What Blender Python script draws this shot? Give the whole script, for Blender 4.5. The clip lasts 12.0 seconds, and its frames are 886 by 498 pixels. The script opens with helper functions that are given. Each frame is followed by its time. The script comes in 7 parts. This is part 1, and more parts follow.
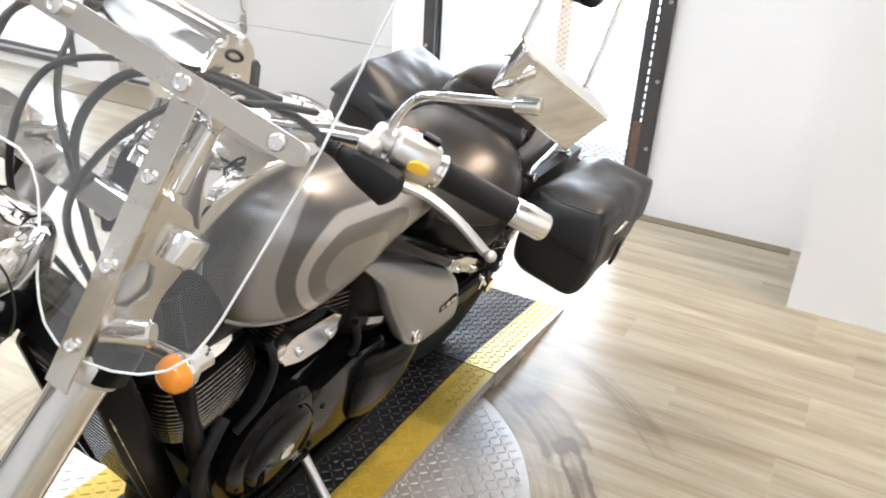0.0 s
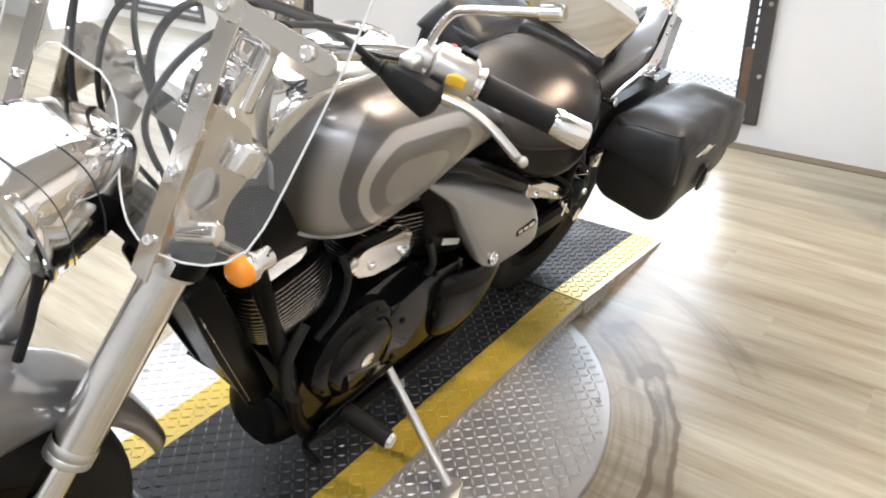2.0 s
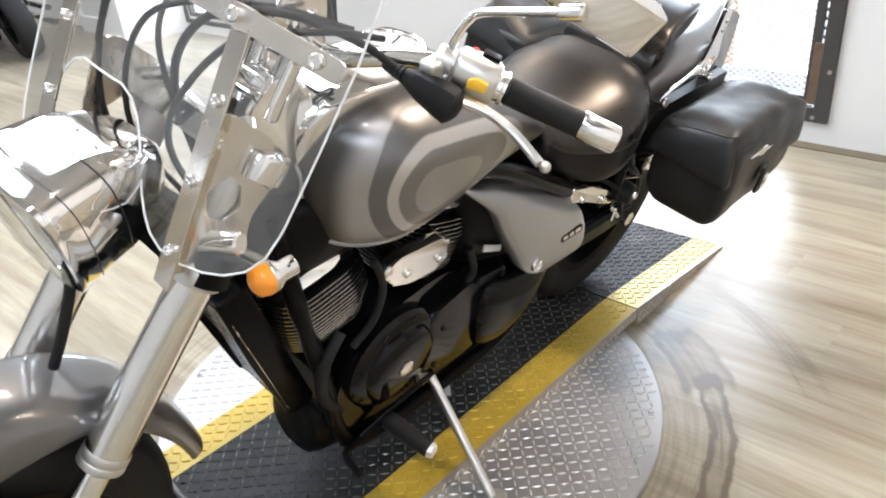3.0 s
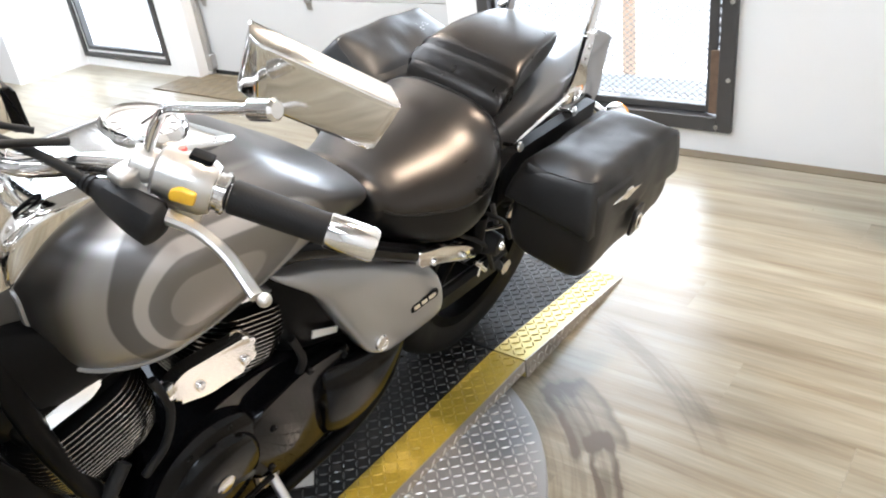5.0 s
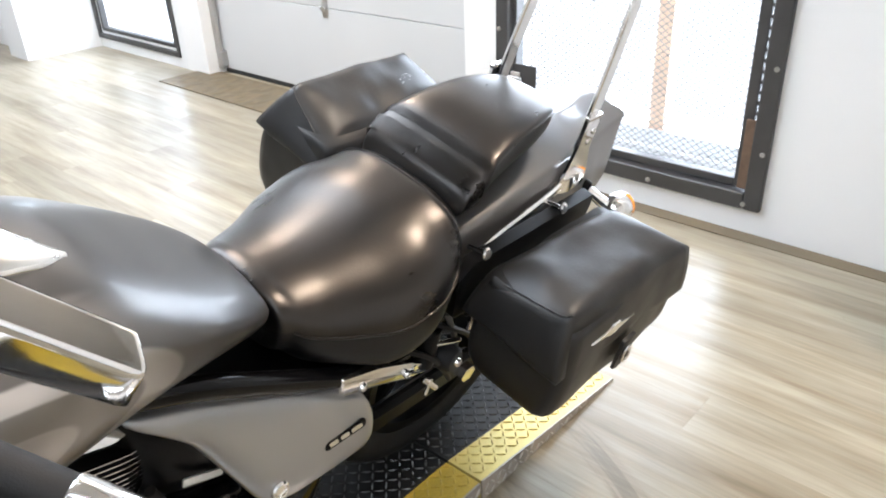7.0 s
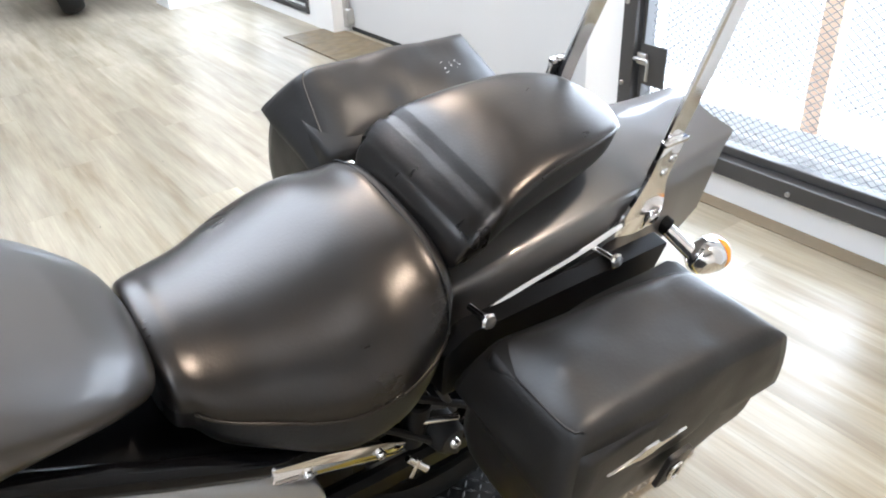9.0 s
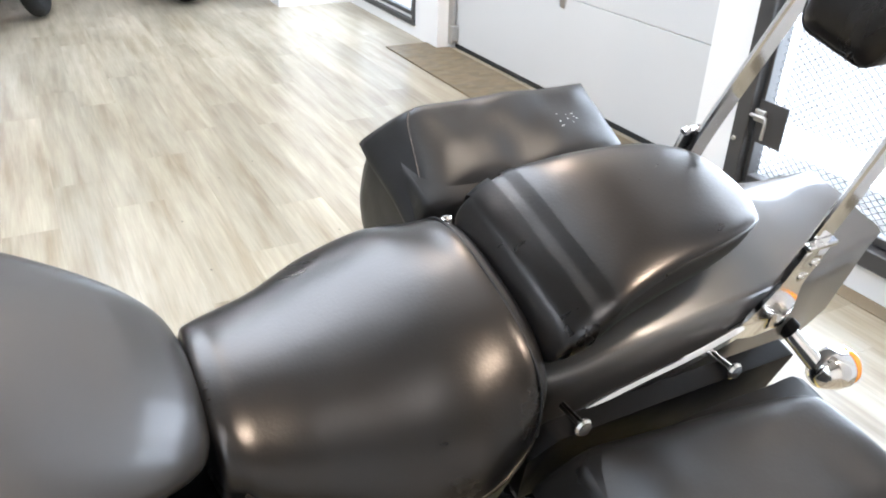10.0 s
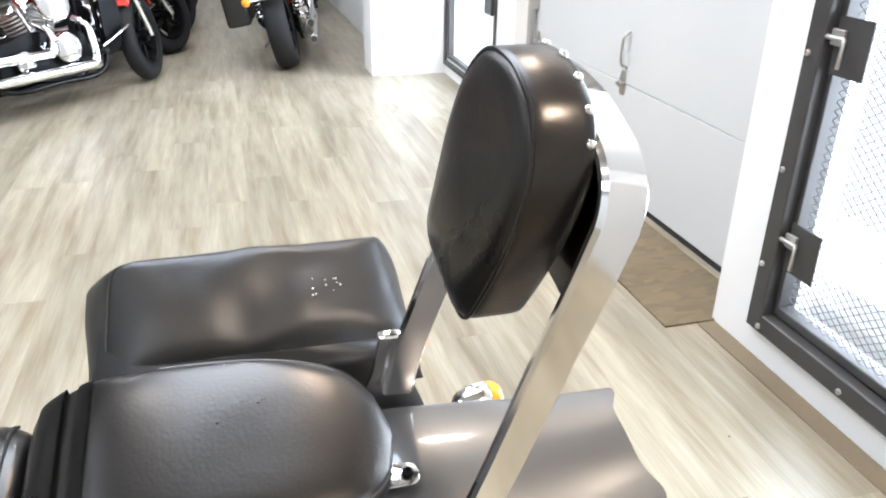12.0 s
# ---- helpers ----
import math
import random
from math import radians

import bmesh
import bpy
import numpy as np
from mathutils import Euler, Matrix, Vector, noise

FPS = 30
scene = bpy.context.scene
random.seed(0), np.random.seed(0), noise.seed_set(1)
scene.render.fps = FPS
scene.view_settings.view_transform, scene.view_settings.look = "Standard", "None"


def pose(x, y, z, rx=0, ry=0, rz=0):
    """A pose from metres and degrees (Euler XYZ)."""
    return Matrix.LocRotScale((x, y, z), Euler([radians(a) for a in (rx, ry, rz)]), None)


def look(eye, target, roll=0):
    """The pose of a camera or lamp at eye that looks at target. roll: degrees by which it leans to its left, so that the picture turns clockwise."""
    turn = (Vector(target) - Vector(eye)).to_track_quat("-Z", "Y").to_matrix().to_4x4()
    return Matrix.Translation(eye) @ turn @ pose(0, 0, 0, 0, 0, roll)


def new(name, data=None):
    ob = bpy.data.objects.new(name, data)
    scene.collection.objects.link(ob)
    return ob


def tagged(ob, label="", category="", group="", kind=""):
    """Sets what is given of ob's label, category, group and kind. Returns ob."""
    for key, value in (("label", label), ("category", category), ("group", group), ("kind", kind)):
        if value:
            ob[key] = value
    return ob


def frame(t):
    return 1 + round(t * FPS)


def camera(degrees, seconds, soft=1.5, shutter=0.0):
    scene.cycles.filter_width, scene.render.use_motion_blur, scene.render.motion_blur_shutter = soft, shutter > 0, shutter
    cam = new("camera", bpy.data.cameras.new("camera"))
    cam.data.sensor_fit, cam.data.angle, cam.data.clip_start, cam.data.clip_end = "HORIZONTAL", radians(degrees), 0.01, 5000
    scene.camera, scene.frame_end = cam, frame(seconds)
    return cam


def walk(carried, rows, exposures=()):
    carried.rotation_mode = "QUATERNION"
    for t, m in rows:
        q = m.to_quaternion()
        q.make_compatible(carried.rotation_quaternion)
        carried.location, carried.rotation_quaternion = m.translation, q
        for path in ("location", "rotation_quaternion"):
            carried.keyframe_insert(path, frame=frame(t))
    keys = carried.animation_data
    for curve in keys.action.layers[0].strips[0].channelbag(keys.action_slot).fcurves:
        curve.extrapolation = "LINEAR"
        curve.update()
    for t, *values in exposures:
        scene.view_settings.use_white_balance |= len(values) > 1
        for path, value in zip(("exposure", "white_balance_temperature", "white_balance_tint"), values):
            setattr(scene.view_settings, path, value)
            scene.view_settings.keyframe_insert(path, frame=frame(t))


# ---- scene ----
cam = camera(60.2, 12.0, 2.0)
PATH = [
    (0, (1.166, 1.146, 1.31), (-0.435, 0.294, 0.465), 3.3),
    (0.5, (1.184, 1.138, 1.31), (-0.423, 0.301, 0.462), 2.8),
    (1, (1.199, 1.138, 1.307), (-0.421, 0.371, 0.419), -0.6),
    (1.5, (1.21, 1.186, 1.301), (-0.349, 0.382, 0.341), -2.0),
    (2, (1.175, 1.283, 1.293), (-0.193, 0.191, 0.326), -2.0),
    (2.5, (1.142, 1.344, 1.283), (-0.073, 0.061, 0.347), -1.9),
    (2.7, (1.131, 1.336, 1.283), (-0.077, 0.046, 0.347), -3.7),
    (4.3, (1.009, 1.245, 1.282), (-0.422, 0.308, 0.246), -6.4),
    (4.5, (0.937, 1.271, 1.276), (-0.475, 0.282, 0.263), -7.5),
    (5, (0.781, 1.352, 1.288), (-0.549, 0.196, 0.343), -7.7),
    (5.5, (0.711, 1.397, 1.312), (-0.651, 0.167, 0.515), -8.7),
    (6, (0.602, 1.33, 1.31), (-0.755, 0.129, 0.464), -4.7),
    (6.5, (0.492, 1.237, 1.316), (-0.906, 0.122, 0.421), -2.7),
    (6.7, (0.466, 1.224, 1.319), (-0.903, 0.092, 0.399), -2.2),
    (8.3, (0.119, 1.294, 1.271), (-0.898, -0.147, 0.327), -6.0),
    (8.5, (0.096, 1.275, 1.262), (-0.962, -0.125, 0.302), -4.6),
    (9, (0.02, 1.126, 1.268), (-0.963, -0.293, 0.258), -2.5),
    (9.5, (-0.004, 1.022, 1.284), (-0.984, -0.449, 0.347), 3.5),
    (10, (-0.02, 0.999, 1.283), (-0.856, -0.531, 0.302), 2.0),
    (10.5, (-0.147, 1.018, 1.276), (-0.861, -0.597, 0.338), -0.7),
    (11, (-0.343, 1.091, 1.303), (-0.826, -0.596, 0.342), 0.6),
    (11.5, (-0.476, 1.073, 1.33), (-0.912, -0.652, 0.418), -0.8),
    (12, (-0.671, 0.945, 1.347), (-1.161, -0.79, 0.482), 0.9),
]
walk(cam, [(t, look(eye, target, roll)) for t, eye, target, roll in PATH], [(0, 0.0, 5950, 11), (1.3, -0.02, 6080, 13), (2.5, -0.1, 5880, 10), (4.5, 0.0, 5830, 10), (6, -0.11, 5850, 10), (8.5, -0.13, 5650, 10), (10.5, -0.16, 5700, 10), (12, -0.11, 5750, 10)])

# ---- light and air ----
world = bpy.data.worlds.new("world")
scene.world = world
world.use_nodes = True
_wn = world.node_tree.nodes
_sky = _wn.new("ShaderNodeTexSky")
_sky.sky_type, _sky.sun_disc = "NISHITA", False
_sky.sun_elevation, _sky.sun_rotation = radians(51), radians(180)
world.node_tree.links.new(_sky.outputs[0], _wn["Background"].inputs["Color"])
_wn["Background"].inputs["Strength"].default_value = 0.15


def area(name, m, w, h, power, color=(1, 1, 1), shape="RECTANGLE"):
    data = bpy.data.lights.new(name, "AREA")
    data.shape, data.size, data.energy, data.color = shape, w, power, color
    if shape == "RECTANGLE":
        data.size_y = h
    ob = new(name, data)
    ob.matrix_world = m
    return ob


# daylight through the cage door, the glass door and the open front of the showroom
area("cage_door_daylight", look((-3.3, -0.25, 1.2), (0, -0.2, 0.9)), 3.2, 2.6, 320, (0.90, 0.96, 1.0))
area("glass_door_daylight", look((-3.2, -4.3, 1.2), (0, -4.0, 0.6)), 2.4, 2.6, 230, (0.90, 0.96, 1.0))
sun = new("sun", bpy.data.lights.new("sun", "SUN"))
sun.data.energy, sun.data.angle, sun.data.color = 4.0, radians(0.5), (1.0, 0.97, 0.93)
sun.matrix_world = look((0, -4, 5), (0, 0, 0))
# ceiling lamps of the showroom, and unseen panels added for fill light
CEIL = 3.85
WARM = (1.0, 0.78, 0.56)
SOFT = (1.0, 0.93, 0.85)
COOL = (0.90, 0.95, 1.0)
CEILING_Z = 4.15
# place, width and power of the round lamps, then of the added fill panels
LAMPS = [(-1.55, -1.6, 0.17, 65, WARM), (-1.4, 1.5, 0.17, 105, WARM), (1.0, -1.6, 0.36, 30, SOFT), (1.0, 1.5, 0.30, 30, SOFT), (-0.8, -4.6, 0.36, 28, SOFT), (1.4, -4.6, 0.36, 28, SOFT), (-0.4, -7.4, 0.36, 42, SOFT)]
FILL_PANELS = [(-0.3, -2.3, 1.8, 3.0, 212), (1.6, -4.4, 0.6, 1.2, 25), (-0.2, -6.4, 0.6, 1.2, 32), (3.4, -1.0, 0.6, 1.2, 45), (2.6, 2.6, 1.0, 2.0, 75)]


# ---- materials ----
def mat(name, color, rough=0.5, metal=0.0, vary=0.12, scale=8.0, bump=0.0, bscale=200.0, rvary=0.08, coat=0.0, coat_rough=0.05, spec=0.5, stretch=(1, 1, 1), space="Object", fine=0.0):
    m = bpy.data.materials.new(name)
    m.use_nodes = True
    nt = m.node_tree
    n, l = nt.nodes, nt.links
    b = n["Principled BSDF"]
    b.inputs["Metallic"].default_value = metal
    b.inputs["Coat Weight"].default_value = coat
    b.inputs["Coat Roughness"].default_value = coat_rough
    b.inputs["Specular IOR Level"].default_value = spec
    tc = n.new("ShaderNodeTexCoord")
    mp = n.new("ShaderNodeMapping")
    mp.inputs["Scale"].default_value = stretch
    l.new(tc.outputs[space], mp.inputs["Vector"])
    big = n.new("ShaderNodeTexNoise")
    big.inputs["Scale"].default_value, big.inputs["Detail"].default_value = scale, 6
    l.new(mp.outputs[0], big.inputs["Vector"])
    sm = n.new("ShaderNodeTexNoise")
    sm.inputs["Scale"].default_value, sm.inputs["Detail"].default_value = bscale, 3
    l.new(mp.outputs[0], sm.inputs["Vector"])
    ramp = n.new("ShaderNodeMix")
    ramp.data_type = "RGBA"
    lo = [max(0.0, c * (1 - vary)) for c in color]
    hi = [min(1.0, c * (1 + vary)) for c in color]
    ramp.inputs["A"].default_value = (*lo, 1)
    ramp.inputs["B"].default_value = (*hi, 1)
    l.new(big.outputs["Fac"], ramp.inputs["Factor"])
    out = ramp.outputs["Result"]
    if fine:
        mx = n.new("ShaderNodeMix")
        mx.data_type, mx.blend_type = "RGBA", "MULTIPLY"
        mx.inputs["Factor"].default_value = fine
        l.new(out, mx.inputs["A"])
        l.new(sm.outputs["Fac"], mx.inputs["B"])
        out = mx.outputs["Result"]
    l.new(out, b.inputs["Base Color"])
    mr = n.new("ShaderNodeMapRange")
    mr.inputs["From Min"].default_value, mr.inputs["From Max"].default_value = 0.3, 0.7
    mr.inputs["To Min"].default_value, mr.inputs["To Max"].default_value = max(0.02, rough - rvary), min(1, rough + rvary)
    l.new(big.outputs["Fac"], mr.inputs["Value"])
    l.new(mr.outputs[0], b.inputs["Roughness"])
    if bump:
        bp = n.new("ShaderNodeBump")
        bp.inputs["Strength"].default_value, bp.inputs["Distance"].default_value = bump, 0.002
        l.new(sm.outputs["Fac"], bp.inputs["Height"])
        l.new(bp.outputs[0], b.inputs["Normal"])
    return m


def glow(name, color, strength):
    m = bpy.data.materials.new(name)
    m.use_nodes = True
    b = m.node_tree.nodes["Principled BSDF"]
    b.inputs["Base Color"].default_value = (*color, 1)
    b.inputs["Emission Color"].default_value = (*color, 1)
    b.inputs["Emission Strength"].default_value = strength
    return m


def clear(name, tint, gloss=0.25):
    """Thin clear sheet: light passes straight through, with gloss that grows towards grazing views."""
    m = bpy.data.materials.new(name)
    m.use_nodes = True
    nt = m.node_tree
    n, l = nt.nodes, nt.links
    n.remove(n["Principled BSDF"])
    tr = n.new("ShaderNodeBsdfTransparent")
    tr.inputs[0].default_value = (*tint, 1)
    gl = n.new("ShaderNodeBsdfGlossy")
    gl.inputs["Roughness"].default_value = 0.03
    fr = n.new("ShaderNodeLayerWeight")
    fr.inputs["Blend"].default_value = gloss
    pw = n.new("ShaderNodeMath")
    pw.operation = "MULTIPLY_ADD"
    pw.inputs[1].default_value, pw.inputs[2].default_value = 0.55, 0.14
    mx = n.new("ShaderNodeMixShader")
    l.new(fr.outputs["Facing"], pw.inputs[0])
    l.new(pw.outputs[0], mx.inputs[0])
    l.new(tr.outputs[0], mx.inputs[1])
    l.new(gl.outputs[0], mx.inputs[2])
    l.new(mx.outputs[0], n["Material Output"].inputs["Surface"])
    return m


CHROME = mat("chrome", (0.86, 0.85, 0.84), 0.09, 1.0, 0.04, 6, 0, rvary=0.04)
SATIN = mat("satin_aluminium", (0.66, 0.64, 0.61), 0.34, 1.0, 0.06, 10, 0.05, 400)
CONSOLE = mat("plated_console", (0.80, 0.79, 0.77), 0.09, 1.0, 0.06, 6, 0.0, rvary=0.04)
POLISHED = mat("polished_aluminium", (0.78, 0.76, 0.73), 0.2, 1.0, 0.05, 8, 0.03, 300, rvary=0.05)
BRUSHED = mat("brushed_steel", (0.68, 0.635, 0.575), 0.24, 0.95, 0.06, 12, 0.02, 300)
CAST = mat("cast_aluminium", (0.58, 0.56, 0.53), 0.42, 0.9, 0.08, 14, 0.1, 260)
GLOSS_BLACK = mat("gloss_black_enamel", (0.004, 0.004, 0.0045), 0.11, 0.0, 0.3, 9, 0, spec=0.2)
SATIN_BLACK = mat("satin_black_paint", (0.004, 0.004, 0.0042), 0.36, 0.0, 0.3, 12, 0.03, 300, spec=0.10)
RUBBER = mat("black_rubber", (0.012, 0.0115, 0.0115), 0.6, 0.0, 0.25, 14, 0.12, 420, spec=0.3)
TYRE = mat("tyre_rubber", (0.012, 0.012, 0.0125), 0.7, 0.0, 0.3, 9, 0.3, 300, spec=0.3)
LEATHER = mat("black_leather", (0.011, 0.0103, 0.0097), 0.42, 0.0, 0.3, 9, 0.10, 190, rvary=0.03, spec=0.48)
VINYL = mat("black_seat_vinyl", (0.0045, 0.0043, 0.0042), 0.29, 0.0, 0.2, 9, 0.10, 260, rvary=0.02, spec=0.61)
SKIRT = mat("dull_black_vinyl", (0.006, 0.0058, 0.0056), 0.46, 0.0, 0.25, 9, 0.12, 240, rvary=0.03, spec=0.32)
VINYL.node_tree.nodes["Principled BSDF"].inputs["Specular Tint"].default_value = (1.0, 0.92, 0.85, 1)
PAINT = mat("grey_pearl_paint", (0.104, 0.100, 0.097), 0.34, 0.34, 0.06, 5, 0.0, 900, rvary=0.03, coat=0.8, coat_rough=0.07)
COVER = mat("silver_grey_paint", (0.33, 0.33, 0.332), 0.34, 0.62, 0.06, 5, 0.0, 900, rvary=0.03, coat=0.8)
PAINT.node_tree.nodes["Principled BSDF"].inputs["Coat IOR"].default_value = 1.65
COVER.node_tree.nodes["Principled BSDF"].inputs["Coat IOR"].default_value = 1.7
ORANGE = mat("amber_lens", (0.95, 0.32, 0.02), 0.12, 0.0, 0.1, 40, 0.1, 120, coat=0.5)
RED_LENS = mat("red_lens", (0.5, 0.015, 0.012), 0.14, 0.0, 0.1, 30, coat=0.5)
SWITCH_YELLOW = mat("yellow_switch_plastic", (0.85, 0.50, 0.03), 0.4, 0.0, 0.08, 30)
SWITCH_RED = mat("red_switch_plastic", (0.6, 0.04, 0.03), 0.4, 0.0, 0.08, 30)
WHITE_DECAL = mat("white_decal", (0.72, 0.72, 0.7), 0.4, 0.0, 0.05, 30)
DIAL = mat("white_dial", (0.62, 0.62, 0.61), 0.4, 0.0, 0.04, 30)
ACRYLIC = clear("clear_acrylic", (0.92, 0.92, 0.91), 0.22)
ACRYLIC_EDGE = mat("acrylic_edge", (0.85, 0.86, 0.85), 0.25, 0.0, 0.05, 20)
GLASS = clear("clear_glass", (0.96, 0.97, 0.97), 0.2)
MIRROR = mat("mirror_glass", (0.9, 0.9, 0.9), 0.03, 1.0, 0.02, 4, rvary=0.01)
WALL = mat("white_wall_paint", (0.80, 0.795, 0.78), 0.6, 0.0, 0.03, 1.3, 0.12, 90)
TRIM = mat("white_trim_paint", (0.82, 0.81, 0.79), 0.45, 0.0, 0.03, 3, 0.08, 60)
GREY_WALL = mat("grey_wall_paint", (0.58, 0.58, 0.57), 0.6, 0.0, 0.06, 1.3, 0.1, 90)
DOOR_WHITE = mat("white_door_enamel", (0.59, 0.59, 0.578), 0.4, 0.0, 0.03, 2.5, 0.1, 120)
STEEL = mat("dark_grey_steel", (0.075, 0.073, 0.072), 0.5, 0.5, 0.3, 12, 0.15, 160)
ZINC = mat("zinc_hardware", (0.5, 0.49, 0.47), 0.4, 0.9, 0.12, 30, 0.1, 200)
SEAL = mat("black_rubber_seal", (0.02, 0.02, 0.02), 0.6, 0.0, 0.2, 20)
PLATE_BLACK = mat("black_tread_plate", (0.022, 0.022, 0.0215), 0.48, 0.0, 0.35, 9, 0.15, 140, rvary=0.12, spec=0.10)
# ramp's yellow: wear, with glare from the doors also put into the pale colour
GLARE_WORN_YELLOW = mat("glare_worn_yellow_tread_plate", (0.55, 0.44, 0.12), 0.38, 0.3, 0.25, 14, 0.12, 160, fine=0.2)
PLATE_YELLOW = mat("yellow_tread_plate", (0.50, 0.35, 0.03), 0.45, 0.1, 0.30, 9, 0.12, 160, fine=0.45)
LUG_ALU = mat("bright_tread_lugs", (0.62, 0.61, 0.595), 0.38, 0.8, 0.12, 14, 0.05, 160)
PLATE_ALU = mat("aluminium_tread_plate", (0.38, 0.376, 0.37), 0.44, 0.75, 0.1, 7, 0.08, 180, rvary=0.1)
LUG_BLACK = mat("worn_tread_lugs", (0.075, 0.074, 0.072), 0.34, 0.7, 0.4, 20, 0.05, 140, rvary=0.12)
CEILING_PAINT = mat("pale_ceiling_paint", (0.45, 0.44, 0.42), 0.7, 0.0, 0.1, 1.5, 0.1, 40)


def soften(m, dents, depth, wear):
    """Soft dents under the grain, and rubbed streaks in the gloss."""
    n, l = m.node_tree.nodes, m.node_tree.links
    b = n["Principled BSDF"]
    tc = n.new("ShaderNodeTexCoord")
    no = n.new("ShaderNodeTexNoise")
    no.inputs["Scale"].default_value, no.inputs["Detail"].default_value = dents, 0.5
    l.new(tc.outputs["Object"], no.inputs["Vector"])
    bp = n.new("ShaderNodeBump")
    bp.inputs["Strength"].default_value, bp.inputs["Distance"].default_value = 1.0, depth
    l.new(no.outputs["Fac"], bp.inputs["Height"])
    grain = b.inputs["Normal"].links[0].from_node
    l.new(bp.outputs[0], grain.inputs["Normal"])
    mp = n.new("ShaderNodeMapping")
    mp.inputs["Scale"].default_value = (30, 75, 40)
    mp.inputs["Rotation"].default_value = (0.1, 0.2, 0.4)
    l.new(tc.outputs["Object"], mp.inputs["Vector"])
    st = n.new("ShaderNodeTexNoise")
    st.inputs["Scale"].default_value, st.inputs["Detail"].default_value = 1.0, 6
    l.new(mp.outputs[0], st.inputs["Vector"])
    mr = n.new("ShaderNodeMapRange")
    mr.inputs["From Min"].default_value, mr.inputs["From Max"].default_value = 0.35, 0.65
    mr.inputs["To Min"].default_value, mr.inputs["To Max"].default_value = -wear, wear
    l.new(st.outputs["Fac"], mr.inputs["Value"])
    ad = n.new("ShaderNodeMath")
    ad.operation = "ADD"
    l.new(b.inputs["Roughness"].links[0].from_socket, ad.inputs[0])
    l.new(mr.outputs[0], ad.inputs[1])
    l.new(ad.outputs[0], b.inputs["Roughness"])


soften(VINYL, 11, 0.0022, 0.008)
soften(LEATHER, 12, 0.006, 0.012)

# ---- shaping helpers ----
def part(name, bm, material, parent=None, label="", smooth=True, angle=40, sub=0):
    """Links a bmesh as one mesh object, under a thing or a part."""
    bmesh.ops.recalc_face_normals(bm, faces=bm.faces[:])
    me = bpy.data.meshes.new(name)
    bm.to_mesh(me)
    bm.free()
    me.materials.append(material)
    if smooth:
        me.shade_smooth()
        if angle < 180:
            me.set_sharp_from_angle(angle=radians(angle))
    ob = new(name, me)
    if parent is not None:
        ob.parent = parent
    if sub:
        mod = ob.modifiers.new("smooth", "SUBSURF")
        mod.levels = mod.render_levels = sub
    if label:
        ob["label"] = label
    return ob


def thing(name, m, label, category, group=""):
    ob = new(name)
    ob.empty_display_size = 0.1
    ob.matrix_world = m
    return tagged(ob, label, category, group)


def box(bm, lo, hi, bevel=0.0, m=None, seg=1):
    c = [(a + b) / 2 for a, b in zip(lo, hi)]
    s = [abs(b - a) for a, b in zip(lo, hi)]
    mm = Matrix.Translation(c) @ Matrix.Diagonal((*s, 1))
    got = bmesh.ops.create_cube(bm, size=1, matrix=mm)["verts"]
    if bevel:
        edges = list({e for v in got for e in v.link_edges})
        r = bmesh.ops.bevel(bm, geom=edges, offset=bevel, segments=seg, affect="EDGES", profile=0.5)
        got = list({v for f in r["faces"] for v in f.verts} | {v for v in got if v.is_valid})
    if m is not None:
        bmesh.ops.transform(bm, matrix=m, verts=got)
    return bm


def frame_to(p, q):
    d = Vector(q) - Vector(p)
    return Matrix.Translation(p) @ d.to_track_quat("Z", "Y").to_matrix().to_4x4(), d.length


def lathe(bm, profile, m=None, n=24, cap=True):
    """Turns (radius, z) pairs about the z axis."""
    rings = []
    for r, z in profile:
        rings.append([bm.verts.new((r * math.cos(2 * math.pi * i / n), r * math.sin(2 * math.pi * i / n), z)) for i in range(n)])
    for a, b in zip(rings, rings[1:]):
        for i in range(n):
            j = (i + 1) % n
            bm.faces.new((a[i], a[j], b[j], b[i]))
    if cap:
        bm.faces.new(rings[0][::-1])
        bm.faces.new(rings[-1])
    if m is not None:
        bmesh.ops.transform(bm, matrix=m, verts=[v for r in rings for v in r])
    return bm


def rod(bm, p, q, r, r2=None, n=16, edge=0.0):
    m, ln = frame_to(p, q)
    r2 = r if r2 is None else r2
    prof = [(r, 0), (r2, ln)]
    if edge:
        prof = [(r - edge, 0), (r, edge), (r2, ln - edge), (r2 - edge, ln)]
    return lathe(bm, prof, m, n)


def spline(pts, steps=8):
    """A smooth path through the points."""
    p = [Vector(v) for v in pts]
    p = [p[0] * 2 - p[1]] + p + [p[-1] * 2 - p[-2]]
    out = []
    for i in range(1, len(p) - 2):
        a, b, c, d = p[i - 1], p[i], p[i + 1], p[i + 2]
        for k in range(steps):
            t = k / steps
            out.append(0.5 * (2 * b + (c - a) * t + (2 * a - 5 * b + 4 * c - d) * t * t + (3 * b - a - 3 * c + d) * t ** 3))
    out.append(p[-2])
    return out


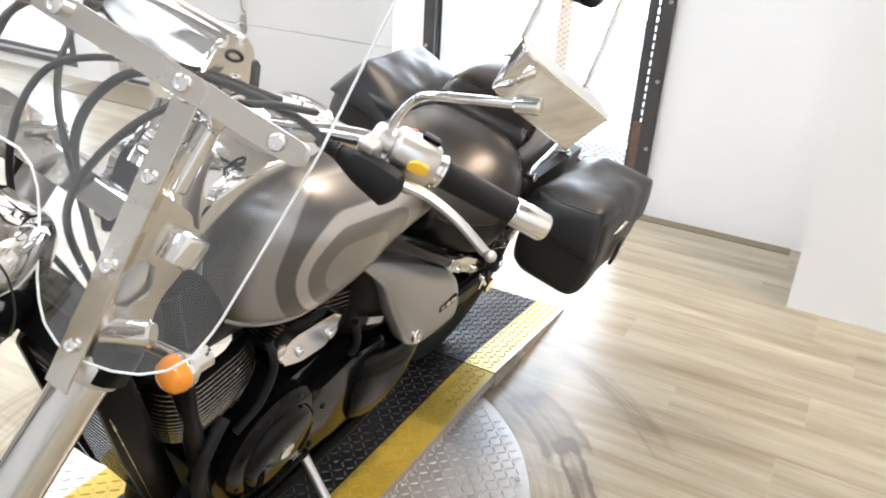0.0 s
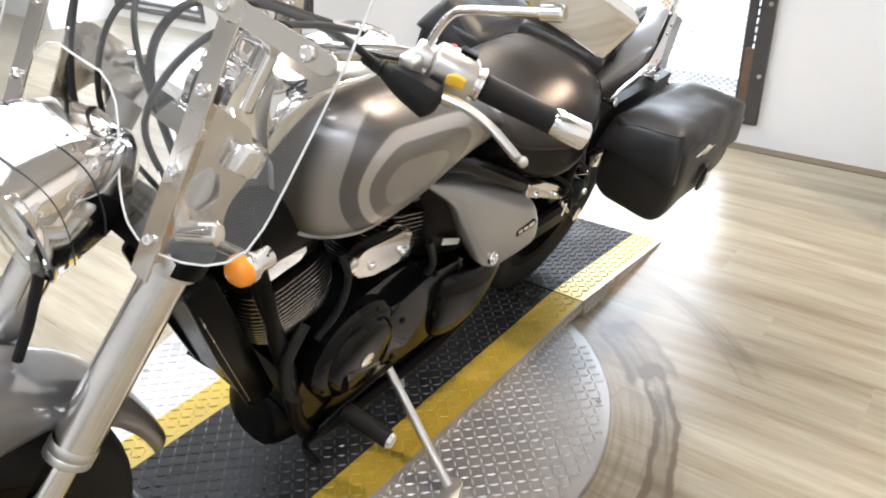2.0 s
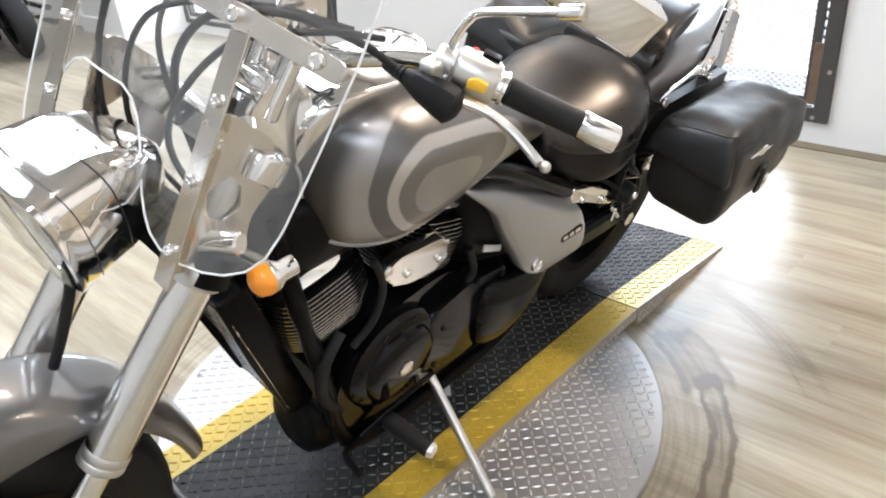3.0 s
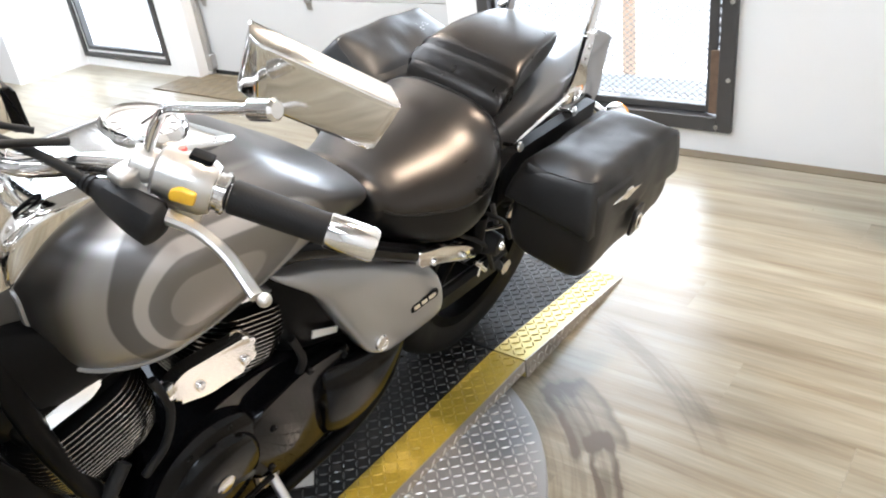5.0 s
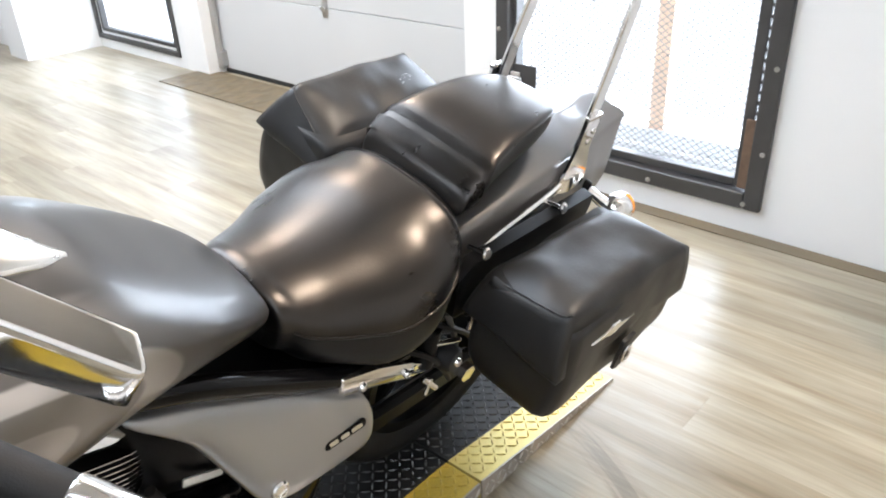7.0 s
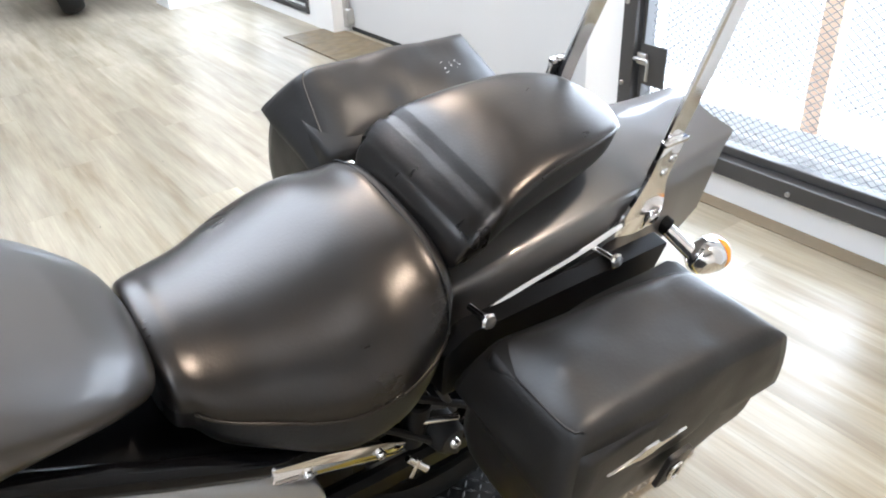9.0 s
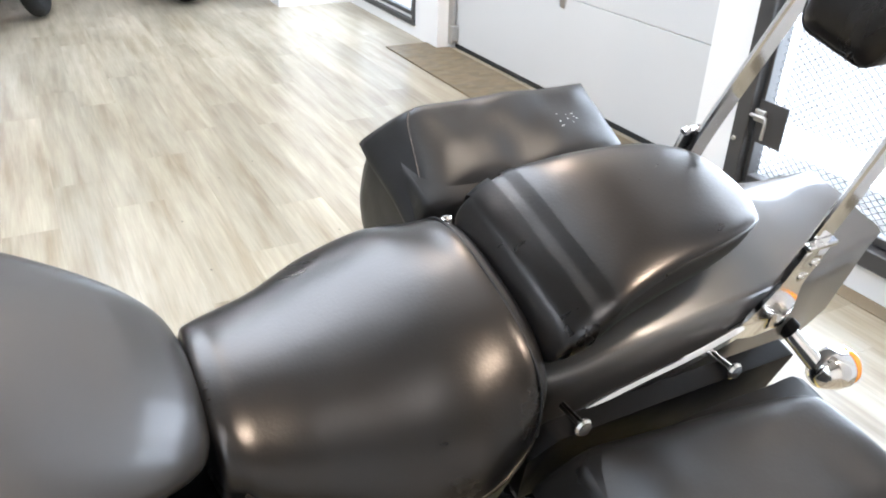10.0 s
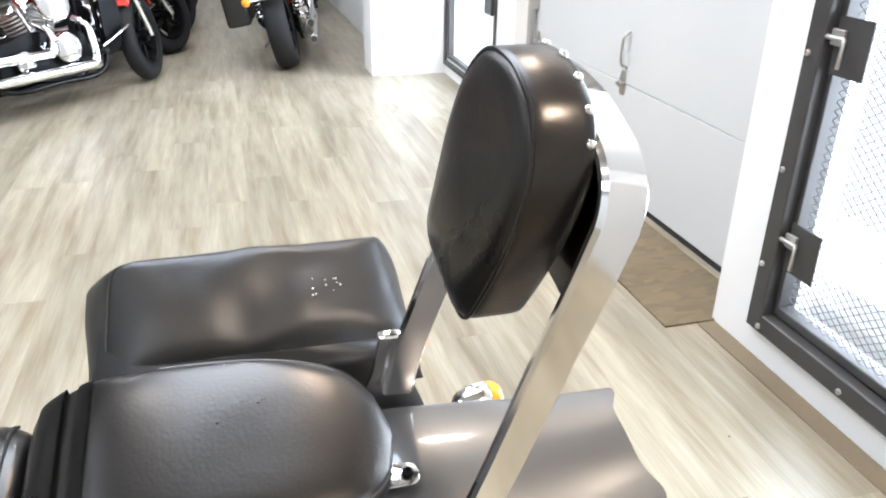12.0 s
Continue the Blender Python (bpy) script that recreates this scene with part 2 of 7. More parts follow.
def sweep(bm, pts, section, steps=8, up=(0, 0, 1), taper=None, cap=True, smooth=True):
    """Sweeps a closed outline of (side, up) pairs along a path."""
    path = spline(pts, steps) if smooth else [Vector(p) for p in pts]
    rings = []
    up = Vector(up)
    for i, p in enumerate(path):
        t = (path[min(i + 1, len(path) - 1)] - path[max(i - 1, 0)]).normalized()
        s = t.cross(up)
        if s.length < 1e-4:
            s = t.cross(Vector((1, 0, 0)))
        s.normalize()
        u = s.cross(t)
        up = u
        k = taper(i / (len(path) - 1)) if taper else 1.0
        rings.append([bm.verts.new(p + s * a * k + u * b * k) for a, b in section])
    n = len(section)
    for a, b in zip(rings, rings[1:]):
        for i in range(n):
            j = (i + 1) % n
            bm.faces.new((a[i], a[j], b[j], b[i]))
    if cap:
        bm.faces.new(rings[0])
        bm.faces.new(rings[-1][::-1])
    return bm


def circle(r, n=12, squash=1.0):
    return [(r * math.cos(2 * math.pi * i / n), r * squash * math.sin(2 * math.pi * i / n)) for i in range(n)]


def tube(bm, pts, r, steps=8, n=12, taper=None):
    return sweep(bm, pts, circle(r, n), steps, taper=taper)


def bar(w, h, c=0.002):
    """A flat bar's outline with eased corners."""
    w, h = w / 2, h / 2
    return [(-w + c, -h), (w - c, -h), (w, -h + c), (w, h - c), (w - c, h), (-w + c, h), (-w, h - c), (-w, -h + c)]


def glide(rows, steps):
    """Smooth rows of numbers between given rows."""
    v = [np.array(r, float) for r in rows]
    v = [2 * v[0] - v[1]] + v + [2 * v[-1] - v[-2]]
    out = []
    for i in range(1, len(v) - 2):
        a, b, c, d = v[i - 1], v[i], v[i + 1], v[i + 2]
        for k in range(steps):
            t = k / steps
            out.append(0.5 * (2 * b + (c - a) * t + (2 * a - 5 * b + 4 * c - d) * t * t + (3 * b - a - 3 * c + d) * t ** 3))
    out.append(v[-2])
    return out


def hull(bm, rows, steps=5, n=40, ends=0.5):
    """A rounded body along x. Rows: x, half width, bottom, top, height of the widest line (0 to 1), squareness above, squareness below, side shift."""
    rings = []
    for x, hw, zb, zt, w, pu, pl, ys in glide([tuple(r) + (0,) * (8 - len(r)) for r in rows], steps):
        hw = max(hw, 0.002)
        zm = zb + (zt - zb) * w
        ring = []
        for i in range(n):
            a = 2 * math.pi * i / n
            ca, sa = math.cos(a), math.sin(a)
            p = pu if sa >= 0 else pl
            y = hw * math.copysign(abs(ca) ** (2 / p), ca)
            z = zm + (zt - zm if sa >= 0 else zm - zb) * math.copysign(abs(sa) ** (2 / p), sa)
            ring.append(bm.verts.new((x, y + ys, z)))
        rings.append(ring)
    for a, b in zip(rings, rings[1:]):
        for i in range(n):
            j = (i + 1) % n
            bm.faces.new((a[i], a[j], b[j], b[i]))
    bm.faces.new(rings[0])
    bm.faces.new(rings[-1][::-1])
    return bm


def half_hull(rows, steps, n, upper):
    """The upper or lower shell of a hull, parted along its widest line."""
    bm = bmesh.new()
    hull(bm, rows, steps, n)
    faces = bm.faces[:]
    drop = [f for k, f in enumerate(faces[:-2]) if (k % n < n // 2) != upper] + (faces[-2:] if not upper else [])
    bmesh.ops.delete(bm, geom=drop, context="FACES")
    return bm


def slab(bm, outline, thick, m, bevel=0.0, seg=2):
    """A plate: an outline of (x, y) pairs, thickened along z, with eased edges, put at m."""
    lo = [bm.verts.new((x, y, 0)) for x, y in outline]
    hi = [bm.verts.new((x, y, thick)) for x, y in outline]
    n = len(outline)
    new_faces = [bm.faces.new(lo[::-1]), bm.faces.new(hi)]
    top_edges = list(new_faces[1].edges)
    for i in range(n):
        j = (i + 1) % n
        bm.faces.new((lo[i], lo[j], hi[j], hi[i]))
    verts = lo + hi
    if bevel:
        r = bmesh.ops.bevel(bm, geom=top_edges, offset=bevel, segments=seg, affect="EDGES", profile=0.5)
        verts = list({v for v in lo} | {v for f in r["faces"] for v in f.verts} | {v for v in hi if v.is_valid})
        stack = list(verts)
        seen = set(stack)
        while stack:
            for e in stack.pop().link_edges:
                for v in e.verts:
                    if v not in seen:
                        seen.add(v)
                        stack.append(v)
        verts = list(seen)
    bmesh.ops.transform(bm, matrix=m, verts=verts)
    return bm


def round_outline(pts, r, n=4):
    """Rounds the corners of a polygon of (x, y) pairs."""
    out = []
    k = len(pts)
    for i in range(k):
        p, a, b = (Vector((*pts[j % k], 0)) for j in (i, i - 1, i + 1))
        u, v = (a - p), (b - p)
        q = min(r, u.length * 0.45, v.length * 0.45)
        u, v = p + u.normalized() * q, p + v.normalized() * q
        for s in range(n + 1):
            t = s / n
            c = u * (1 - t) ** 2 + p * 2 * t * (1 - t) + v * t * t
            out.append((c.x, c.y))
    return out


def even(pts, n):
    """The closed outline again, in n equal steps."""
    seg = [(Vector(a), Vector(b)) for a, b in zip(pts, pts[1:] + pts[:1])]
    total = sum((b - a).length for a, b in seg)
    out, run, want = [], 0.0, 0.0
    for a, b in seg:
        ln = (b - a).length
        while ln > 1e-9 and want <= run + ln and len(out) < n:
            p = a + (b - a) * ((want - run) / ln)
            out.append((p.x, p.y))
            want = len(out) * total / n
        run += ln
    return out


def pierced(bm, outline, hole, thick, m, n=48):
    """A plate with one opening: outlines of (x, y) pairs, thickened along z, put at m."""
    out, inn = even(outline, n), even(hole, n)
    c = (sum(p[0] for p in inn) / n, sum(p[1] for p in inn) / n)
    turn = [sorted(ring, key=lambda p: math.atan2(p[1] - c[1], p[0] - c[0])) for ring in (out, inn)]
    rings = [[bm.verts.new(m @ Vector((x, y, z))) for x, y in ring] for ring, z in ((turn[0], 0), (turn[0], thick), (turn[1], thick), (turn[1], 0))]
    for a, b in zip(rings, rings[1:] + rings[:1]):
        for i in range(n):
            j = (i + 1) % n
            bm.faces.new((a[i], a[j], b[j], b[i]))
    return bm


# left-facing plates of the bike are drawn in (forward, up) and thickened to the left
def side_plane(y, flip=1):
    return Matrix(((1, 0, 0, 0), (0, 0, flip, y), (0, 1, 0, 0), (0, 0, 0, 1)))


def bolt(parent, p, direction, r=0.006, material=None, label=""):
    bm = bmesh.new()
    m, _ = frame_to(p, Vector(p) + Vector(direction))
    lathe(bm, [(r, -0.004), (r, r * 0.55), (r * 0.8, r * 0.8), (r * 0.5, r * 0.8), (r * 0.45, r * 0.4)], m, 12)
    return part("bolt", bm, material or CHROME, parent, label)


# ---- the motorcycle ----
LEAN_ANGLE = 16.5
DECK = 0.058
bike = thing("motorcycle", pose(0, 0.14, DECK, -LEAN_ANGLE, 0, 0), "grey cruiser motorcycle with black saddlebags leaning on its sidestand", "motorcycle")
FA, RA = Vector((1.075, 0, 0.318)), Vector((-0.575, 0, 0.318))


def wheel(parent, name, c, r, w, spokes):
    bm = bmesh.new()
    prof = []
    for i in range(17):
        a = math.pi * (i / 16)
        prof.append((r - 0.055 + 0.055 * math.sin(a) ** 0.7, -w / 2 * math.cos(a)))
    prof = [(r - 0.11, -w * 0.40), (r - 0.085, -w * 0.47)] + prof + [(r - 0.085, w * 0.47), (r - 0.11, w * 0.40)]
    lathe(bm, prof, Matrix.Translation(c) @ pose(0, 0, 0, 90, 0, 0), 56, cap=False)
    tyre = part(name, bm, TYRE, parent, "black tyre on a black cast wheel")
    bm = bmesh.new()
    lathe(bm, [(r - 0.125, -w * 0.42), (r - 0.10, -w * 0.44), (r - 0.105, -w * 0.2), (r - 0.12, 0), (r - 0.105, w * 0.2), (r - 0.10, w * 0.44), (r - 0.125, w * 0.42), (r - 0.135, 0.0), (r - 0.125, -w * 0.42)], Matrix.Translation(c) @ pose(0, 0, 0, 90, 0, 0), 48, cap=False)
    part("rim", bm, SATIN_BLACK, tyre)
    bm = bmesh.new()
    lathe(bm, [(0.03, -w * 0.55), (0.045, -w * 0.5), (0.045, w * 0.5), (0.03, w * 0.55)], Matrix.Translation(c) @ pose(0, 0, 0, 90, 0, 0), 24)
    part("hub", bm, SATIN_BLACK, tyre)
    for k in range(spokes):
        a = 2 * math.pi * k / spokes + 0.3
        d = Vector((math.cos(a), 0, math.sin(a)))
        bm = bmesh.new()
        sweep(bm, [c + d * 0.04, c + d * 0.1, c + d * (r - 0.12)], bar(0.022, 0.034, 0.006), 4, up=(0, 1, 0))
        part("spoke", bm, SATIN_BLACK, tyre)
    return tyre


fw = wheel(bike, "front_wheel", FA, 0.318, 0.13, 5)
wheel(bike, "rear_wheel", RA, 0.318, 0.16, 5)
bm = bmesh.new()
lathe(bm, [(0.08, -0.003), (0.145, -0.003), (0.145, 0.003), (0.08, 0.003), (0.08, -0.003)], Matrix.Translation(FA + Vector((0, -0.085, 0))) @ pose(0, 0, 0, 90, 0, 0), 40, cap=False)
part("brake_disc", bm, BRUSHED, fw, "steel brake disc")

# front fork: rake of 34 degrees, upper covers, chrome sliders and castings
FD = Vector((-0.563, 0, 0.826))
for s in (1, -1):
    base = FA + Vector((-0.012, 0.107 * s, 0))
    bm = bmesh.new()
    rod(bm, base + FD * 0.315, base + FD * 0.62, 0.0315, 0.030, 28, 0.003)
    leg = part("fork_leg", bm, POLISHED, bike, "satin aluminium fork leg")
    bm = bmesh.new()
    m, _ = frame_to(base + FD * 0.298, base + FD * 0.62)
    lathe(bm, [(0.030, 0), (0.0335, 0.003), (0.0335, 0.012), (0.0320, 0.014), (0.0335, 0.016), (0.0335, 0.026), (0.031, 0.030)], m, 28)
    part("dust_seal", bm, CAST, leg)
    bm = bmesh.new()
    m, _ = frame_to(base + FD * 0.595, base + FD)
    lathe(bm, [(0.036, 0), (0.037, 0.004), (0.037, 0.022), (0.033, 0.03)], m, 28)
    part("clamp_ring", bm, SATIN, leg)
    bm = bmesh.new()
    rod(bm, base + FD * 0.14, base + FD * 0.31, 0.0215, None, 24)
    part("slider", bm, CHROME, leg, "chrome fork tube")
    bm = bmesh.new()
    rod(bm, base - FD * 0.035, base + FD * 0.15, 0.03, 0.027, 24, 0.004)
    rod(bm, base + Vector((0, -0.03, 0)), base + Vector((0, 0.03, 0)), 0.032, None, 24, 0.004)
    part("fork_bottom", bm, CAST, leg)
    bm = bmesh.new()
    rod(bm, base + FD * 0.61 - Vector((0, 0.016 * s, 0)), base + FD * 0.765 - Vector((0, 0.016 * s, 0)), 0.022, None, 24)
    part("upper_tube", bm, SATIN, leg)
    bm = bmesh.new()
    rod(bm, base + FD * 0.762 - Vector((0, 0.016 * s, 0)), base + FD * 0.780 - Vector((0, 0.016 * s, 0)), 0.0235, 0.02, 24, 0.003)
    part("fork_cap", bm, CHROME, leg)
# triple clamps and steering head
up = FA + Vector((-0.012, 0, 0))
for k, h in ((0.60, 0.045), (0.755, 0.035)):
    c = up + FD * k
    bm = bmesh.new()
    ol = round_outline([(-0.145, -0.03), (0.145, -0.03), (0.145, 0.035), (0.05, 0.075), (-0.05, 0.075), (-0.145, 0.035)], 0.03)
    side = Vector((0, 1, 0))
    back = FD.cross(side).normalized()
    m = Matrix((( side.x, back.x, FD.x, c.x), (side.y, back.y, FD.y, c.y), (side.z, back.z, FD.z, c.z), (0, 0, 0, 1)))
    slab(bm, ol, h, m, 0.006)
    part("triple_clamp", bm, CHROME if k > 0.7 else SATIN_BLACK, bike, "chrome top fork clamp" if k > 0.7 else "black lower fork clamp")
bm = bmesh.new()
rod(bm, (0.585, 0, 0.78), (0.505, 0, 0.93), 0.042, None, 24)
part("steering_head", bm, GLOSS_BLACK, bike)


def fender_arc(c, r, w, a0, a1, n=36, k=17, skirt=0.09, flare=None, thick=0.004):
    """A mudguard round a wheel: an arched section swept over the angles a0 to a1."""
    bm = bmesh.new()
    outer, inner = [], []
    for i in range(n + 1):
        t = i / n
        a = radians(a0 + (a1 - a0) * t)
        sk = skirt * (math.sin(math.pi * min(1, max(0, t * 0.9 + 0.05))) ** 0.6) if flare is None else flare(t)
        ro, ri = [], []
        for j in range(k):
            u = -1 + 2 * j / (k - 1)
            y = w / 2 * math.copysign(abs(math.sin(u * math.pi / 2)) ** 0.75, u)
            d = sk * (abs(u) ** 2.6) + 0.012 * u * u
            for rr, ring in ((r - d, ro), (r - d - thick, ri)):
                ring.append(bm.verts.new((c.x + rr * math.cos(a), y * (1 if ring is ro else 0.96), c.z + rr * math.sin(a))))
        outer.append(ro)
        inner.append(ri)
    for i in range(n):
        for j in range(k - 1):
            bm.faces.new((outer[i][j], outer[i][j + 1], outer[i + 1][j + 1], outer[i + 1][j]))
            bm.faces.new((inner[i][j], inner[i + 1][j], inner[i + 1][j + 1], inner[i][j + 1]))
        for j in (0, k - 1):
            bm.faces.new((outer[i][j], outer[i + 1][j], inner[i + 1][j], inner[i][j]))
    for i in (0, n):
        for j in range(k - 1):
            bm.faces.new((outer[i][j], inner[i][j], inner[i][j + 1], outer[i][j + 1]))
    return bm


ff = part("front_fender", fender_arc(FA, 0.378, 0.170, 12, 165, n=48, flare=lambda t: 0.022 + 0.070 * min(1.0, t / 0.12) ** 0.7 * (1.0 if t < 0.50 else max(0.0, 1.0 - (t - 0.50) / 0.22) ** 0.8)), PAINT, bike, "grey pearl front mudguard", angle=60)
for s in (1, -1):
    bm = bmesh.new()
    slab(bm, round_outline([(0.955, 0.50), (1.02, 0.60), (1.13, 0.60), (1.10, 0.48), (1.08, 0.30), (1.04, 0.30), (1.0, 0.42)], 0.02), 0.004, side_plane(0.09 * s, s), 0.001)
    part("fender_strut", bm, PAINT, ff)
    bolt(ff, (0.99, 0.096 * s, 0.47), (0, s, 0), 0.007, SATIN_BLACK)

# headlight: a shield-shaped lens in a chrome shell
HC = Vector((0.815, 0, 0.912))


def shield(sc):
    return round_outline([(y * sc, z * sc) for y, z in ((-0.096, 0.085), (0, 0.094), (0.096, 0.085), (0.078, -0.01), (0.03, -0.105), (-0.03, -0.105), (-0.078, -0.01))], 0.055 * sc, 6)


bm = bmesh.new()
rows = []
for x, sc in ((-0.115, 0.25), (-0.105, 0.45), (-0.075, 0.72), (-0.03, 0.93), (0.03, 1.02), (0.050, 1.035), (0.053, 1.06), (0.060, 1.06), (0.062, 1.0)):
    rows.append([bm.verts.new(HC + Vector((x - (y * y) * 0.9, y, z))) for y, z in shield(sc)])
for a, b in zip(rows, rows[1:]):
    for i in range(len(a)):
        j = (i + 1) % len(a)
        bm.faces.new((a[i], a[j], b[j], b[i]))
bm.faces.new(rows[0])
bmesh.ops.transform(bm, matrix=Matrix.Translation(HC) @ pose(0, 0, 0, 0, 18, 0) @ Matrix.Translation(-HC), verts=bm.verts[:])
headlight = part("headlight", bm, CHROME, bike, "chrome shield-shaped headlight")
for nm, mt, x, sc in (("lens", GLASS, 0.066, 0.97), ("reflector", CHROME, 0.02, 0.9)):
    bm = bmesh.new()
    ol = shield(sc)
    mid = bm.verts.new(HC + Vector((x + (0.012 if nm == "lens" else -0.05), 0, 0)))
    ring = [bm.verts.new(HC + Vector((x - 0.9 * y * y, y, z))) for y, z in ol]
    half = [bm.verts.new(HC + Vector((x + (0.009 if nm == "lens" else -0.035) - 1.1 * y * y * 0.25, y * 0.5, z * 0.5))) for y, z in ol]
    for i in range(len(ol)):
        j = (i + 1) % len(ol)
        bm.faces.new((ring[i], ring[j], half[j], half[i]))
        bm.faces.new((half[i], half[j], mid))
    bmesh.ops.transform(bm, matrix=Matrix.Translation(HC) @ pose(0, 0, 0, 0, 18, 0) @ Matrix.Translation(-HC), verts=bm.verts[:])
    part(nm, bm, mt, headlight, "clear headlight glass" if nm == "lens" else "", angle=25 if nm == "reflector" else 60)
for x, sc in ((0.028, 1.024), (-0.022, 0.952)):
    bm = bmesh.new()
    ring = [HC + Vector((x - (y * y) * 0.9, y, z)) for y, z in shield(sc)]
    sweep(bm, ring + [ring[0]], circle(0.0006, 6), smooth=False)
    bmesh.ops.transform(bm, matrix=Matrix.Translation(HC) @ pose(0, 0, 0, 0, 18, 0) @ Matrix.Translation(-HC), verts=bm.verts[:])
    part("shell_seam", bm, STEEL, headlight)
for z in (0.07, 0.0, -0.07):
    bm = bmesh.new()
    bmesh.ops.create_uvsphere(bm, u_segments=10, v_segments=6, radius=0.004, matrix=Matrix.Translation(HC) @ pose(0, 0, 0, 0, 18, 0) @ Matrix.Translation((0.05, 0.088 - abs(z - 0.07) * 0.4, z)))
    part("rim_screw", bm, CHROME, headlight)


def mir(v, s):
    return Vector((v[0], v[1] * s, v[2]))


# windshield: a bowed clear sheet on aluminium straps
def ws_x(y, z):
    return 0.7935 - 0.43 * (z - 0.902) - 0.10 * y - 0.93 * y * y


def ws(y, z, off=0.0):
    return Vector((ws_x(y, z) + off, y, z))


def ws_edge(y):
    return float(np.interp(y, (0, 0.02, 0.035, 0.046, 0.058, 0.072, 0.084, 0.098, 0.118, 0.145, 0.175, 0.2, 0.22, 0.235, 0.243, 0.249, 0.253, 0.256), (1.045, 1.037, 1.022, 1.005, 0.980, 0.945, 0.924, 0.906, 0.892, 0.885, 0.885, 0.890, 0.901, 0.921, 0.955, 1.03, 1.09, 1.14)))


def ws_low(y):
    """Lower edge: the arch over the headlight lies a little off the middle, as the bars are turned."""
    if y > -0.08:
        return ws_edge(max(0.0, y, -0.08 - y))
    return max(ws_edge(-0.08 - y), ws_edge(-y)) if y > -0.19 else ws_edge(-y)


def ws_high(y):
    return 1.50 - 1.2 * y * y - 14 * y ** 4


WS_EDGE = 0.256
WS_Y = [WS_EDGE * (0.6 * (i / 80 - 1) + 0.4 * math.sin(math.pi * (i / 160 - 0.5))) for i in range(161)]
bm = bmesh.new()
grid = []
for y in WS_Y:
    lo, hi = ws_low(y), ws_high(y)
    grid.append([[bm.verts.new(ws(y, lo + (hi - lo) * j / 14, o)) for j in range(15)] for o in (0.002,)])
for a, b in zip(grid, grid[1:]):
    for j in range(14):
        bm.faces.new((a[0][j], b[0][j], b[0][j + 1], a[0][j + 1]))
windshield = part("windshield", bm, ACRYLIC, bike, "clear curved acrylic windshield", angle=180)
rim_pts = [ws(y, ws_low(y), 0.002) for y in WS_Y] + [ws(WS_EDGE, ws_low(WS_EDGE) + (ws_high(WS_EDGE) - ws_low(WS_EDGE)) * j / 12, 0.002) for j in range(1, 13)] + [ws(y, ws_high(y), 0.002) for y in WS_Y[::-1]] + [ws(-WS_EDGE, ws_low(WS_EDGE) + (ws_high(WS_EDGE) - ws_low(WS_EDGE)) * (12 - j) / 12, 0.002) for j in range(1, 12)]
rim_pts.append(rim_pts[0])
bm = bmesh.new()
sweep(bm, rim_pts, circle(0.0015, 6), smooth=False)
part("polished_edge", bm, ACRYLIC_EDGE, windshield, "bright polished sheet edge")
for s in (1, -1):
    bm = bmesh.new()
    sweep(bm, [ws(0.136 * s, z, 0.006) for z in (0.855, 0.93, 1.05, 1.172)], bar(0.031, 0.004, 0.001), 5, up=(1, 0, 0.4))
    strap = part("windshield_strap", bm, BRUSHED, windshield, "brushed aluminium upright strap")
    for z in (0.902, 0.985, 1.075, 1.154):
        bolt(strap, ws(0.136 * s, z, 0.009), (1, 0.2 * s, 0.4), 0.0075)
    bm = bmesh.new()
    ol = round_outline([(0.772, 0.850), (0.745, 0.925), (0.70, 1.045), (0.672, 1.045), (0.612, 0.990), (0.603, 0.925), (0.624, 0.905), (0.646, 0.885), (0.660, 0.838), (0.71, 0.832)], 0.012, 4)
    hole = round_outline([(0.676, 0.958), (0.709, 0.948), (0.711, 0.912), (0.690, 0.895), (0.661, 0.903), (0.659, 0.938)], 0.004, 3)
    pierced(bm, ol, hole, 0.004, side_plane(0.117 * s, s))
    mp_ = part("mounting_plate", bm, BRUSHED, windshield, "brushed metal mounting plate with a six-sided opening", angle=30)
    bm = bmesh.new()
    sweep(bm, [(0.625, 0.080 * s, 0.990), (0.640, 0.114 * s, 0.982)], circle(0.018, 18), 2, smooth=False, taper=lambda t: 1.0 - 0.35 * t)
    part("mount_cup", bm, CHROME, mp_, "chrome mounting cup")
    for x, z in ((0.618, 0.925), (0.642, 0.962), (0.690, 1.01)):
        bolt(mp_, (x, 0.121 * s, z), (0, s, 0), 0.008)
    bm = bmesh.new()
    rod(bm, (0.715, 0.11 * s, 0.87), (0.69, 0.16 * s, 0.885), 0.016, None, 16, 0.003)
    part("mount_clamp", bm, CHROME, windshield)
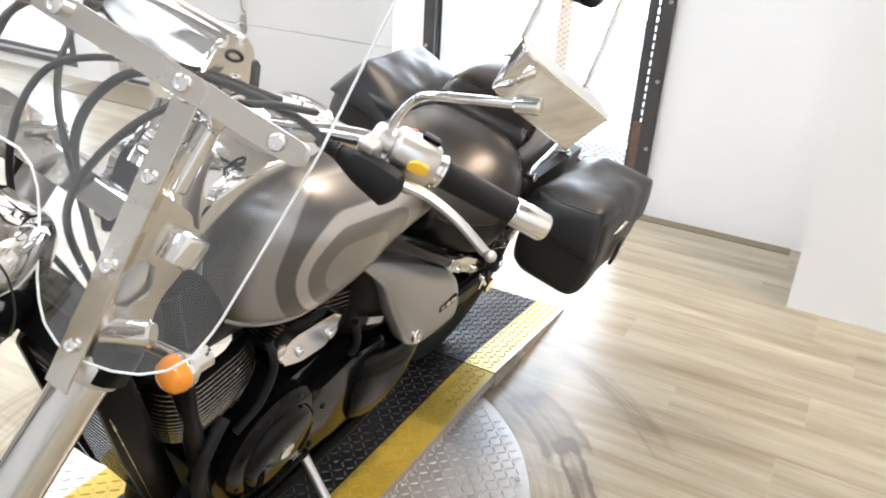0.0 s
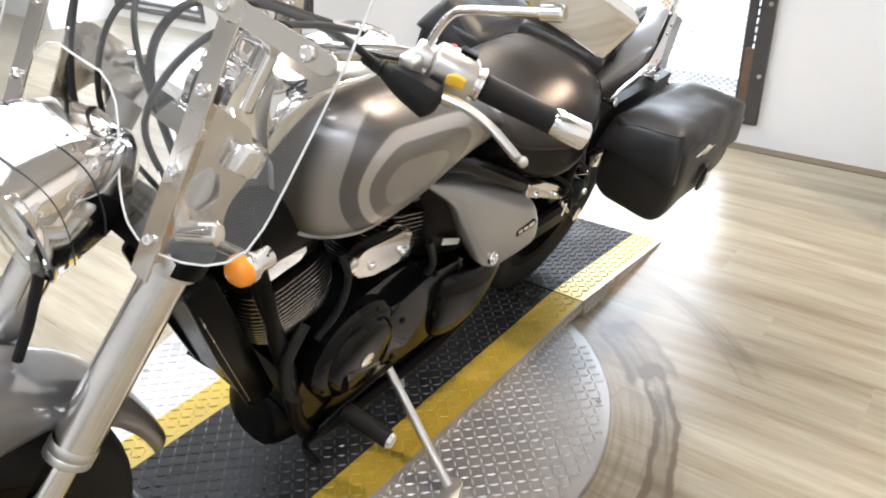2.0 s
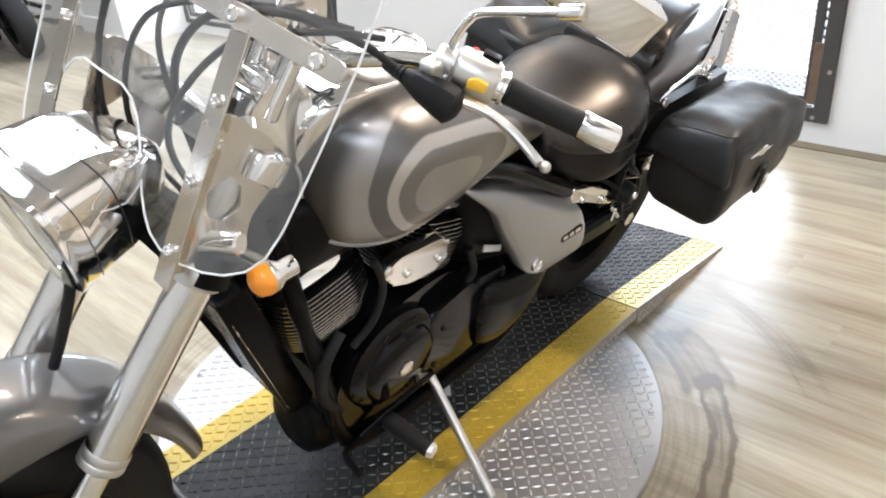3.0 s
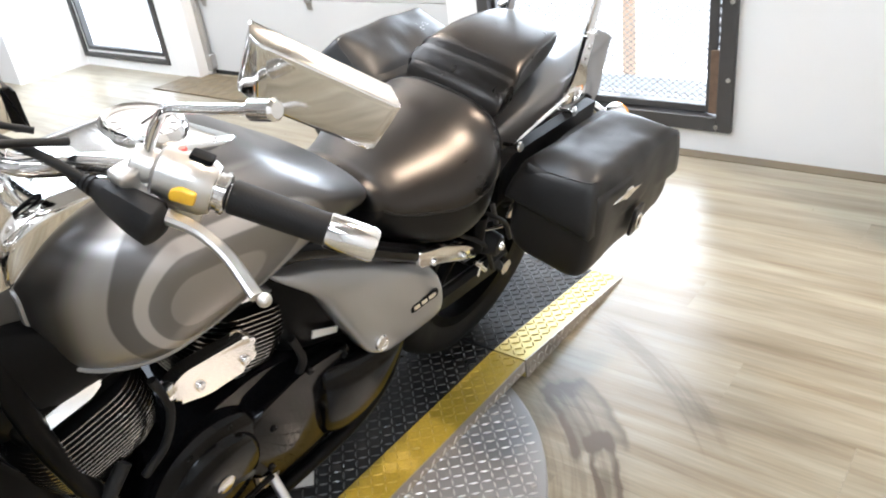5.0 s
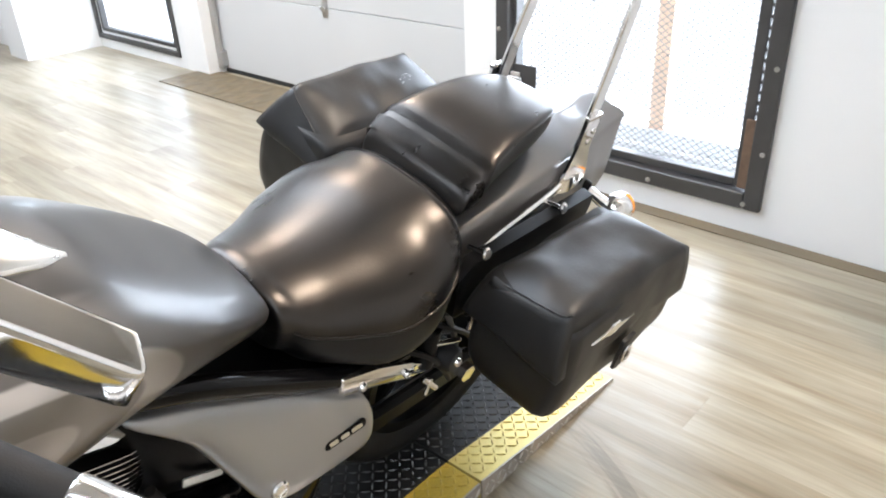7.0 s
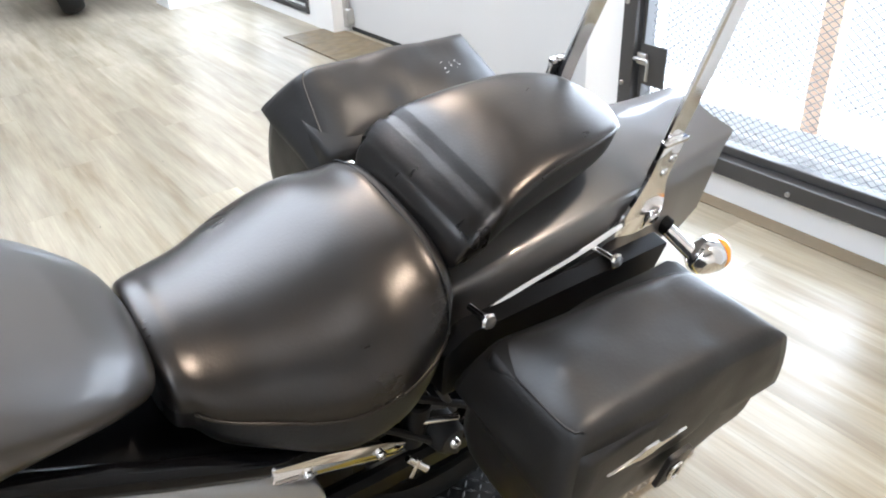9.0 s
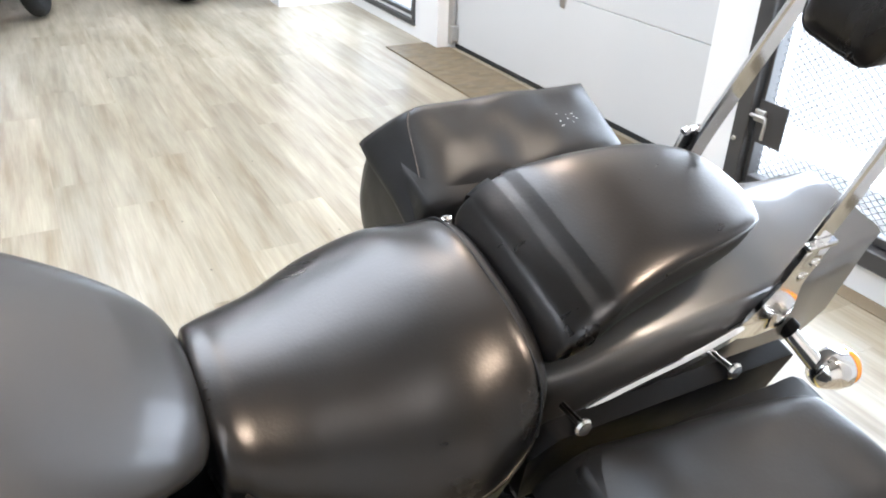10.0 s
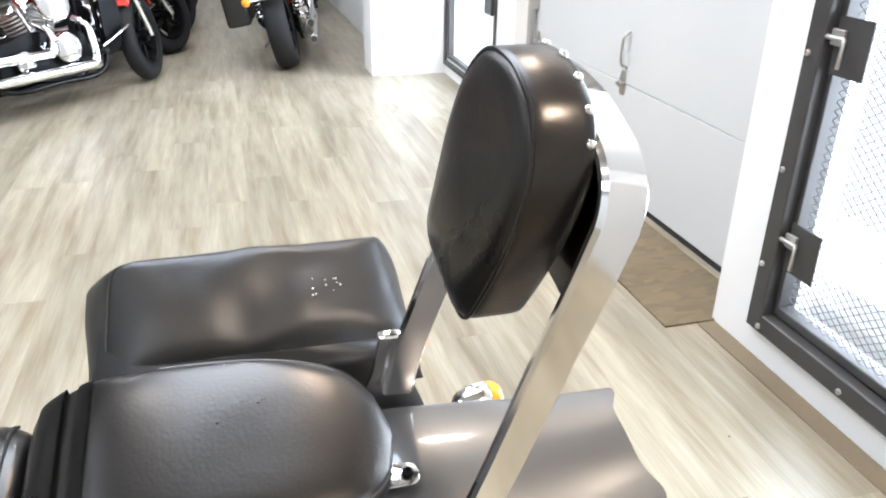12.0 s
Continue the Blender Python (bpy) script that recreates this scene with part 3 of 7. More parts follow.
# cross strap: two straight legs that fall from the middle to rounded ends
XS_MID, XS_END = Vector((0.716, 0, 1.201)), Vector((0.622, 0.256, 1.135))
for s in (1, -1):
    a, b = XS_MID, mir(XS_END, s)
    if s == -1:
        b += Vector((0.05, 0, 0))
    along = (b - a).normalized()
    across = (Vector((-0.4, 0, 0.92)) - along * along.dot(Vector((-0.4, 0, 0.92)))).normalized()
    out = along.cross(across) * s
    n_ = (b - a).length
    ol = [(0.0, -0.0125), (n_ - 0.0125, -0.0125)] + [(n_ - 0.0125 + 0.0125 * math.cos(radians(d)), 0.0125 * math.sin(radians(d))) for d in range(-75, 90, 15)] + [(n_ - 0.0125, 0.0125), (0.0, 0.0125)]
    m = Matrix.Translation(a) @ Matrix((along, across, along.cross(across))).transposed().to_4x4()
    bm = bmesh.new()
    slab(bm, ol, 0.004, m @ Matrix.Translation((0, 0, 0.0 if s == 1 else -0.004)), 0.0008)
    strap = part("cross_strap", bm, BRUSHED, windshield, "brushed aluminium cross strap with a rounded end", angle=30)
    for k in (0.02, 0.147, 0.247):
        bolt(strap, a + along * k + out * 0.005, out, 0.009)

# chrome instrument housing on the risers, with a slotted end cap
bm = bmesh.new()
hp = round_outline([(0.445, 1.060), (0.455, 1.124), (0.480, 1.150), (0.512, 1.146), (0.550, 1.090), (0.532, 1.056)], 0.010, 4)
slab(bm, hp, 0.172, Matrix.Translation((0, -0.135, 0)) @ side_plane(0), 0.010, 3)
housing = part("instrument_housing", bm, CHROME, bike, "chrome instrument housing on the handlebar risers")
for s in (1, -1):
    yy = 0.0375 if s == 1 else -0.1355
    bm = bmesh.new()
    ring = [Vector((0.490 + 0.014 * math.cos(a), yy, 1.122 + 0.006 * math.sin(a) + 0.35 * 0.014 * math.cos(a))) for a in [2 * math.pi * i / 18 for i in range(19)]]
    sweep(bm, ring, circle(0.0022, 6), smooth=False, up=(0, 1, 0))
    part("slot_rim", bm, SATIN_BLACK, housing)
    bolt(housing, (0.482, yy, 1.090), (0, s, 0), 0.008)
bm = bmesh.new()
slab(bm, round_outline([(0.432, 1.052), (0.442, 1.108), (0.458, 1.112), (0.452, 1.054)], 0.005, 3), 0.176, Matrix.Translation((0, -0.137, 0)) @ side_plane(0), 0.004, 2)
part("housing_back", bm, SATIN_BLACK, housing, "black rear face")
bm = bmesh.new()
rod(bm, (0.545, -0.026, 0.992), (0.545, 0.026, 0.992), 0.024, None, 32, 0.010)
part("riser_clamp", bm, CHROME, bike, "round chrome riser clamp")

# handlebar, risers and clamp
for s in (1, -1):
    bm = bmesh.new()
    rod(bm, (0.555, 0.032 * s, 0.955), (0.502, 0.032 * s, 1.045), 0.018, 0.017, 24, 0.003)
    part("riser", bm, CHROME, bike, "chrome handlebar riser")
GRIP_IN, GRIP_OUT = Vector((0.372, 0.276, 1.06)), Vector((0.285, 0.412, 1.018))
gd = (GRIP_OUT - GRIP_IN).normalized()


bm = bmesh.new()
hb = [GRIP_IN + gd * 0.05, GRIP_IN - gd * 0.05, (0.432, 0.165, 1.068), (0.478, 0.09, 1.050), (0.494, 0, 1.045)]
sweep(bm, [Vector(p) for p in hb] + [mir(p, -1) for p in hb[-2::-1]], circle(0.0127, 14), 8)
handlebar = part("handlebar", bm, CHROME, bike, "chrome handlebar")
bm = bmesh.new()
box(bm, (-0.03, -0.055, -0.022), (0.03, 0.055, 0.022), 0.008, pose(0.50, 0, 1.058, 0, 25, 0), 3)
part("bar_clamp", bm, CHROME, handlebar)
for s in (1, -1):
    gi, go = mir(GRIP_IN, s), mir(GRIP_OUT, s)
    g = (go - gi).normalized()
    bm = bmesh.new()
    rod(bm, gi + g * 0.012, gi + g * 0.118, 0.0185, 0.0178, 28, 0.002)
    grip = part("grip", bm, RUBBER, bike, "black rubber handlebar grip")
    bm = bmesh.new()
    m, _ = frame_to(gi + g * 0.116, go + g)
    lathe(bm, [(0.0185, 0), (0.0195, 0.002), (0.0195, 0.05), (0.017, 0.054), (0.012, 0.054), (0.011, 0.05)], m, 28)
    part("bar_end", bm, CHROME, grip, "chrome grip end")
    bm = bmesh.new()
    m, _ = frame_to(gi - g * 0.008, go)
    lathe(bm, [(0.02, 0), (0.023, 0.002), (0.023, 0.005), (0.0205, 0.006), (0.0205, 0.011), (0.023, 0.012), (0.023, 0.016), (0.019, 0.019)], m, 28)
    part("collar", bm, CHROME, grip)
    # switch housing
    bm = bmesh.new()
    m, _ = frame_to(gi - g * 0.064, go)
    lathe(bm, [(0.024, 0), (0.029, 0.004), (0.0305, 0.026), (0.0305, 0.034), (0.0300, 0.052), (0.0255, 0.060)], m, 32)
    swc = gi - g * 0.034
    box(bm, (-0.026, -0.019, -0.044), (0.018, 0.024, 0.012), 0.008, Matrix.Translation(swc) @ g.to_track_quat("Y", "Z").to_matrix().to_4x4(), 3)
    house = part("switch_housing", bm, SATIN, bike, "satin aluminium switch housing")
    if s == 1:
        side = g.cross(Vector((0, 0, 1))).normalized()
        front = side if side.x > 0 else -side
        upv = front.cross(g) if front.cross(g).z > 0 else g.cross(front)
        bm = bmesh.new()
        mm = Matrix.Translation(swc + front * 0.028 + g * 0.006 + upv * 0.004) @ Matrix((( *(-g),), ( *upv,), ( *front,))).transposed().to_4x4()
        slab(bm, round_outline([(-0.013, -0.006), (0.012, -0.008), (0.013, 0.003), (0.004, 0.009), (-0.013, 0.008)], 0.003, 3), 0.007, mm, 0.002)
        part("signal_switch", bm, SWITCH_YELLOW, house, "yellow turn signal switch")
        bm = bmesh.new()
        mm = Matrix.Translation(swc + upv * 0.0265 + g * 0.010 - front * 0.004) @ Matrix((( *(-g),), ( *front,), ( *upv,))).transposed().to_4x4()
        slab(bm, round_outline([(-0.012, -0.008), (0.012, -0.008), (0.012, 0.008), (-0.012, 0.008)], 0.003, 3), 0.009, mm, 0.002)
        part("beam_switch", bm, SATIN_BLACK, house, "black rocker switch")
        bm = bmesh.new()
        lathe(bm, [(0.005, 0.0), (0.005, 0.002), (0.004, 0.003)], Matrix.Translation(swc + upv * 0.027 - front * 0.010 - g * 0.012), 12)
        part("horn_button", bm, SWITCH_RED, house, "small red button")
    # lever with its perch
    pc = gi - g * 0.076
    bm = bmesh.new()
    rod(bm, pc - g * 0.013, pc + g * 0.013, 0.021, None, 24, 0.003)
    box(bm, (0.0, -0.013, -0.012), (0.036, 0.013, 0.012), 0.005, Matrix.Translation(pc) @ Matrix(((1, 0, 0), (0, 1, 0), (0, 0, 1))).to_4x4() @ pose(0, 0, 0, 0, 8, 0), 3)
    part("lever_perch", bm, SATIN, bike, "satin aluminium lever perch")
    tip = mir(Vector((0.431, 0.396, 1.029)), s)
    bm = bmesh.new()
    sweep(bm, [mir(Vector(p), s) for p in ((0.428, 0.222, 1.058), (0.431, 0.255, 1.053), (0.420, 0.300, 1.049), (0.420, 0.345, 1.041))] + [tip], bar(0.0145, 0.011, 0.003), 6, up=(0, 0, 1), taper=lambda t: 1.6 - 1.2 * min(t, 0.5) - 0.1 * t)
    lv = part("clutch_lever" if s == 1 else "brake_lever", bm, SATIN, bike, "satin aluminium hand lever")
    bm = bmesh.new()
    bmesh.ops.create_uvsphere(bm, u_segments=20, v_segments=12, radius=0.0075, matrix=Matrix.Translation(tip + Vector((-0.004, 0.005 * s, -0.003))))
    part("lever_ball", bm, SATIN, lv)
    # rubber boot over the pivot
    bm = bmesh.new()
    ends = [mir(Vector(p), s) for p in ((0.434, 0.268, 1.041), (0.438, 0.258, 1.045), (0.444, 0.240, 1.051), (0.448, 0.218, 1.055), (0.451, 0.200, 1.058), (0.454, 0.184, 1.060))]
    sweep(bm, ends, [(0.020, -0.022), (0.022, -0.012), (0.019, 0.008), (0.012, 0.020), (0.0, 0.024), (-0.012, 0.020), (-0.019, 0.008), (-0.020, -0.012), (-0.012, -0.024), (0.010, -0.026)], 7, taper=lambda t: (1.0 + 0.08 * math.sin(math.pi * t) - 0.62 * t ** 1.6) * math.sqrt(min(1.0, 0.12 + 4.5 * t)))
    for k in range(5):
        c0 = ends[-1] + (ends[-1] - ends[-2]).normalized() * (0.0065 * k - 0.002)
        rod(bm, c0, c0 + (ends[-1] - ends[-2]).normalized() * 0.0062, 0.0115 - 0.0008 * k, 0.0095 - 0.0008 * k, 14)
    part("lever_boot", bm, RUBBER, bike, "black rubber lever boot")

# mirrors
for s in (1, -1):
    sb, el, ball = (mir(v, s) for v in ((0.412, 0.214, 1.075), (0.401, 0.230, 1.148), (0.384, 0.366, 1.196)))
    bm = bmesh.new()
    tube(bm, [sb, sb + (el - sb) * 0.55, el + Vector((0, 0.004 * s, -0.008)), el + Vector((0, 0.022 * s, 0.008)), el + (ball - el) * 0.5, ball], 0.0058, 6, 14)
    rod(bm, sb - Vector((0, 0, 0.02)), sb + (el - sb) * 0.3, 0.011, 0.0085, 20, 0.002)
    mirror = part("mirror", bm, CHROME, bike, "chrome pointed mirror on a bent stem")
    bm = bmesh.new()
    rod(bm, ball - (ball - el).normalized() * 0.02, ball + (ball - el).normalized() * 0.012, 0.0105, None, 20, 0.003)
    part("mirror_joint", bm, CHROME, mirror)
    # the outer panel's corners, clockwise; the shell deepens towards the rider, where the glass sits
    f = [mir(v, s) for v in ((0.368, 0.340, 1.241), (0.282, 0.431, 1.187), (0.277, 0.397, 1.124), (0.362, 0.326, 1.176))]
    nrm = (f[1] - f[0]).cross(f[2] - f[0]).normalized()
    if nrm.x < 0:
        nrm = -nrm
    cen = sum(f, Vector()) / 4
    inw = (f[0] - f[1]).normalized()
    deep = [f[0] - nrm * 0.025 + inw * 0.014, f[1] - nrm * 0.023 + inw * 0.012, f[2] - nrm * 0.010 + inw * 0.012, f[3] - nrm * 0.012 + inw * 0.022]
    bm = bmesh.new()
    a = [bm.verts.new(p) for p in f]
    b = [bm.verts.new(p - nrm * 0.006 + inw * k) for p, k in zip(f, (0.010, 0.0, 0.0, 0.018))]
    c = [bm.verts.new(p) for p in deep]
    inn = [bm.verts.new(cen + (p - cen) * 0.90 + nrm * 0.001) for p in f]
    apex = bm.verts.new(cen + (f[0] - cen) * 0.30 + (f[3] - cen) * 0.15 + nrm * 0.007)
    for u, v in ((c, b), (b, a), (a, inn)):
        for i in range(4):
            j = (i + 1) % 4
            bm.faces.new((u[i], u[j], v[j], v[i]))
    for i in range(4):
        bm.faces.new((inn[i], inn[(i + 1) % 4], apex))
    bm.faces.new(c)
    edges = [e for e in bm.edges if apex not in e.verts]
    bmesh.ops.bevel(bm, geom=edges, offset=0.003, segments=3, affect="EDGES", profile=0.6)
    part("mirror_shell", bm, CHROME, mirror, "polished chrome mirror shell", angle=35)
    bm = bmesh.new()
    dc = sum(deep, Vector()) / 4
    bm.faces.new([bm.verts.new(dc + (p - dc) * 0.92 - nrm * 0.0012) for p in deep])
    bmesh.ops.solidify(bm, geom=bm.faces[:], thickness=0.0008)
    part("mirror_glass", bm, MIRROR, mirror, "mirror glass", smooth=False)

# cables from the bars to the steering head
for pts, r in (
    ([(0.455, 0.180, 1.062), (0.477, 0.138, 1.084), (0.505, 0.09, 1.098), (0.555, 0.045, 1.112), (0.62, 0.0, 1.10), (0.655, -0.02, 1.02), (0.62, -0.02, 0.86)], 0.0055),
    ([(0.455, 0.09, 1.083), (0.55, 0.02, 1.11), (0.66, -0.06, 1.09), (0.70, -0.06, 0.95), (0.62, -0.03, 0.78)], 0.004),
    ([(0.445, 0.135, 1.086), (0.54, 0.13, 1.115), (0.64, 0.075, 1.10), (0.70, 0.03, 0.98), (0.63, 0.01, 0.80)], 0.0045),
    ([(0.42, -0.22, 1.075), (0.53, -0.20, 1.10), (0.65, -0.15, 1.10), (0.71, -0.11, 0.96), (0.66, -0.06, 0.76)], 0.0045),
    ([(0.43, -0.20, 1.06), (0.55, -0.17, 1.13), (0.68, -0.11, 1.11), (0.72, -0.08, 0.93), (0.64, -0.05, 0.75)], 0.0035),
    ([(0.44, -0.24, 1.06), (0.56, -0.15, 1.08), (0.66, -0.04, 1.05), (0.64, 0.02, 0.86)], 0.004),
):
    bm = bmesh.new()
    tube(bm, pts, r, 8, 10)
    part("cable", bm, RUBBER, bike, "black control cable")

# brake hose from the headlight bracket down to the mudguard
bm = bmesh.new()
tube(bm, [(0.800, 0.0, 0.86), (0.838, 0.0, 0.822), (0.842, 0.0, 0.786), (0.853, 0.0, 0.750), (0.866, 0.0, 0.712), (0.885, -0.004, 0.660)], 0.0075, 6, 12)
part("brake_hose", bm, RUBBER, bike, "black brake hose")

# front turn signals
for s in (1, -1):
    c = Vector((0.672, 0.186 * s, 0.836))
    bm = bmesh.new()
    lathe(bm, [(0.010, 0), (0.015, 0.003), (0.0165, 0.026), (0.0225, 0.036), (0.0225, 0.042), (0.021, 0.044)], Matrix.Translation(c - Vector((0.044, 0, 0.0))) @ pose(0, 0, 0, 0, 90, 0), 28)
    sig = part("front_turn_signal", bm, CHROME, bike, "chrome turn signal with amber lens")
    bm = bmesh.new()
    lathe(bm, [(0.0225, 0), (0.023, 0.006), (0.0195, 0.017), (0.011, 0.023), (0.002, 0.025)], Matrix.Translation(c) @ pose(0, 0, 0, 0, 90, 0), 28)
    part("lens", bm, ORANGE, sig, "amber lens")
    bm = bmesh.new()
    rod(bm, c + Vector((-0.02, 0, 0)), (0.66, 0.112 * s, 0.825), 0.009, 0.009, 16)
    part("stalk", bm, CHROME, sig)


# ---- tank, console, seats ----
def tank_paint():
    """Grey pearl with paler curved stripes drawn on the sides; top and rear darkened in the colour against glare."""
    m = mat("tank_pearl_paint", (0.125, 0.120, 0.117), 0.33, 0.7, 0.05, 5, 0.0, 900, rvary=0.02, coat=0.15, coat_rough=0.06)
    n, l = m.node_tree.nodes, m.node_tree.links
    b = n["Principled BSDF"]
    base = b.inputs["Base Color"].links[0].from_socket
    tc = n.new("ShaderNodeTexCoord")
    sep = n.new("ShaderNodeSeparateXYZ")
    l.new(tc.outputs["Object"], sep.inputs[0])

    def op(kind, a, b):
        k = n.new("ShaderNodeMath")
        k.operation = kind
        for slot, v in ((0, a), (1, b)):
            if isinstance(v, (int, float)):
                k.inputs[slot].default_value = v
            else:
                l.new(v, k.inputs[slot])
        return k.outputs[0]

    dx = op("SUBTRACT", sep.outputs["X"], 0.345)
    dz = op("MULTIPLY", op("SUBTRACT", sep.outputs["Z"], 0.83), 0.85)
    dx = op("ADD", op("MAXIMUM", dx, 0.0), op("MULTIPLY", op("MINIMUM", dx, 0.0), 0.30))
    r = op("SQRT", op("ADD", op("MULTIPLY", dx, dx), op("MULTIPLY", dz, dz)), 0.0)
    ramp = n.new("ShaderNodeValToRGB")
    els = ramp.color_ramp.elements
    stops = [(0.0, 0.60), (0.175, 0.60), (0.185, 0.38), (0.295, 0.38), (0.305, 0.95), (0.37, 0.95), (0.38, 0.28), (0.485, 0.26), (0.495, 0.68), (0.8, 0.68)]
    els[0].position, els[0].color = stops[0][0], (stops[0][1],) * 3 + (1,)
    els[1].position, els[1].color = stops[1][0], (stops[1][1],) * 3 + (1,)
    for p, v in stops[2:]:
        e = els.new(p)
        e.color = (v, v, v, 1)
    l.new(op("MULTIPLY", r, 5.0), ramp.inputs[0])
    flank = n.new("ShaderNodeMapRange")
    flank.interpolation_type = "SMOOTHSTEP"
    flank.inputs["From Min"].default_value, flank.inputs["From Max"].default_value = 0.085, 0.120
    l.new(op("ABSOLUTE", sep.outputs["Y"], 0.0), flank.inputs["Value"])
    fore = n.new("ShaderNodeMapRange")
    fore.interpolation_type = "SMOOTHSTEP"
    fore.inputs["From Min"].default_value, fore.inputs["From Max"].default_value = 0.02, 0.22
    l.new(sep.outputs["X"], fore.inputs["Value"])
    # away from the front flanks the colour is darkened to hold back reflected glare
    fade = n.new("ShaderNodeMix")
    fade.data_type = "RGBA"
    fade.inputs["A"].default_value = (0.13, 0.13, 0.13, 1)
    l.new(op("MULTIPLY", flank.outputs[0], fore.outputs[0]), fade.inputs["Factor"])
    l.new(ramp.outputs[0], fade.inputs["B"])
    mx = n.new("ShaderNodeVectorMath")
    mx.operation = "MULTIPLY"
    l.new(base, mx.inputs[0])
    l.new(fade.outputs["Result"], mx.inputs[1])
    sc = n.new("ShaderNodeVectorMath")
    sc.operation = "SCALE"
    sc.inputs["Scale"].default_value = 4.5
    l.new(mx.outputs[0], sc.inputs[0])
    l.new(sc.outputs[0], b.inputs["Base Color"])
    b.inputs["Coat IOR"].default_value = 1.6
    return m


TANK_PAINT = tank_paint()
TANK_ROWS = [
    (0.505, 0.012, 0.805, 0.850, 0.50, 2.3, 2.6),
    (0.503, 0.048, 0.785, 0.866, 0.50, 2.6, 2.8),
    (0.496, 0.068, 0.750, 0.884, 0.52, 2.5, 3.0),
    (0.479, 0.094, 0.718, 0.908, 0.55, 2.4, 3.2),
    (0.452, 0.124, 0.702, 0.930, 0.58, 2.35, 3.4),
    (0.414, 0.154, 0.700, 0.947, 0.60, 2.3, 3.6),
    (0.365, 0.177, 0.707, 0.957, 0.61, 2.3, 3.7),
    (0.273, 0.181, 0.717, 0.957, 0.63, 2.2, 3.5),
    (0.158, 0.165, 0.727, 0.934, 0.66, 2.2, 3.2),
    (0.072, 0.157, 0.742, 0.880, 0.68, 2.25, 2.8),
    (0.008, 0.143, 0.742, 0.836, 0.68, 2.35, 2.5),
    (-0.043, 0.122, 0.728, 0.803, 0.68, 2.25, 2.3),
    (-0.077, 0.095, 0.715, 0.777, 0.66, 2.15, 2.2),
    (-0.092, 0.060, 0.712, 0.757, 0.60, 2.05, 2.1),
    (-0.097, 0.020, 0.720, 0.742, 0.55, 2.05, 2.1),
]
bm = bmesh.new()
hull(bm, TANK_ROWS, 6, 56)
tank = part("fuel_tank", bm, TANK_PAINT, bike, "grey pearl fuel tank with pale curved stripes", angle=180)


def hull_point(row, a, off=0.0):
    """A point on a hull section at the angle a, counted from its left side."""
    x, hw, zb, zt, w, pu, pl = row[:7]
    hw, zb, zt = hw + off, zb - off, zt + off
    zm = zb + (zt - zb) * w
    ca, sa = math.cos(a), math.sin(a)
    p = pu if sa >= 0 else pl
    return Vector((x, hw * math.copysign(abs(ca) ** (2 / p), ca), zm + (zt - zm if sa >= 0 else zm - zb) * math.copysign(abs(sa) ** (2 / p), sa)))


# rolled seam round the front and along the lower edge
for s in (1, -1):
    bm = bmesh.new()
    rows = glide(TANK_ROWS, 3)
    path = [(rows[3], 55), (rows[3], 25), (rows[3], -5), (rows[4], -28), (rows[6], -40), (rows[8], -46)] + [(r, -48) for r in rows[10:33:2]]
    tube(bm, [mir(hull_point(r, radians(d), 0.001), s) for r, d in path], 0.0045, 4, 8)
    part("tank_seam", bm, COVER, tank, "pale rolled seam")
# wide chrome console with the round dial and the filler
bm = bmesh.new()
hull(bm, [(0.514, 0.028, 0.83, 0.905, 0.6, 2.8, 2.2), (0.508, 0.043, 0.83, 0.925, 0.7, 3.0, 2.2), (0.494, 0.056, 0.84, 0.944, 0.8, 3.2, 2.2), (0.460, 0.067, 0.86, 0.966, 0.85, 3.4, 2.4), (0.40, 0.074, 0.87, 0.974, 0.88, 3.4, 2.6), (0.34, 0.076, 0.88, 0.974, 0.88, 3.2, 2.6), (0.27, 0.068, 0.88, 0.973, 0.88, 3.0, 2.6, -0.006), (0.21, 0.050, 0.87, 0.957, 0.88, 2.8, 2.4, 0.004), (0.175, 0.026, 0.87, 0.944, 0.85, 2.5, 2.2, 0.022), (0.152, 0.006, 0.87, 0.933, 0.8, 2.2, 2.2, 0.032)], 6, 44)
console = part("console", bm, CONSOLE, bike, "chrome tank-top console")
dm = Matrix.Translation((0.262, -0.018, 0.968)) @ pose(0, 0, 0, 0, -7, 0)
bm = bmesh.new()
lathe(bm, [(0.058, -0.02), (0.058, 0.006), (0.053, 0.012), (0.048, 0.010), (0.047, 0.004)], dm, 40)
dial = part("speedometer", bm, CHROME, console, "chrome-ringed round speedometer")
bm = bmesh.new()
lathe(bm, [(0.046, 0.004), (0.046, 0.0052), (0.001, 0.0052)], dm, 36)
part("dial_face", bm, DIAL, dial, "white dial face")
for k in range(9):
    a = radians(-30 + k * 30)
    bm = bmesh.new()
    box(bm, (0.034, -0.0012, 0.0052), (0.042, 0.0012, 0.0058), 0, dm @ pose(0, 0, 0, 0, 0, math.degrees(a)))
    part("dial_mark", bm, SATIN_BLACK, dial, smooth=False)
bm = bmesh.new()
box(bm, (-0.006, -0.0014, 0.006), (0.036, 0.0014, 0.007), 0, dm @ pose(0, 0, 0, 0, 0, 205))
part("dial_needle", bm, SATIN_BLACK, dial, smooth=False)
bm = bmesh.new()
lathe(bm, [(0.022, -0.01), (0.022, 0.004), (0.018, 0.008), (0.006, 0.009)], Matrix.Translation((0.375, 0.0, 0.966)) @ pose(0, 0, 0, 0, 3, 0), 28)
part("filler_cap", bm, CHROME, console, "chrome filler cap")
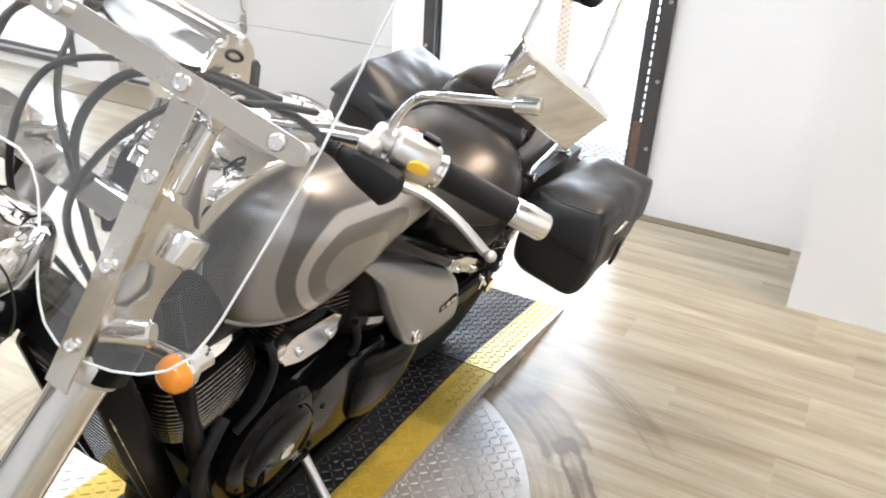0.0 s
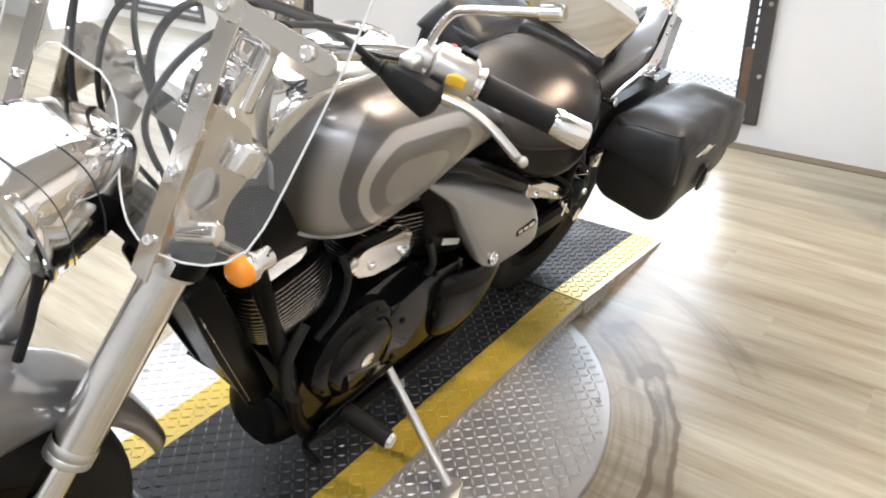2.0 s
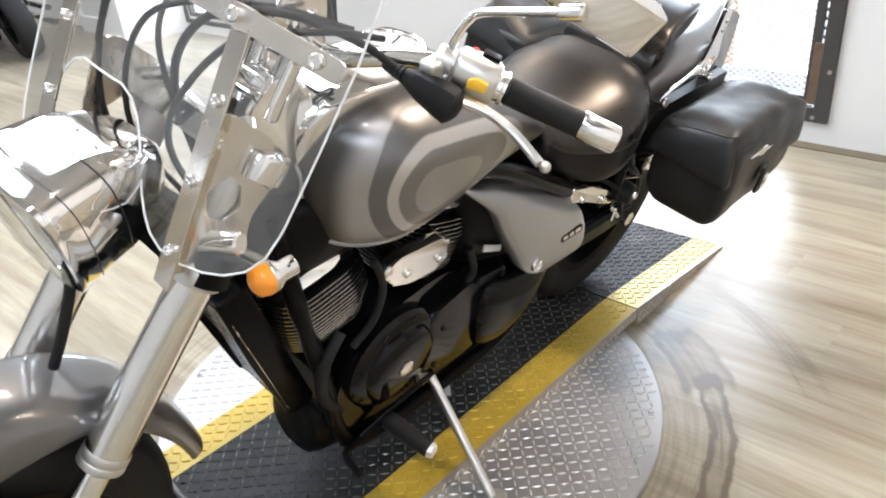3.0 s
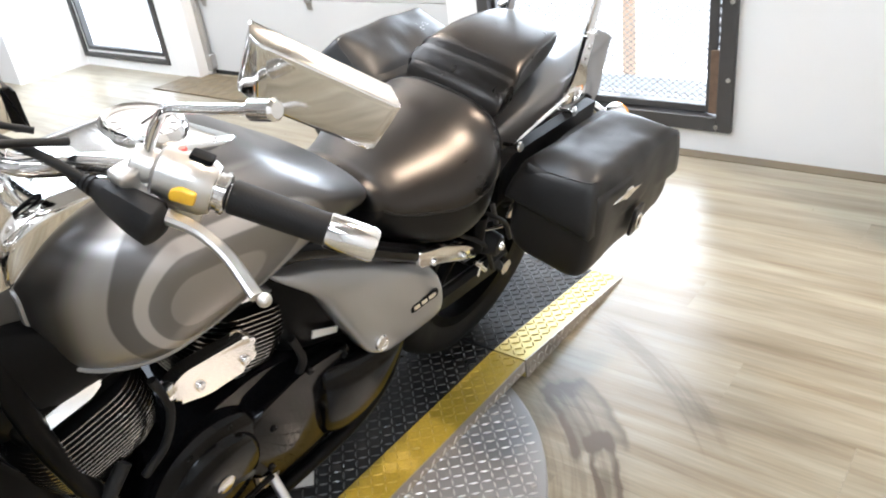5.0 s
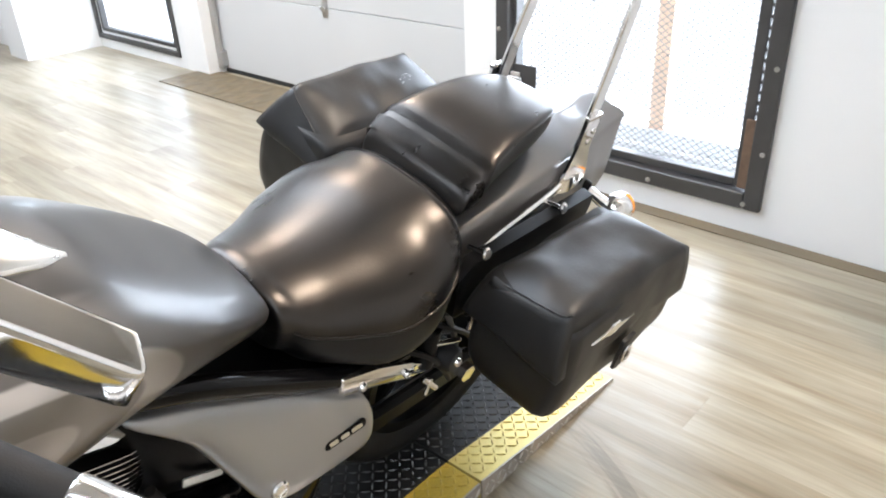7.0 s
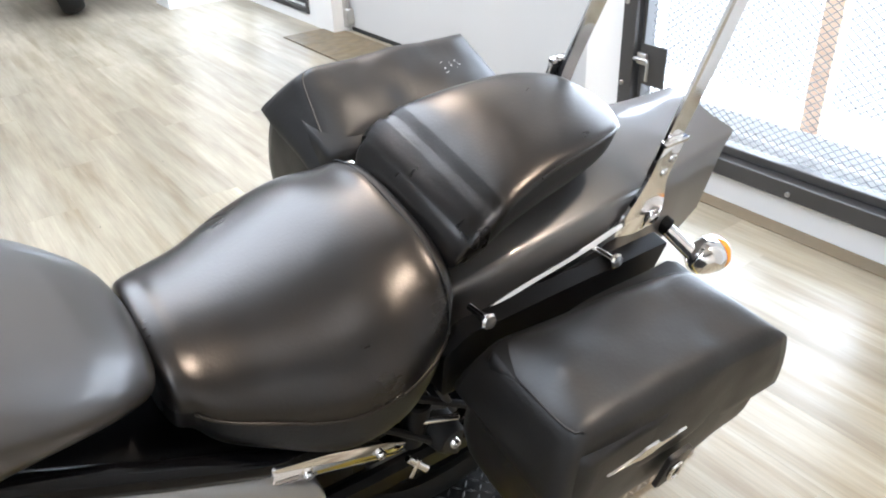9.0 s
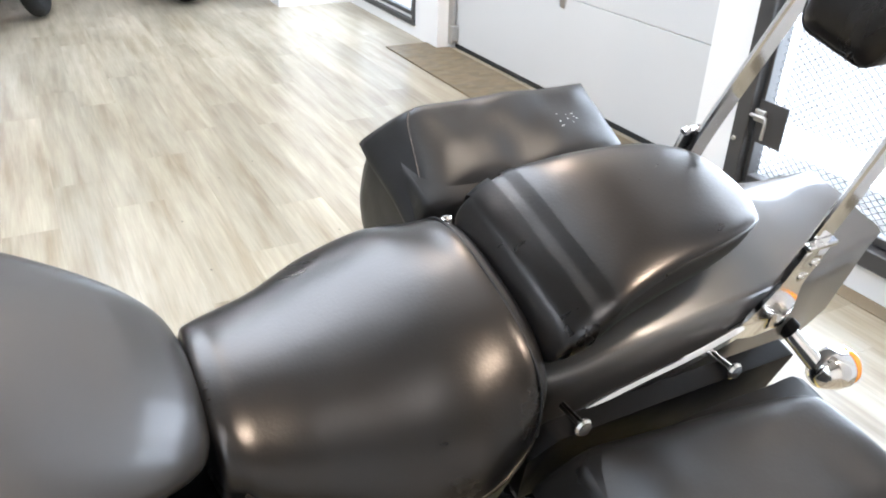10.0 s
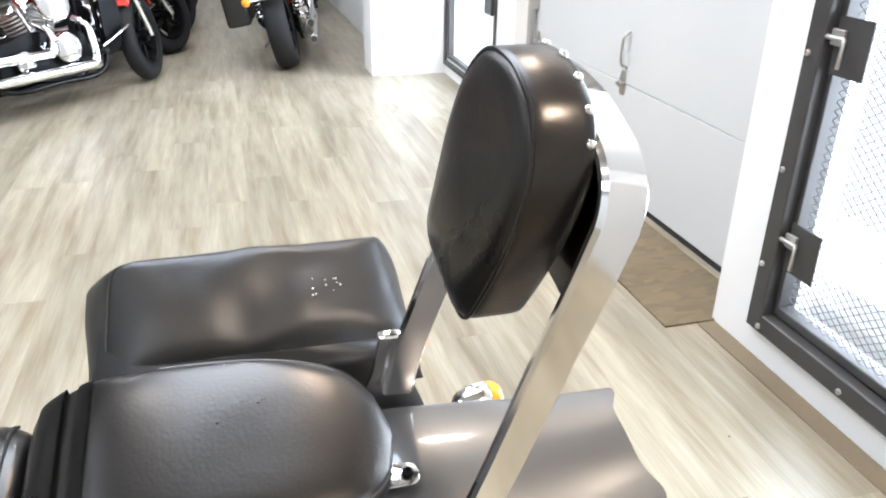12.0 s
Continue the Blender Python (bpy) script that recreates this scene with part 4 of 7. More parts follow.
# slot and screw on the console's nose
bm = bmesh.new()
ring = [Vector((0.462 + 0.017 * math.cos(a), 0.041 + 0.004 * math.sin(a) - 0.003 * math.cos(a), 0.9645 - 0.009 * math.cos(a) - 0.002 * math.sin(a))) for a in [2 * math.pi * i / 20 for i in range(21)]]
sweep(bm, ring, circle(0.0022, 6), smooth=False, up=(0, 0.5, 0.8))
part("slot_rim", bm, SATIN_BLACK, console)
bolt(console, (0.488, 0.036, 0.944), (0.6, 0.4, 0.7), 0.0075)
# dark cowl and chrome neck covers ahead of the tank
bm = bmesh.new()
hull(bm, [(0.480, 0.046, 0.700, 0.866, 0.5, 5, 4), (0.520, 0.044, 0.700, 0.868, 0.5, 5, 4), (0.575, 0.040, 0.710, 0.866, 0.5, 4, 4), (0.605, 0.028, 0.730, 0.850, 0.5, 3, 3)], 4, 32)
part("neck_cowl", bm, STEEL, bike, "dark grey cowl round the steering head")
for s in (1, -1):
    bm = bmesh.new()
    slab(bm, round_outline([(0.478, 0.955), (0.484, 0.872), (0.52, 0.866), (0.60, 0.866), (0.605, 0.90), (0.585, 0.98), (0.54, 1.02), (0.495, 1.0)], 0.014), 0.012, Matrix.Translation((0, 0.030 * s, 0)) @ side_plane(0, s), 0.008, 3)
    nc = part("neck_cover", bm, CHROME, bike, "chrome steering-head cover")
    bolt(nc, (0.56, 0.043 * s, 0.90), (0, s, 0.2), 0.007)

# rider's seat
SEAT = [
    (-0.090, 0.072, 0.647, 0.734, 0.57, 2.31, 2.60),
    (-0.096, 0.100, 0.640, 0.752, 0.58, 2.31, 2.70),
    (-0.113, 0.110, 0.632, 0.756, 0.58, 2.30, 2.80),
    (-0.138, 0.128, 0.612, 0.755, 0.56, 2.05, 3.60),
    (-0.190, 0.152, 0.588, 0.757, 0.55, 2.00, 4.20),
    (-0.264, 0.188, 0.563, 0.770, 0.56, 2.03, 4.30),
    (-0.340, 0.194, 0.566, 0.791, 0.55, 2.22, 4.00),
    (-0.395, 0.175, 0.588, 0.801, 0.53, 2.30, 3.50),
    (-0.422, 0.154, 0.615, 0.804, 0.53, 2.75, 2.90),
    (-0.441, 0.126, 0.645, 0.798, 0.56, 2.80, 2.60),
    (-0.447, 0.055, 0.683, 0.768, 0.55, 2.60, 2.40),
]
seat = part("rider_seat", half_hull(SEAT, 6, 56, True), VINYL, bike, "black vinyl rider's seat, worn shiny", angle=180)
part("seat_skirt", half_hull(SEAT, 6, 56, False), SKIRT, seat, "dull black side panel", angle=180)
for s in (1, -1):
    bm = bmesh.new()
    tube(bm, [hull_point(r, 0 if s == 1 else math.pi, 0.0005) for r in glide(SEAT, 4)[8:34:3]], 0.0026, 5, 6)
    part("seat_seam", bm, VINYL, seat)
bm = bmesh.new()
tube(bm, [(-0.415, 0.165, 0.720), (-0.42, 0.150, 0.757), (-0.423, 0.125, 0.783), (-0.425, 0.07, 0.799), (-0.425, 0.0, 0.804), (-0.425, -0.07, 0.799), (-0.423, -0.125, 0.783), (-0.42, -0.150, 0.757)], 0.0018, 6, 6)
part("rear_seam", bm, RUBBER, seat)

# passenger's seat: a sloping front with a strap, then the flat top
PILLION = [
    (-0.440, 0.077, 0.758, 0.770, 0.70, 2.7, 2.2),
    (-0.444, 0.115, 0.757, 0.791, 0.72, 3.2, 2.4),
    (-0.459, 0.122, 0.755, 0.820, 0.76, 3.5, 2.5),
    (-0.499, 0.123, 0.755, 0.849, 0.82, 4.0, 2.6),
    (-0.535, 0.115, 0.756, 0.868, 0.84, 4.0, 2.6),
    (-0.600, 0.104, 0.765, 0.883, 0.85, 3.9, 2.6),
    (-0.680, 0.093, 0.774, 0.887, 0.85, 3.7, 2.3),
    (-0.740, 0.074, 0.779, 0.882, 0.85, 3.3, 2.2),
    (-0.770, 0.047, 0.788, 0.872, 0.82, 2.9, 2.15),
    (-0.782, 0.012, 0.800, 0.862, 0.75, 2.5, 2.1),
]
pillion = part("passenger_seat", half_hull(PILLION, 6, 48, True), VINYL, bike, "black vinyl passenger seat with a strap", angle=180)
part("seat_skirt", half_hull(PILLION, 6, 48, False), SKIRT, pillion, "dull black side panel", angle=180)
PROWS = glide(PILLION, 12)


def pillion_band(x0, x1, a0, a1, off):
    """A band laid over the seat between two places along it."""
    bm = bmesh.new()
    rows = [r for r in PROWS if x1 <= r[0] <= x0]
    grid = [[bm.verts.new(hull_point(r, radians(a0 + (a1 - a0) * k / 36), off)) for k in range(37)] for r in rows]
    for p, q in zip(grid, grid[1:]):
        for k in range(36):
            bm.faces.new((p[k], p[k + 1], q[k + 1], q[k]))
    bmesh.ops.solidify(bm, geom=bm.faces[:], thickness=0.004)
    return bm


part("strap", pillion_band(-0.457, -0.487, -38, 218, 0.0045), VINYL, pillion, "black strap across the seat", angle=30)
part("welt", pillion_band(-0.498, -0.515, 0, 180, 0.0018), VINYL, pillion, angle=30)
for s in (1, -1):
    bm = bmesh.new()
    tube(bm, [hull_point(r, radians(6) if s == 1 else radians(174), 0.0) for r in PROWS[56:100:6]], 0.0025, 4, 6)
    part("piping", bm, VINYL, pillion)

# rear mudguard with its lifted, notched tail
bm = bmesh.new()
K = 57
tail = glide([(-0.36, 0.10, 0.70, 0.55), (-0.48, 0.126, 0.728, 0.58), (-0.62, 0.132, 0.755, 0.61), (-0.76, 0.129, 0.774, 0.635), (-0.88, 0.118, 0.778, 0.635), (-0.97, 0.104, 0.780, 0.61), (-1.045, 0.094, 0.786, 0.635)], 12)
NT = len(tail)
outer, inner = [], []
for i, (x, hw, zt, zb) in enumerate(tail):
    ro, ri = [], []
    e = i / (NT - 1)
    for j in range(K):
        u = -1 + 2 * j / (K - 1)
        a = abs(u)
        # flat crown, a crease, then falling sides
        y = hw * (0.76 * a / 0.45 if a < 0.45 else 0.76 + 0.24 * ((a - 0.45) / 0.55) ** 0.8) * (1 if u >= 0 else -1)
        drop = 0.016 * (a / 0.45) ** 2 if a < 0.45 else 0.016 + (zt - zb - 0.016) * ((a - 0.45) / 0.55) ** 1.6
        back = 0.0
        if e > 0.75:
            k = (e - 0.75) / 0.25
            back = k * (-0.018 * math.exp(-((a - 0.43) / 0.14) ** 2) + 0.055 * max(0, a - 0.5))
        ro.append(bm.verts.new((x + back, y, zt - drop)))
        ri.append(bm.verts.new((x + back, y * 0.955, zt - drop - 0.006)))
    outer.append(ro)
    inner.append(ri)
for i in range(NT - 1):
    for j in range(K - 1):
        bm.faces.new((outer[i][j], outer[i][j + 1], outer[i + 1][j + 1], outer[i + 1][j]))
        bm.faces.new((inner[i][j], inner[i + 1][j], inner[i + 1][j + 1], inner[i][j + 1]))
    for j in (0, K - 1):
        bm.faces.new((outer[i][j], outer[i + 1][j], inner[i + 1][j], inner[i][j]))
for i in (0, NT - 1):
    for j in range(K - 1):
        bm.faces.new((outer[i][j], inner[i][j], inner[i][j + 1], outer[i][j + 1]))
rear_fender = part("rear_fender", bm, PAINT, bike, "grey pearl rear mudguard with a notched tail", angle=35)
bm = bmesh.new()
slab(bm, round_outline([(-0.022, -0.013), (0.030, -0.013), (0.030, 0.013), (-0.022, 0.013)], 0.012), 0.003, Matrix.Translation((-0.792, 0.0, 0.781)), 0.001)
tab = part("seat_tab", bm, CHROME, rear_fender, "steel seat tab")
bolt(tab, (-0.802, 0, 0.784), (0, 0, 1), 0.006, SATIN_BLACK)
bm = bmesh.new()
hull(bm, [(-0.93, 0.02, 0.60, 0.64, 0.5, 2.5, 2.5), (-0.95, 0.062, 0.575, 0.68, 0.5, 2.6, 2.6), (-1.0, 0.066, 0.572, 0.69, 0.5, 2.6, 2.6), (-1.03, 0.05, 0.59, 0.68, 0.5, 2.5, 2.5), (-1.037, 0.02, 0.61, 0.66, 0.5, 2.5, 2.5)], 4, 28)
part("tail_light", bm, RED_LENS, bike, "red tail light")

# chrome side rails, sissy bar and pad
for s in (1, -1):
    bm = bmesh.new()
    sweep(bm, [(-0.435, 0.158 * s, 0.672), (-0.46, 0.156 * s, 0.695), (-0.50, 0.150 * s, 0.706), (-0.56, 0.143 * s, 0.709), (-0.66, 0.135 * s, 0.712), (-0.73, 0.127 * s, 0.715), (-0.762, 0.122 * s, 0.716)], bar(0.010, 0.021, 0.004), 6)
    rail = part("saddlebag_rail", bm, CHROME, bike, "chrome saddlebag support rail")
    for x in (-0.47, -0.70):
        bm = bmesh.new()
        rod(bm, (x, 0.135 * s, 0.712), (x, 0.172 * s, 0.722), 0.0055, None, 14, 0.002)
        part("standoff", bm, CHROME, rail)
        bm = bmesh.new()
        m, _ = frame_to((x, 0.170 * s, 0.7215), (x, 0.3 * s, 0.76))
        lathe(bm, [(0.005, 0), (0.0105, 0.002), (0.0115, 0.006), (0.009, 0.009), (0.003, 0.010)], m, 18)
        part("knob", bm, CHROME, rail, "chrome knob")
    bm = bmesh.new()
    slab(bm, round_outline([(-0.838, 0.858), (-0.795, 0.866), (-0.788, 0.802), (-0.778, 0.767), (-0.764, 0.732), (-0.738, 0.719), (-0.745, 0.704), (-0.80, 0.688), (-0.857, 0.692), (-0.852, 0.73), (-0.832, 0.785)], 0.010), 0.006, Matrix.Translation((0, 0.117 * s, 0)) @ side_plane(0, s), 0.0015)
    plate = part("sissy_bar_plate", bm, CHROME, bike, "chrome sissy bar side plate running into the rail")
    bm = bmesh.new()
    box(bm, (-0.842, 0.114 * s if s == 1 else -0.126, 0.853), (-0.792, 0.126 if s == 1 else -0.114, 0.862), 0.002)
    part("plate_lip", bm, CHROME, plate)
    for p in ((-0.826, 0.825), (-0.818, 0.802)):
        bolt(plate, (p[0], 0.119 * s, p[1]), (0, s, 0), 0.008)
    bm = bmesh.new()
    sweep(bm, [(-0.815, 0.110 * s, 0.775), (-0.825, 0.110 * s, 0.85), (-0.845, 0.106 * s, 0.95), (-0.866, 0.100 * s, 1.06), (-0.885, 0.094 * s, 1.15), (-0.893, 0.086 * s, 1.185), (-0.897, 0.06 * s, 1.205), (-0.899, 0.0, 1.212)], bar(0.034, 0.010, 0.003), 7, up=(0, s, 0.0))
    part("sissy_bar", bm, CHROME, bike, "flat chrome sissy bar upright")
bm = bmesh.new()
slab(bm, round_outline([(-0.10, 1.10), (0.10, 1.10), (0.09, 1.19), (0.05, 1.215), (-0.05, 1.215), (-0.09, 1.19)], 0.03), 0.004, Matrix.Translation((-0.875, 0, 0)) @ Matrix(((0, 0.0, -1, 0), (1, 0, 0, 0), (0, 1, 0, 0), (0, 0, 0, 1))), 0.001)
for v in bm.verts:
    v.co.x -= (v.co.z - 1.1) * 0.14
part("backrest_plate", bm, CHROME, bike, "chrome backrest plate")
# pad: shield-shaped cushion
bm = bmesh.new()
pol = [(-0.052, 1.055), (0.052, 1.055), (0.065, 1.105), (0.073, 1.155), (0.070, 1.200), (0.045, 1.231), (0, 1.240), (-0.045, 1.231), (-0.070, 1.200), (-0.073, 1.155), (-0.065, 1.105)]
pol = round_outline(pol, 0.018, 4)
cz = 1.145
rows = []
for d, k in ((0.0, 0.95), (0.003, 0.99), (0.010, 1.0), (0.036, 1.0), (0.043, 0.975), (0.048, 0.91), (0.0515, 0.75), (0.053, 0.45)):
    rows.append([bm.verts.new((-0.858 - 0.15 * (z - 1.05) + d, y * k, cz + (z - cz) * k)) for y, z in pol])
for a, b in zip(rows, rows[1:]):
    for i in range(len(a)):
        j = (i + 1) % len(a)
        bm.faces.new((a[i], a[j], b[j], b[i]))
bm.faces.new(rows[0])
bm.faces.new(rows[-1][::-1])
pad = part("backrest_pad", bm, VINYL, bike, "black vinyl backrest pad with small studs on top", angle=70)
bm = bmesh.new()
ring = [Vector((-0.858 - 0.15 * (z - 1.05) + 0.0425, y * 0.985, cz + (z - cz) * 0.985)) for y, z in pol]
sweep(bm, ring + [ring[0]], circle(0.0018, 6), smooth=False)
part("pad_piping", bm, VINYL, pad)
top = max(z for _, z in pol)
for y, z in pol[::3]:
    if z > cz + 0.62 * (top - cz):
        bm = bmesh.new()
        bmesh.ops.create_uvsphere(bm, u_segments=10, v_segments=6, radius=0.0034, matrix=Matrix.Translation((-0.858 - 0.15 * (z - 1.05) + 0.006, y, z)))
        part("stud", bm, CHROME, pad)

# saddlebags
def bag_lid(top, low, seed, crown=0.010, dent=0.010):
    """A leather lid: a soft top between four corners (front inner, front outer, rear outer, rear inner) and skirts down to four lower corners."""
    bm = bmesh.new()
    t, b = [Vector(p) for p in top], [Vector(p) for p in low]
    N, M = 26, 16

    def soft(p, k):
        w = dent * noise.noise(Vector((p.x * 9, p.y * 8, seed))) + 0.25 * dent * noise.noise(Vector((p.x * 26, p.y * 22, p.z * 14 + seed)))
        return w * k

    grid = []
    flat = sum(t, Vector()) / 4
    for i in range(N + 1):
        u = i / N
        row = []
        for j in range(M + 1):
            v = j / M
            p = (t[0] * (1 - u) + t[3] * u) * (1 - v) + (t[1] * (1 - u) + t[2] * u) * v
            hump = min(1.0, 6 * min(u, 1 - u, v, 1 - v))
            cu, cv = abs(2 * u - 1), abs(2 * v - 1)
            if not (u > 0.5 and v > 0.5):
                p = flat + (p - flat) * (1 - 0.085 * cu ** 7 * cv ** 7)
            row.append(bm.verts.new(p + Vector((0, 0, crown * abs(math.sin(math.pi * u) * math.sin(math.pi * v)) ** 0.5 - 0.010 * (1 - hump) ** 2 + soft(p, 0.25 + 0.75 * hump)))))
        grid.append(row)
    for i in range(N):
        for j in range(M):
            bm.faces.new((grid[i][j], grid[i][j + 1], grid[i + 1][j + 1], grid[i + 1][j]))
    edge = [(i / N, 0.0, grid[i][0]) for i in range(N)] + [(1.0, j / M, grid[N][j]) for j in range(M)] + [(i / N, 1.0, grid[i][M]) for i in range(N, 0, -1)] + [(0.0, j / M, grid[0][j]) for j in range(M, 0, -1)]
    mid = sum(t, Vector()) / 4
    prev = [e[2] for e in edge]
    for k in (0.06, 0.15, 0.35, 0.6, 0.85, 0.98, 1.0, 0.96):
        ring = []
        for u, v, top_v in edge:
            q = (b[0] * (1 - u) + b[3] * u) * (1 - v) + (b[1] * (1 - u) + b[2] * u) * v
            p = top_v.co.lerp(q, k)
            away = Vector((p.x - mid.x, p.y - mid.y, 0)).normalized()
            out = 0.007 * math.sin(math.pi * min(k, 1.0)) ** 0.5
            ring.append(bm.verts.new(p + away * (out + soft(p, 0.5) - (0.006 if k == 0.96 else 0.0))))
        n = len(ring)
        for i in range(n):
            bm.faces.new((prev[i], prev[(i + 1) % n], ring[(i + 1) % n], ring[i]))
        prev = ring
    bm.faces.new(prev)
    return bm, edge


def bag_body(levels, s, seed):
    """A leather pouch: rounded outlines one below the other. Levels: height, front, rear, inner and outer side, corner radius."""
    bm = bmesh.new()
    rows = []
    for z, xf, xr, yi, yo, r in glide(levels, 4):
        ol = even(round_outline([(xf, yi), (xf, yo), (xr, yo), (xr, yi)], r, 6), 72)
        ring = []
        for x, y in ol:
            w = 0.007 * noise.noise(Vector((x * 8, y * 8, z * 7 + seed)))
            ring.append(bm.verts.new((x + w, (y + w) * s, z)))
        rows.append(ring)
    for a, b in zip(rows, rows[1:]):
        for i in range(len(a)):
            j = (i + 1) % len(a)
            bm.faces.new((a[i], a[j], b[j], b[i]))
    bm.faces.new(rows[0])
    bm.faces.new(rows[-1][::-1])
    return bm


for s in (1, -1):
    dy, dx = (0.0, 0.0) if s == 1 else (0.028, -0.022)
    levels = [(0.705, -0.452, -0.80, 0.20, 0.385, 0.02), (0.64, -0.440, -0.815, 0.195, 0.396, 0.018), (0.57, -0.436, -0.826, 0.197, 0.399, 0.018), (0.525, -0.438, -0.812, 0.205, 0.394, 0.02), (0.500, -0.444, -0.775, 0.222, 0.380, 0.022), (0.488, -0.458, -0.72, 0.24, 0.362, 0.025), (0.485, -0.49, -0.66, 0.27, 0.33, 0.02)]
    bag = part("saddlebag", bag_body([(z, xf + dx, xr + dx, yi + dy, yo + dy, r) for z, xf, xr, yi, yo, r in levels], s, 3.1 * s), LEATHER, bike, "black leather saddlebag with a chrome catch", angle=180)
    if s == 1:
        top = [(-0.463, 0.182, 0.697), (-0.444, 0.370, 0.741), (-0.806, 0.387, 0.735), (-0.770, 0.236, 0.744)]
        low = [(-0.424, 0.186, 0.628), (-0.420, 0.392, 0.622), (-0.846, 0.402, 0.604), (-0.812, 0.215, 0.630)]
    else:
        top = [(-0.482, -0.243, 0.690), (-0.497, -0.390, 0.772), (-0.846, -0.404, 0.757), (-0.858, -0.250, 0.716)]
        low = [(-0.455, -0.225, 0.640), (-0.450, -0.426, 0.672), (-0.885, -0.430, 0.645), (-0.885, -0.225, 0.640)]
    bm, edge = bag_lid(top, low, 7.7 * s, 0.010 if s == 1 else 0.012, 0.007 if s == 1 else 0.016)
    seam = [e[2].co.copy() for e in edge if e[0] == 0.0]
    lid = part("lid", bm, LEATHER, bag, "stiff black leather lid", angle=180)
    bm = bmesh.new()
    sweep(bm, seam, circle(0.0018, 6), smooth=False)
    part("lid_piping", bm, LEATHER, lid)
    # emblem: a plain winged bar
    bm = bmesh.new()
    slab(bm, [(-0.072, 0.0), (-0.02, 0.005), (-0.012, 0.012), (0.012, 0.012), (0.02, 0.005), (0.072, 0.0), (0.02, -0.005), (0.012, -0.012), (-0.012, -0.012), (-0.02, -0.005)], 0.003, Matrix.Translation((-0.538 if s == 1 else -0.62, (0.4045 if s == 1 else 0.433) * s, 0.690)) @ pose(0, 0, 0, 0, -5, 0) @ side_plane(0, s), 0.0008, 1)
    part("emblem", bm, CHROME, bag, "winged chrome emblem")
    # catch
    cx, cy = (-0.632, 0.412) if s == 1 else (-0.70, 0.440)
    bm = bmesh.new()
    m = Matrix.Translation((cx, cy * s, 0.575)) @ pose(0, 0, 0, 0, 20, 0) @ side_plane(0, s)
    ring = [m @ Vector((0.011 * math.cos(a), 0.023 * math.sin(a), 0.004)) for a in [2 * math.pi * i / 20 for i in range(21)]]
    sweep(bm, ring, circle(0.0035, 8), smooth=False, up=(0, s, 0))
    part("catch", bm, CHROME, bag, "oval chrome catch")
    bm = bmesh.new()
    slab(bm, round_outline([(-0.022, -0.035), (0.022, -0.035), (0.022, 0.04), (-0.022, 0.04)], 0.008), 0.007, Matrix.Translation((cx, (cy - 0.006) * s, 0.575)) @ side_plane(0, s), 0.002)
    part("catch_tab", bm, LEATHER, bag)
    bm = bmesh.new()
    hi = 0.0 if s == 1 else 0.05
    slab(bm, round_outline([(-0.415, 0.60), (-0.80, 0.60), (-0.815, 0.712 - hi), (-0.44, 0.716 - hi), (-0.405, 0.69 - hi)], 0.008), 0.026, Matrix.Translation((0, 0.150 * s, 0)) @ side_plane(0, s), 0.001)
    part("bag_bracket", bm, SATIN_BLACK, bag, "black steel mounting bracket")

# white paint spots on the lid away from the stand
spots = random.Random(4)
tops = [v.co for v in lid.data.vertices if v.co.z > 0.70]
for k in range(12):
    x, y = -0.765 + spots.uniform(-0.022, 0.022), -0.322 + spots.uniform(-0.012, 0.02)
    near = sorted(tops, key=lambda c: (c.x - x) ** 2 + (c.y - y) ** 2)[:3]
    z = sum(c.z for c in near) / 3
    bm = bmesh.new()
    lathe(bm, [(0.0013, -0.002), (0.0012, 0.0002), (0.0004, 0.0006)], Matrix.Translation((x, y, z)) @ Matrix.Diagonal((spots.uniform(0.5, 1.3), spots.uniform(0.5, 1.3), 1, 1)), 8)
    part("paint_spot", bm, WHITE_DECAL, lid)

# rear turn signals
for s in (1, -1):
    c = Vector((-0.945, 0.180 * s, 0.622))
    bm = bmesh.new()
    lathe(bm, [(0.004, 0), (0.02, 0.008), (0.029, 0.028), (0.032, 0.05), (0.030, 0.054)], Matrix.Translation(c + Vector((0.035, 0, 0))) @ pose(0, 0, 0, 0, -90, 0), 28)
    sig = part("rear_turn_signal", bm, CHROME, bike, "chrome turn signal with amber lens")
    bm = bmesh.new()
    lathe(bm, [(0.031, 0), (0.031, 0.008), (0.026, 0.016), (0.010, 0.021), (0.002, 0.022)], Matrix.Translation(c + Vector((-0.019, 0, 0))) @ pose(0, 0, 0, 0, -90, 0), 28)
    part("lens", bm, ORANGE, sig, "amber lens")
    bm = bmesh.new()
    rod(bm, c + Vector((0.02, -0.015 * s, 0.006)), (-0.885, 0.085 * s, 0.672), 0.013, 0.011, 16)
    part("stalk", bm, CHROME, sig)
    bm = bmesh.new()
    rod(bm, (-0.905, 0.118 * s, 0.655), (-0.875, 0.068 * s, 0.68), 0.016, 0.014, 16)
    part("stalk_base", bm, SATIN_BLACK, sig)

# ---- engine ----
CR = Vector((0.285, 0, 0.36))


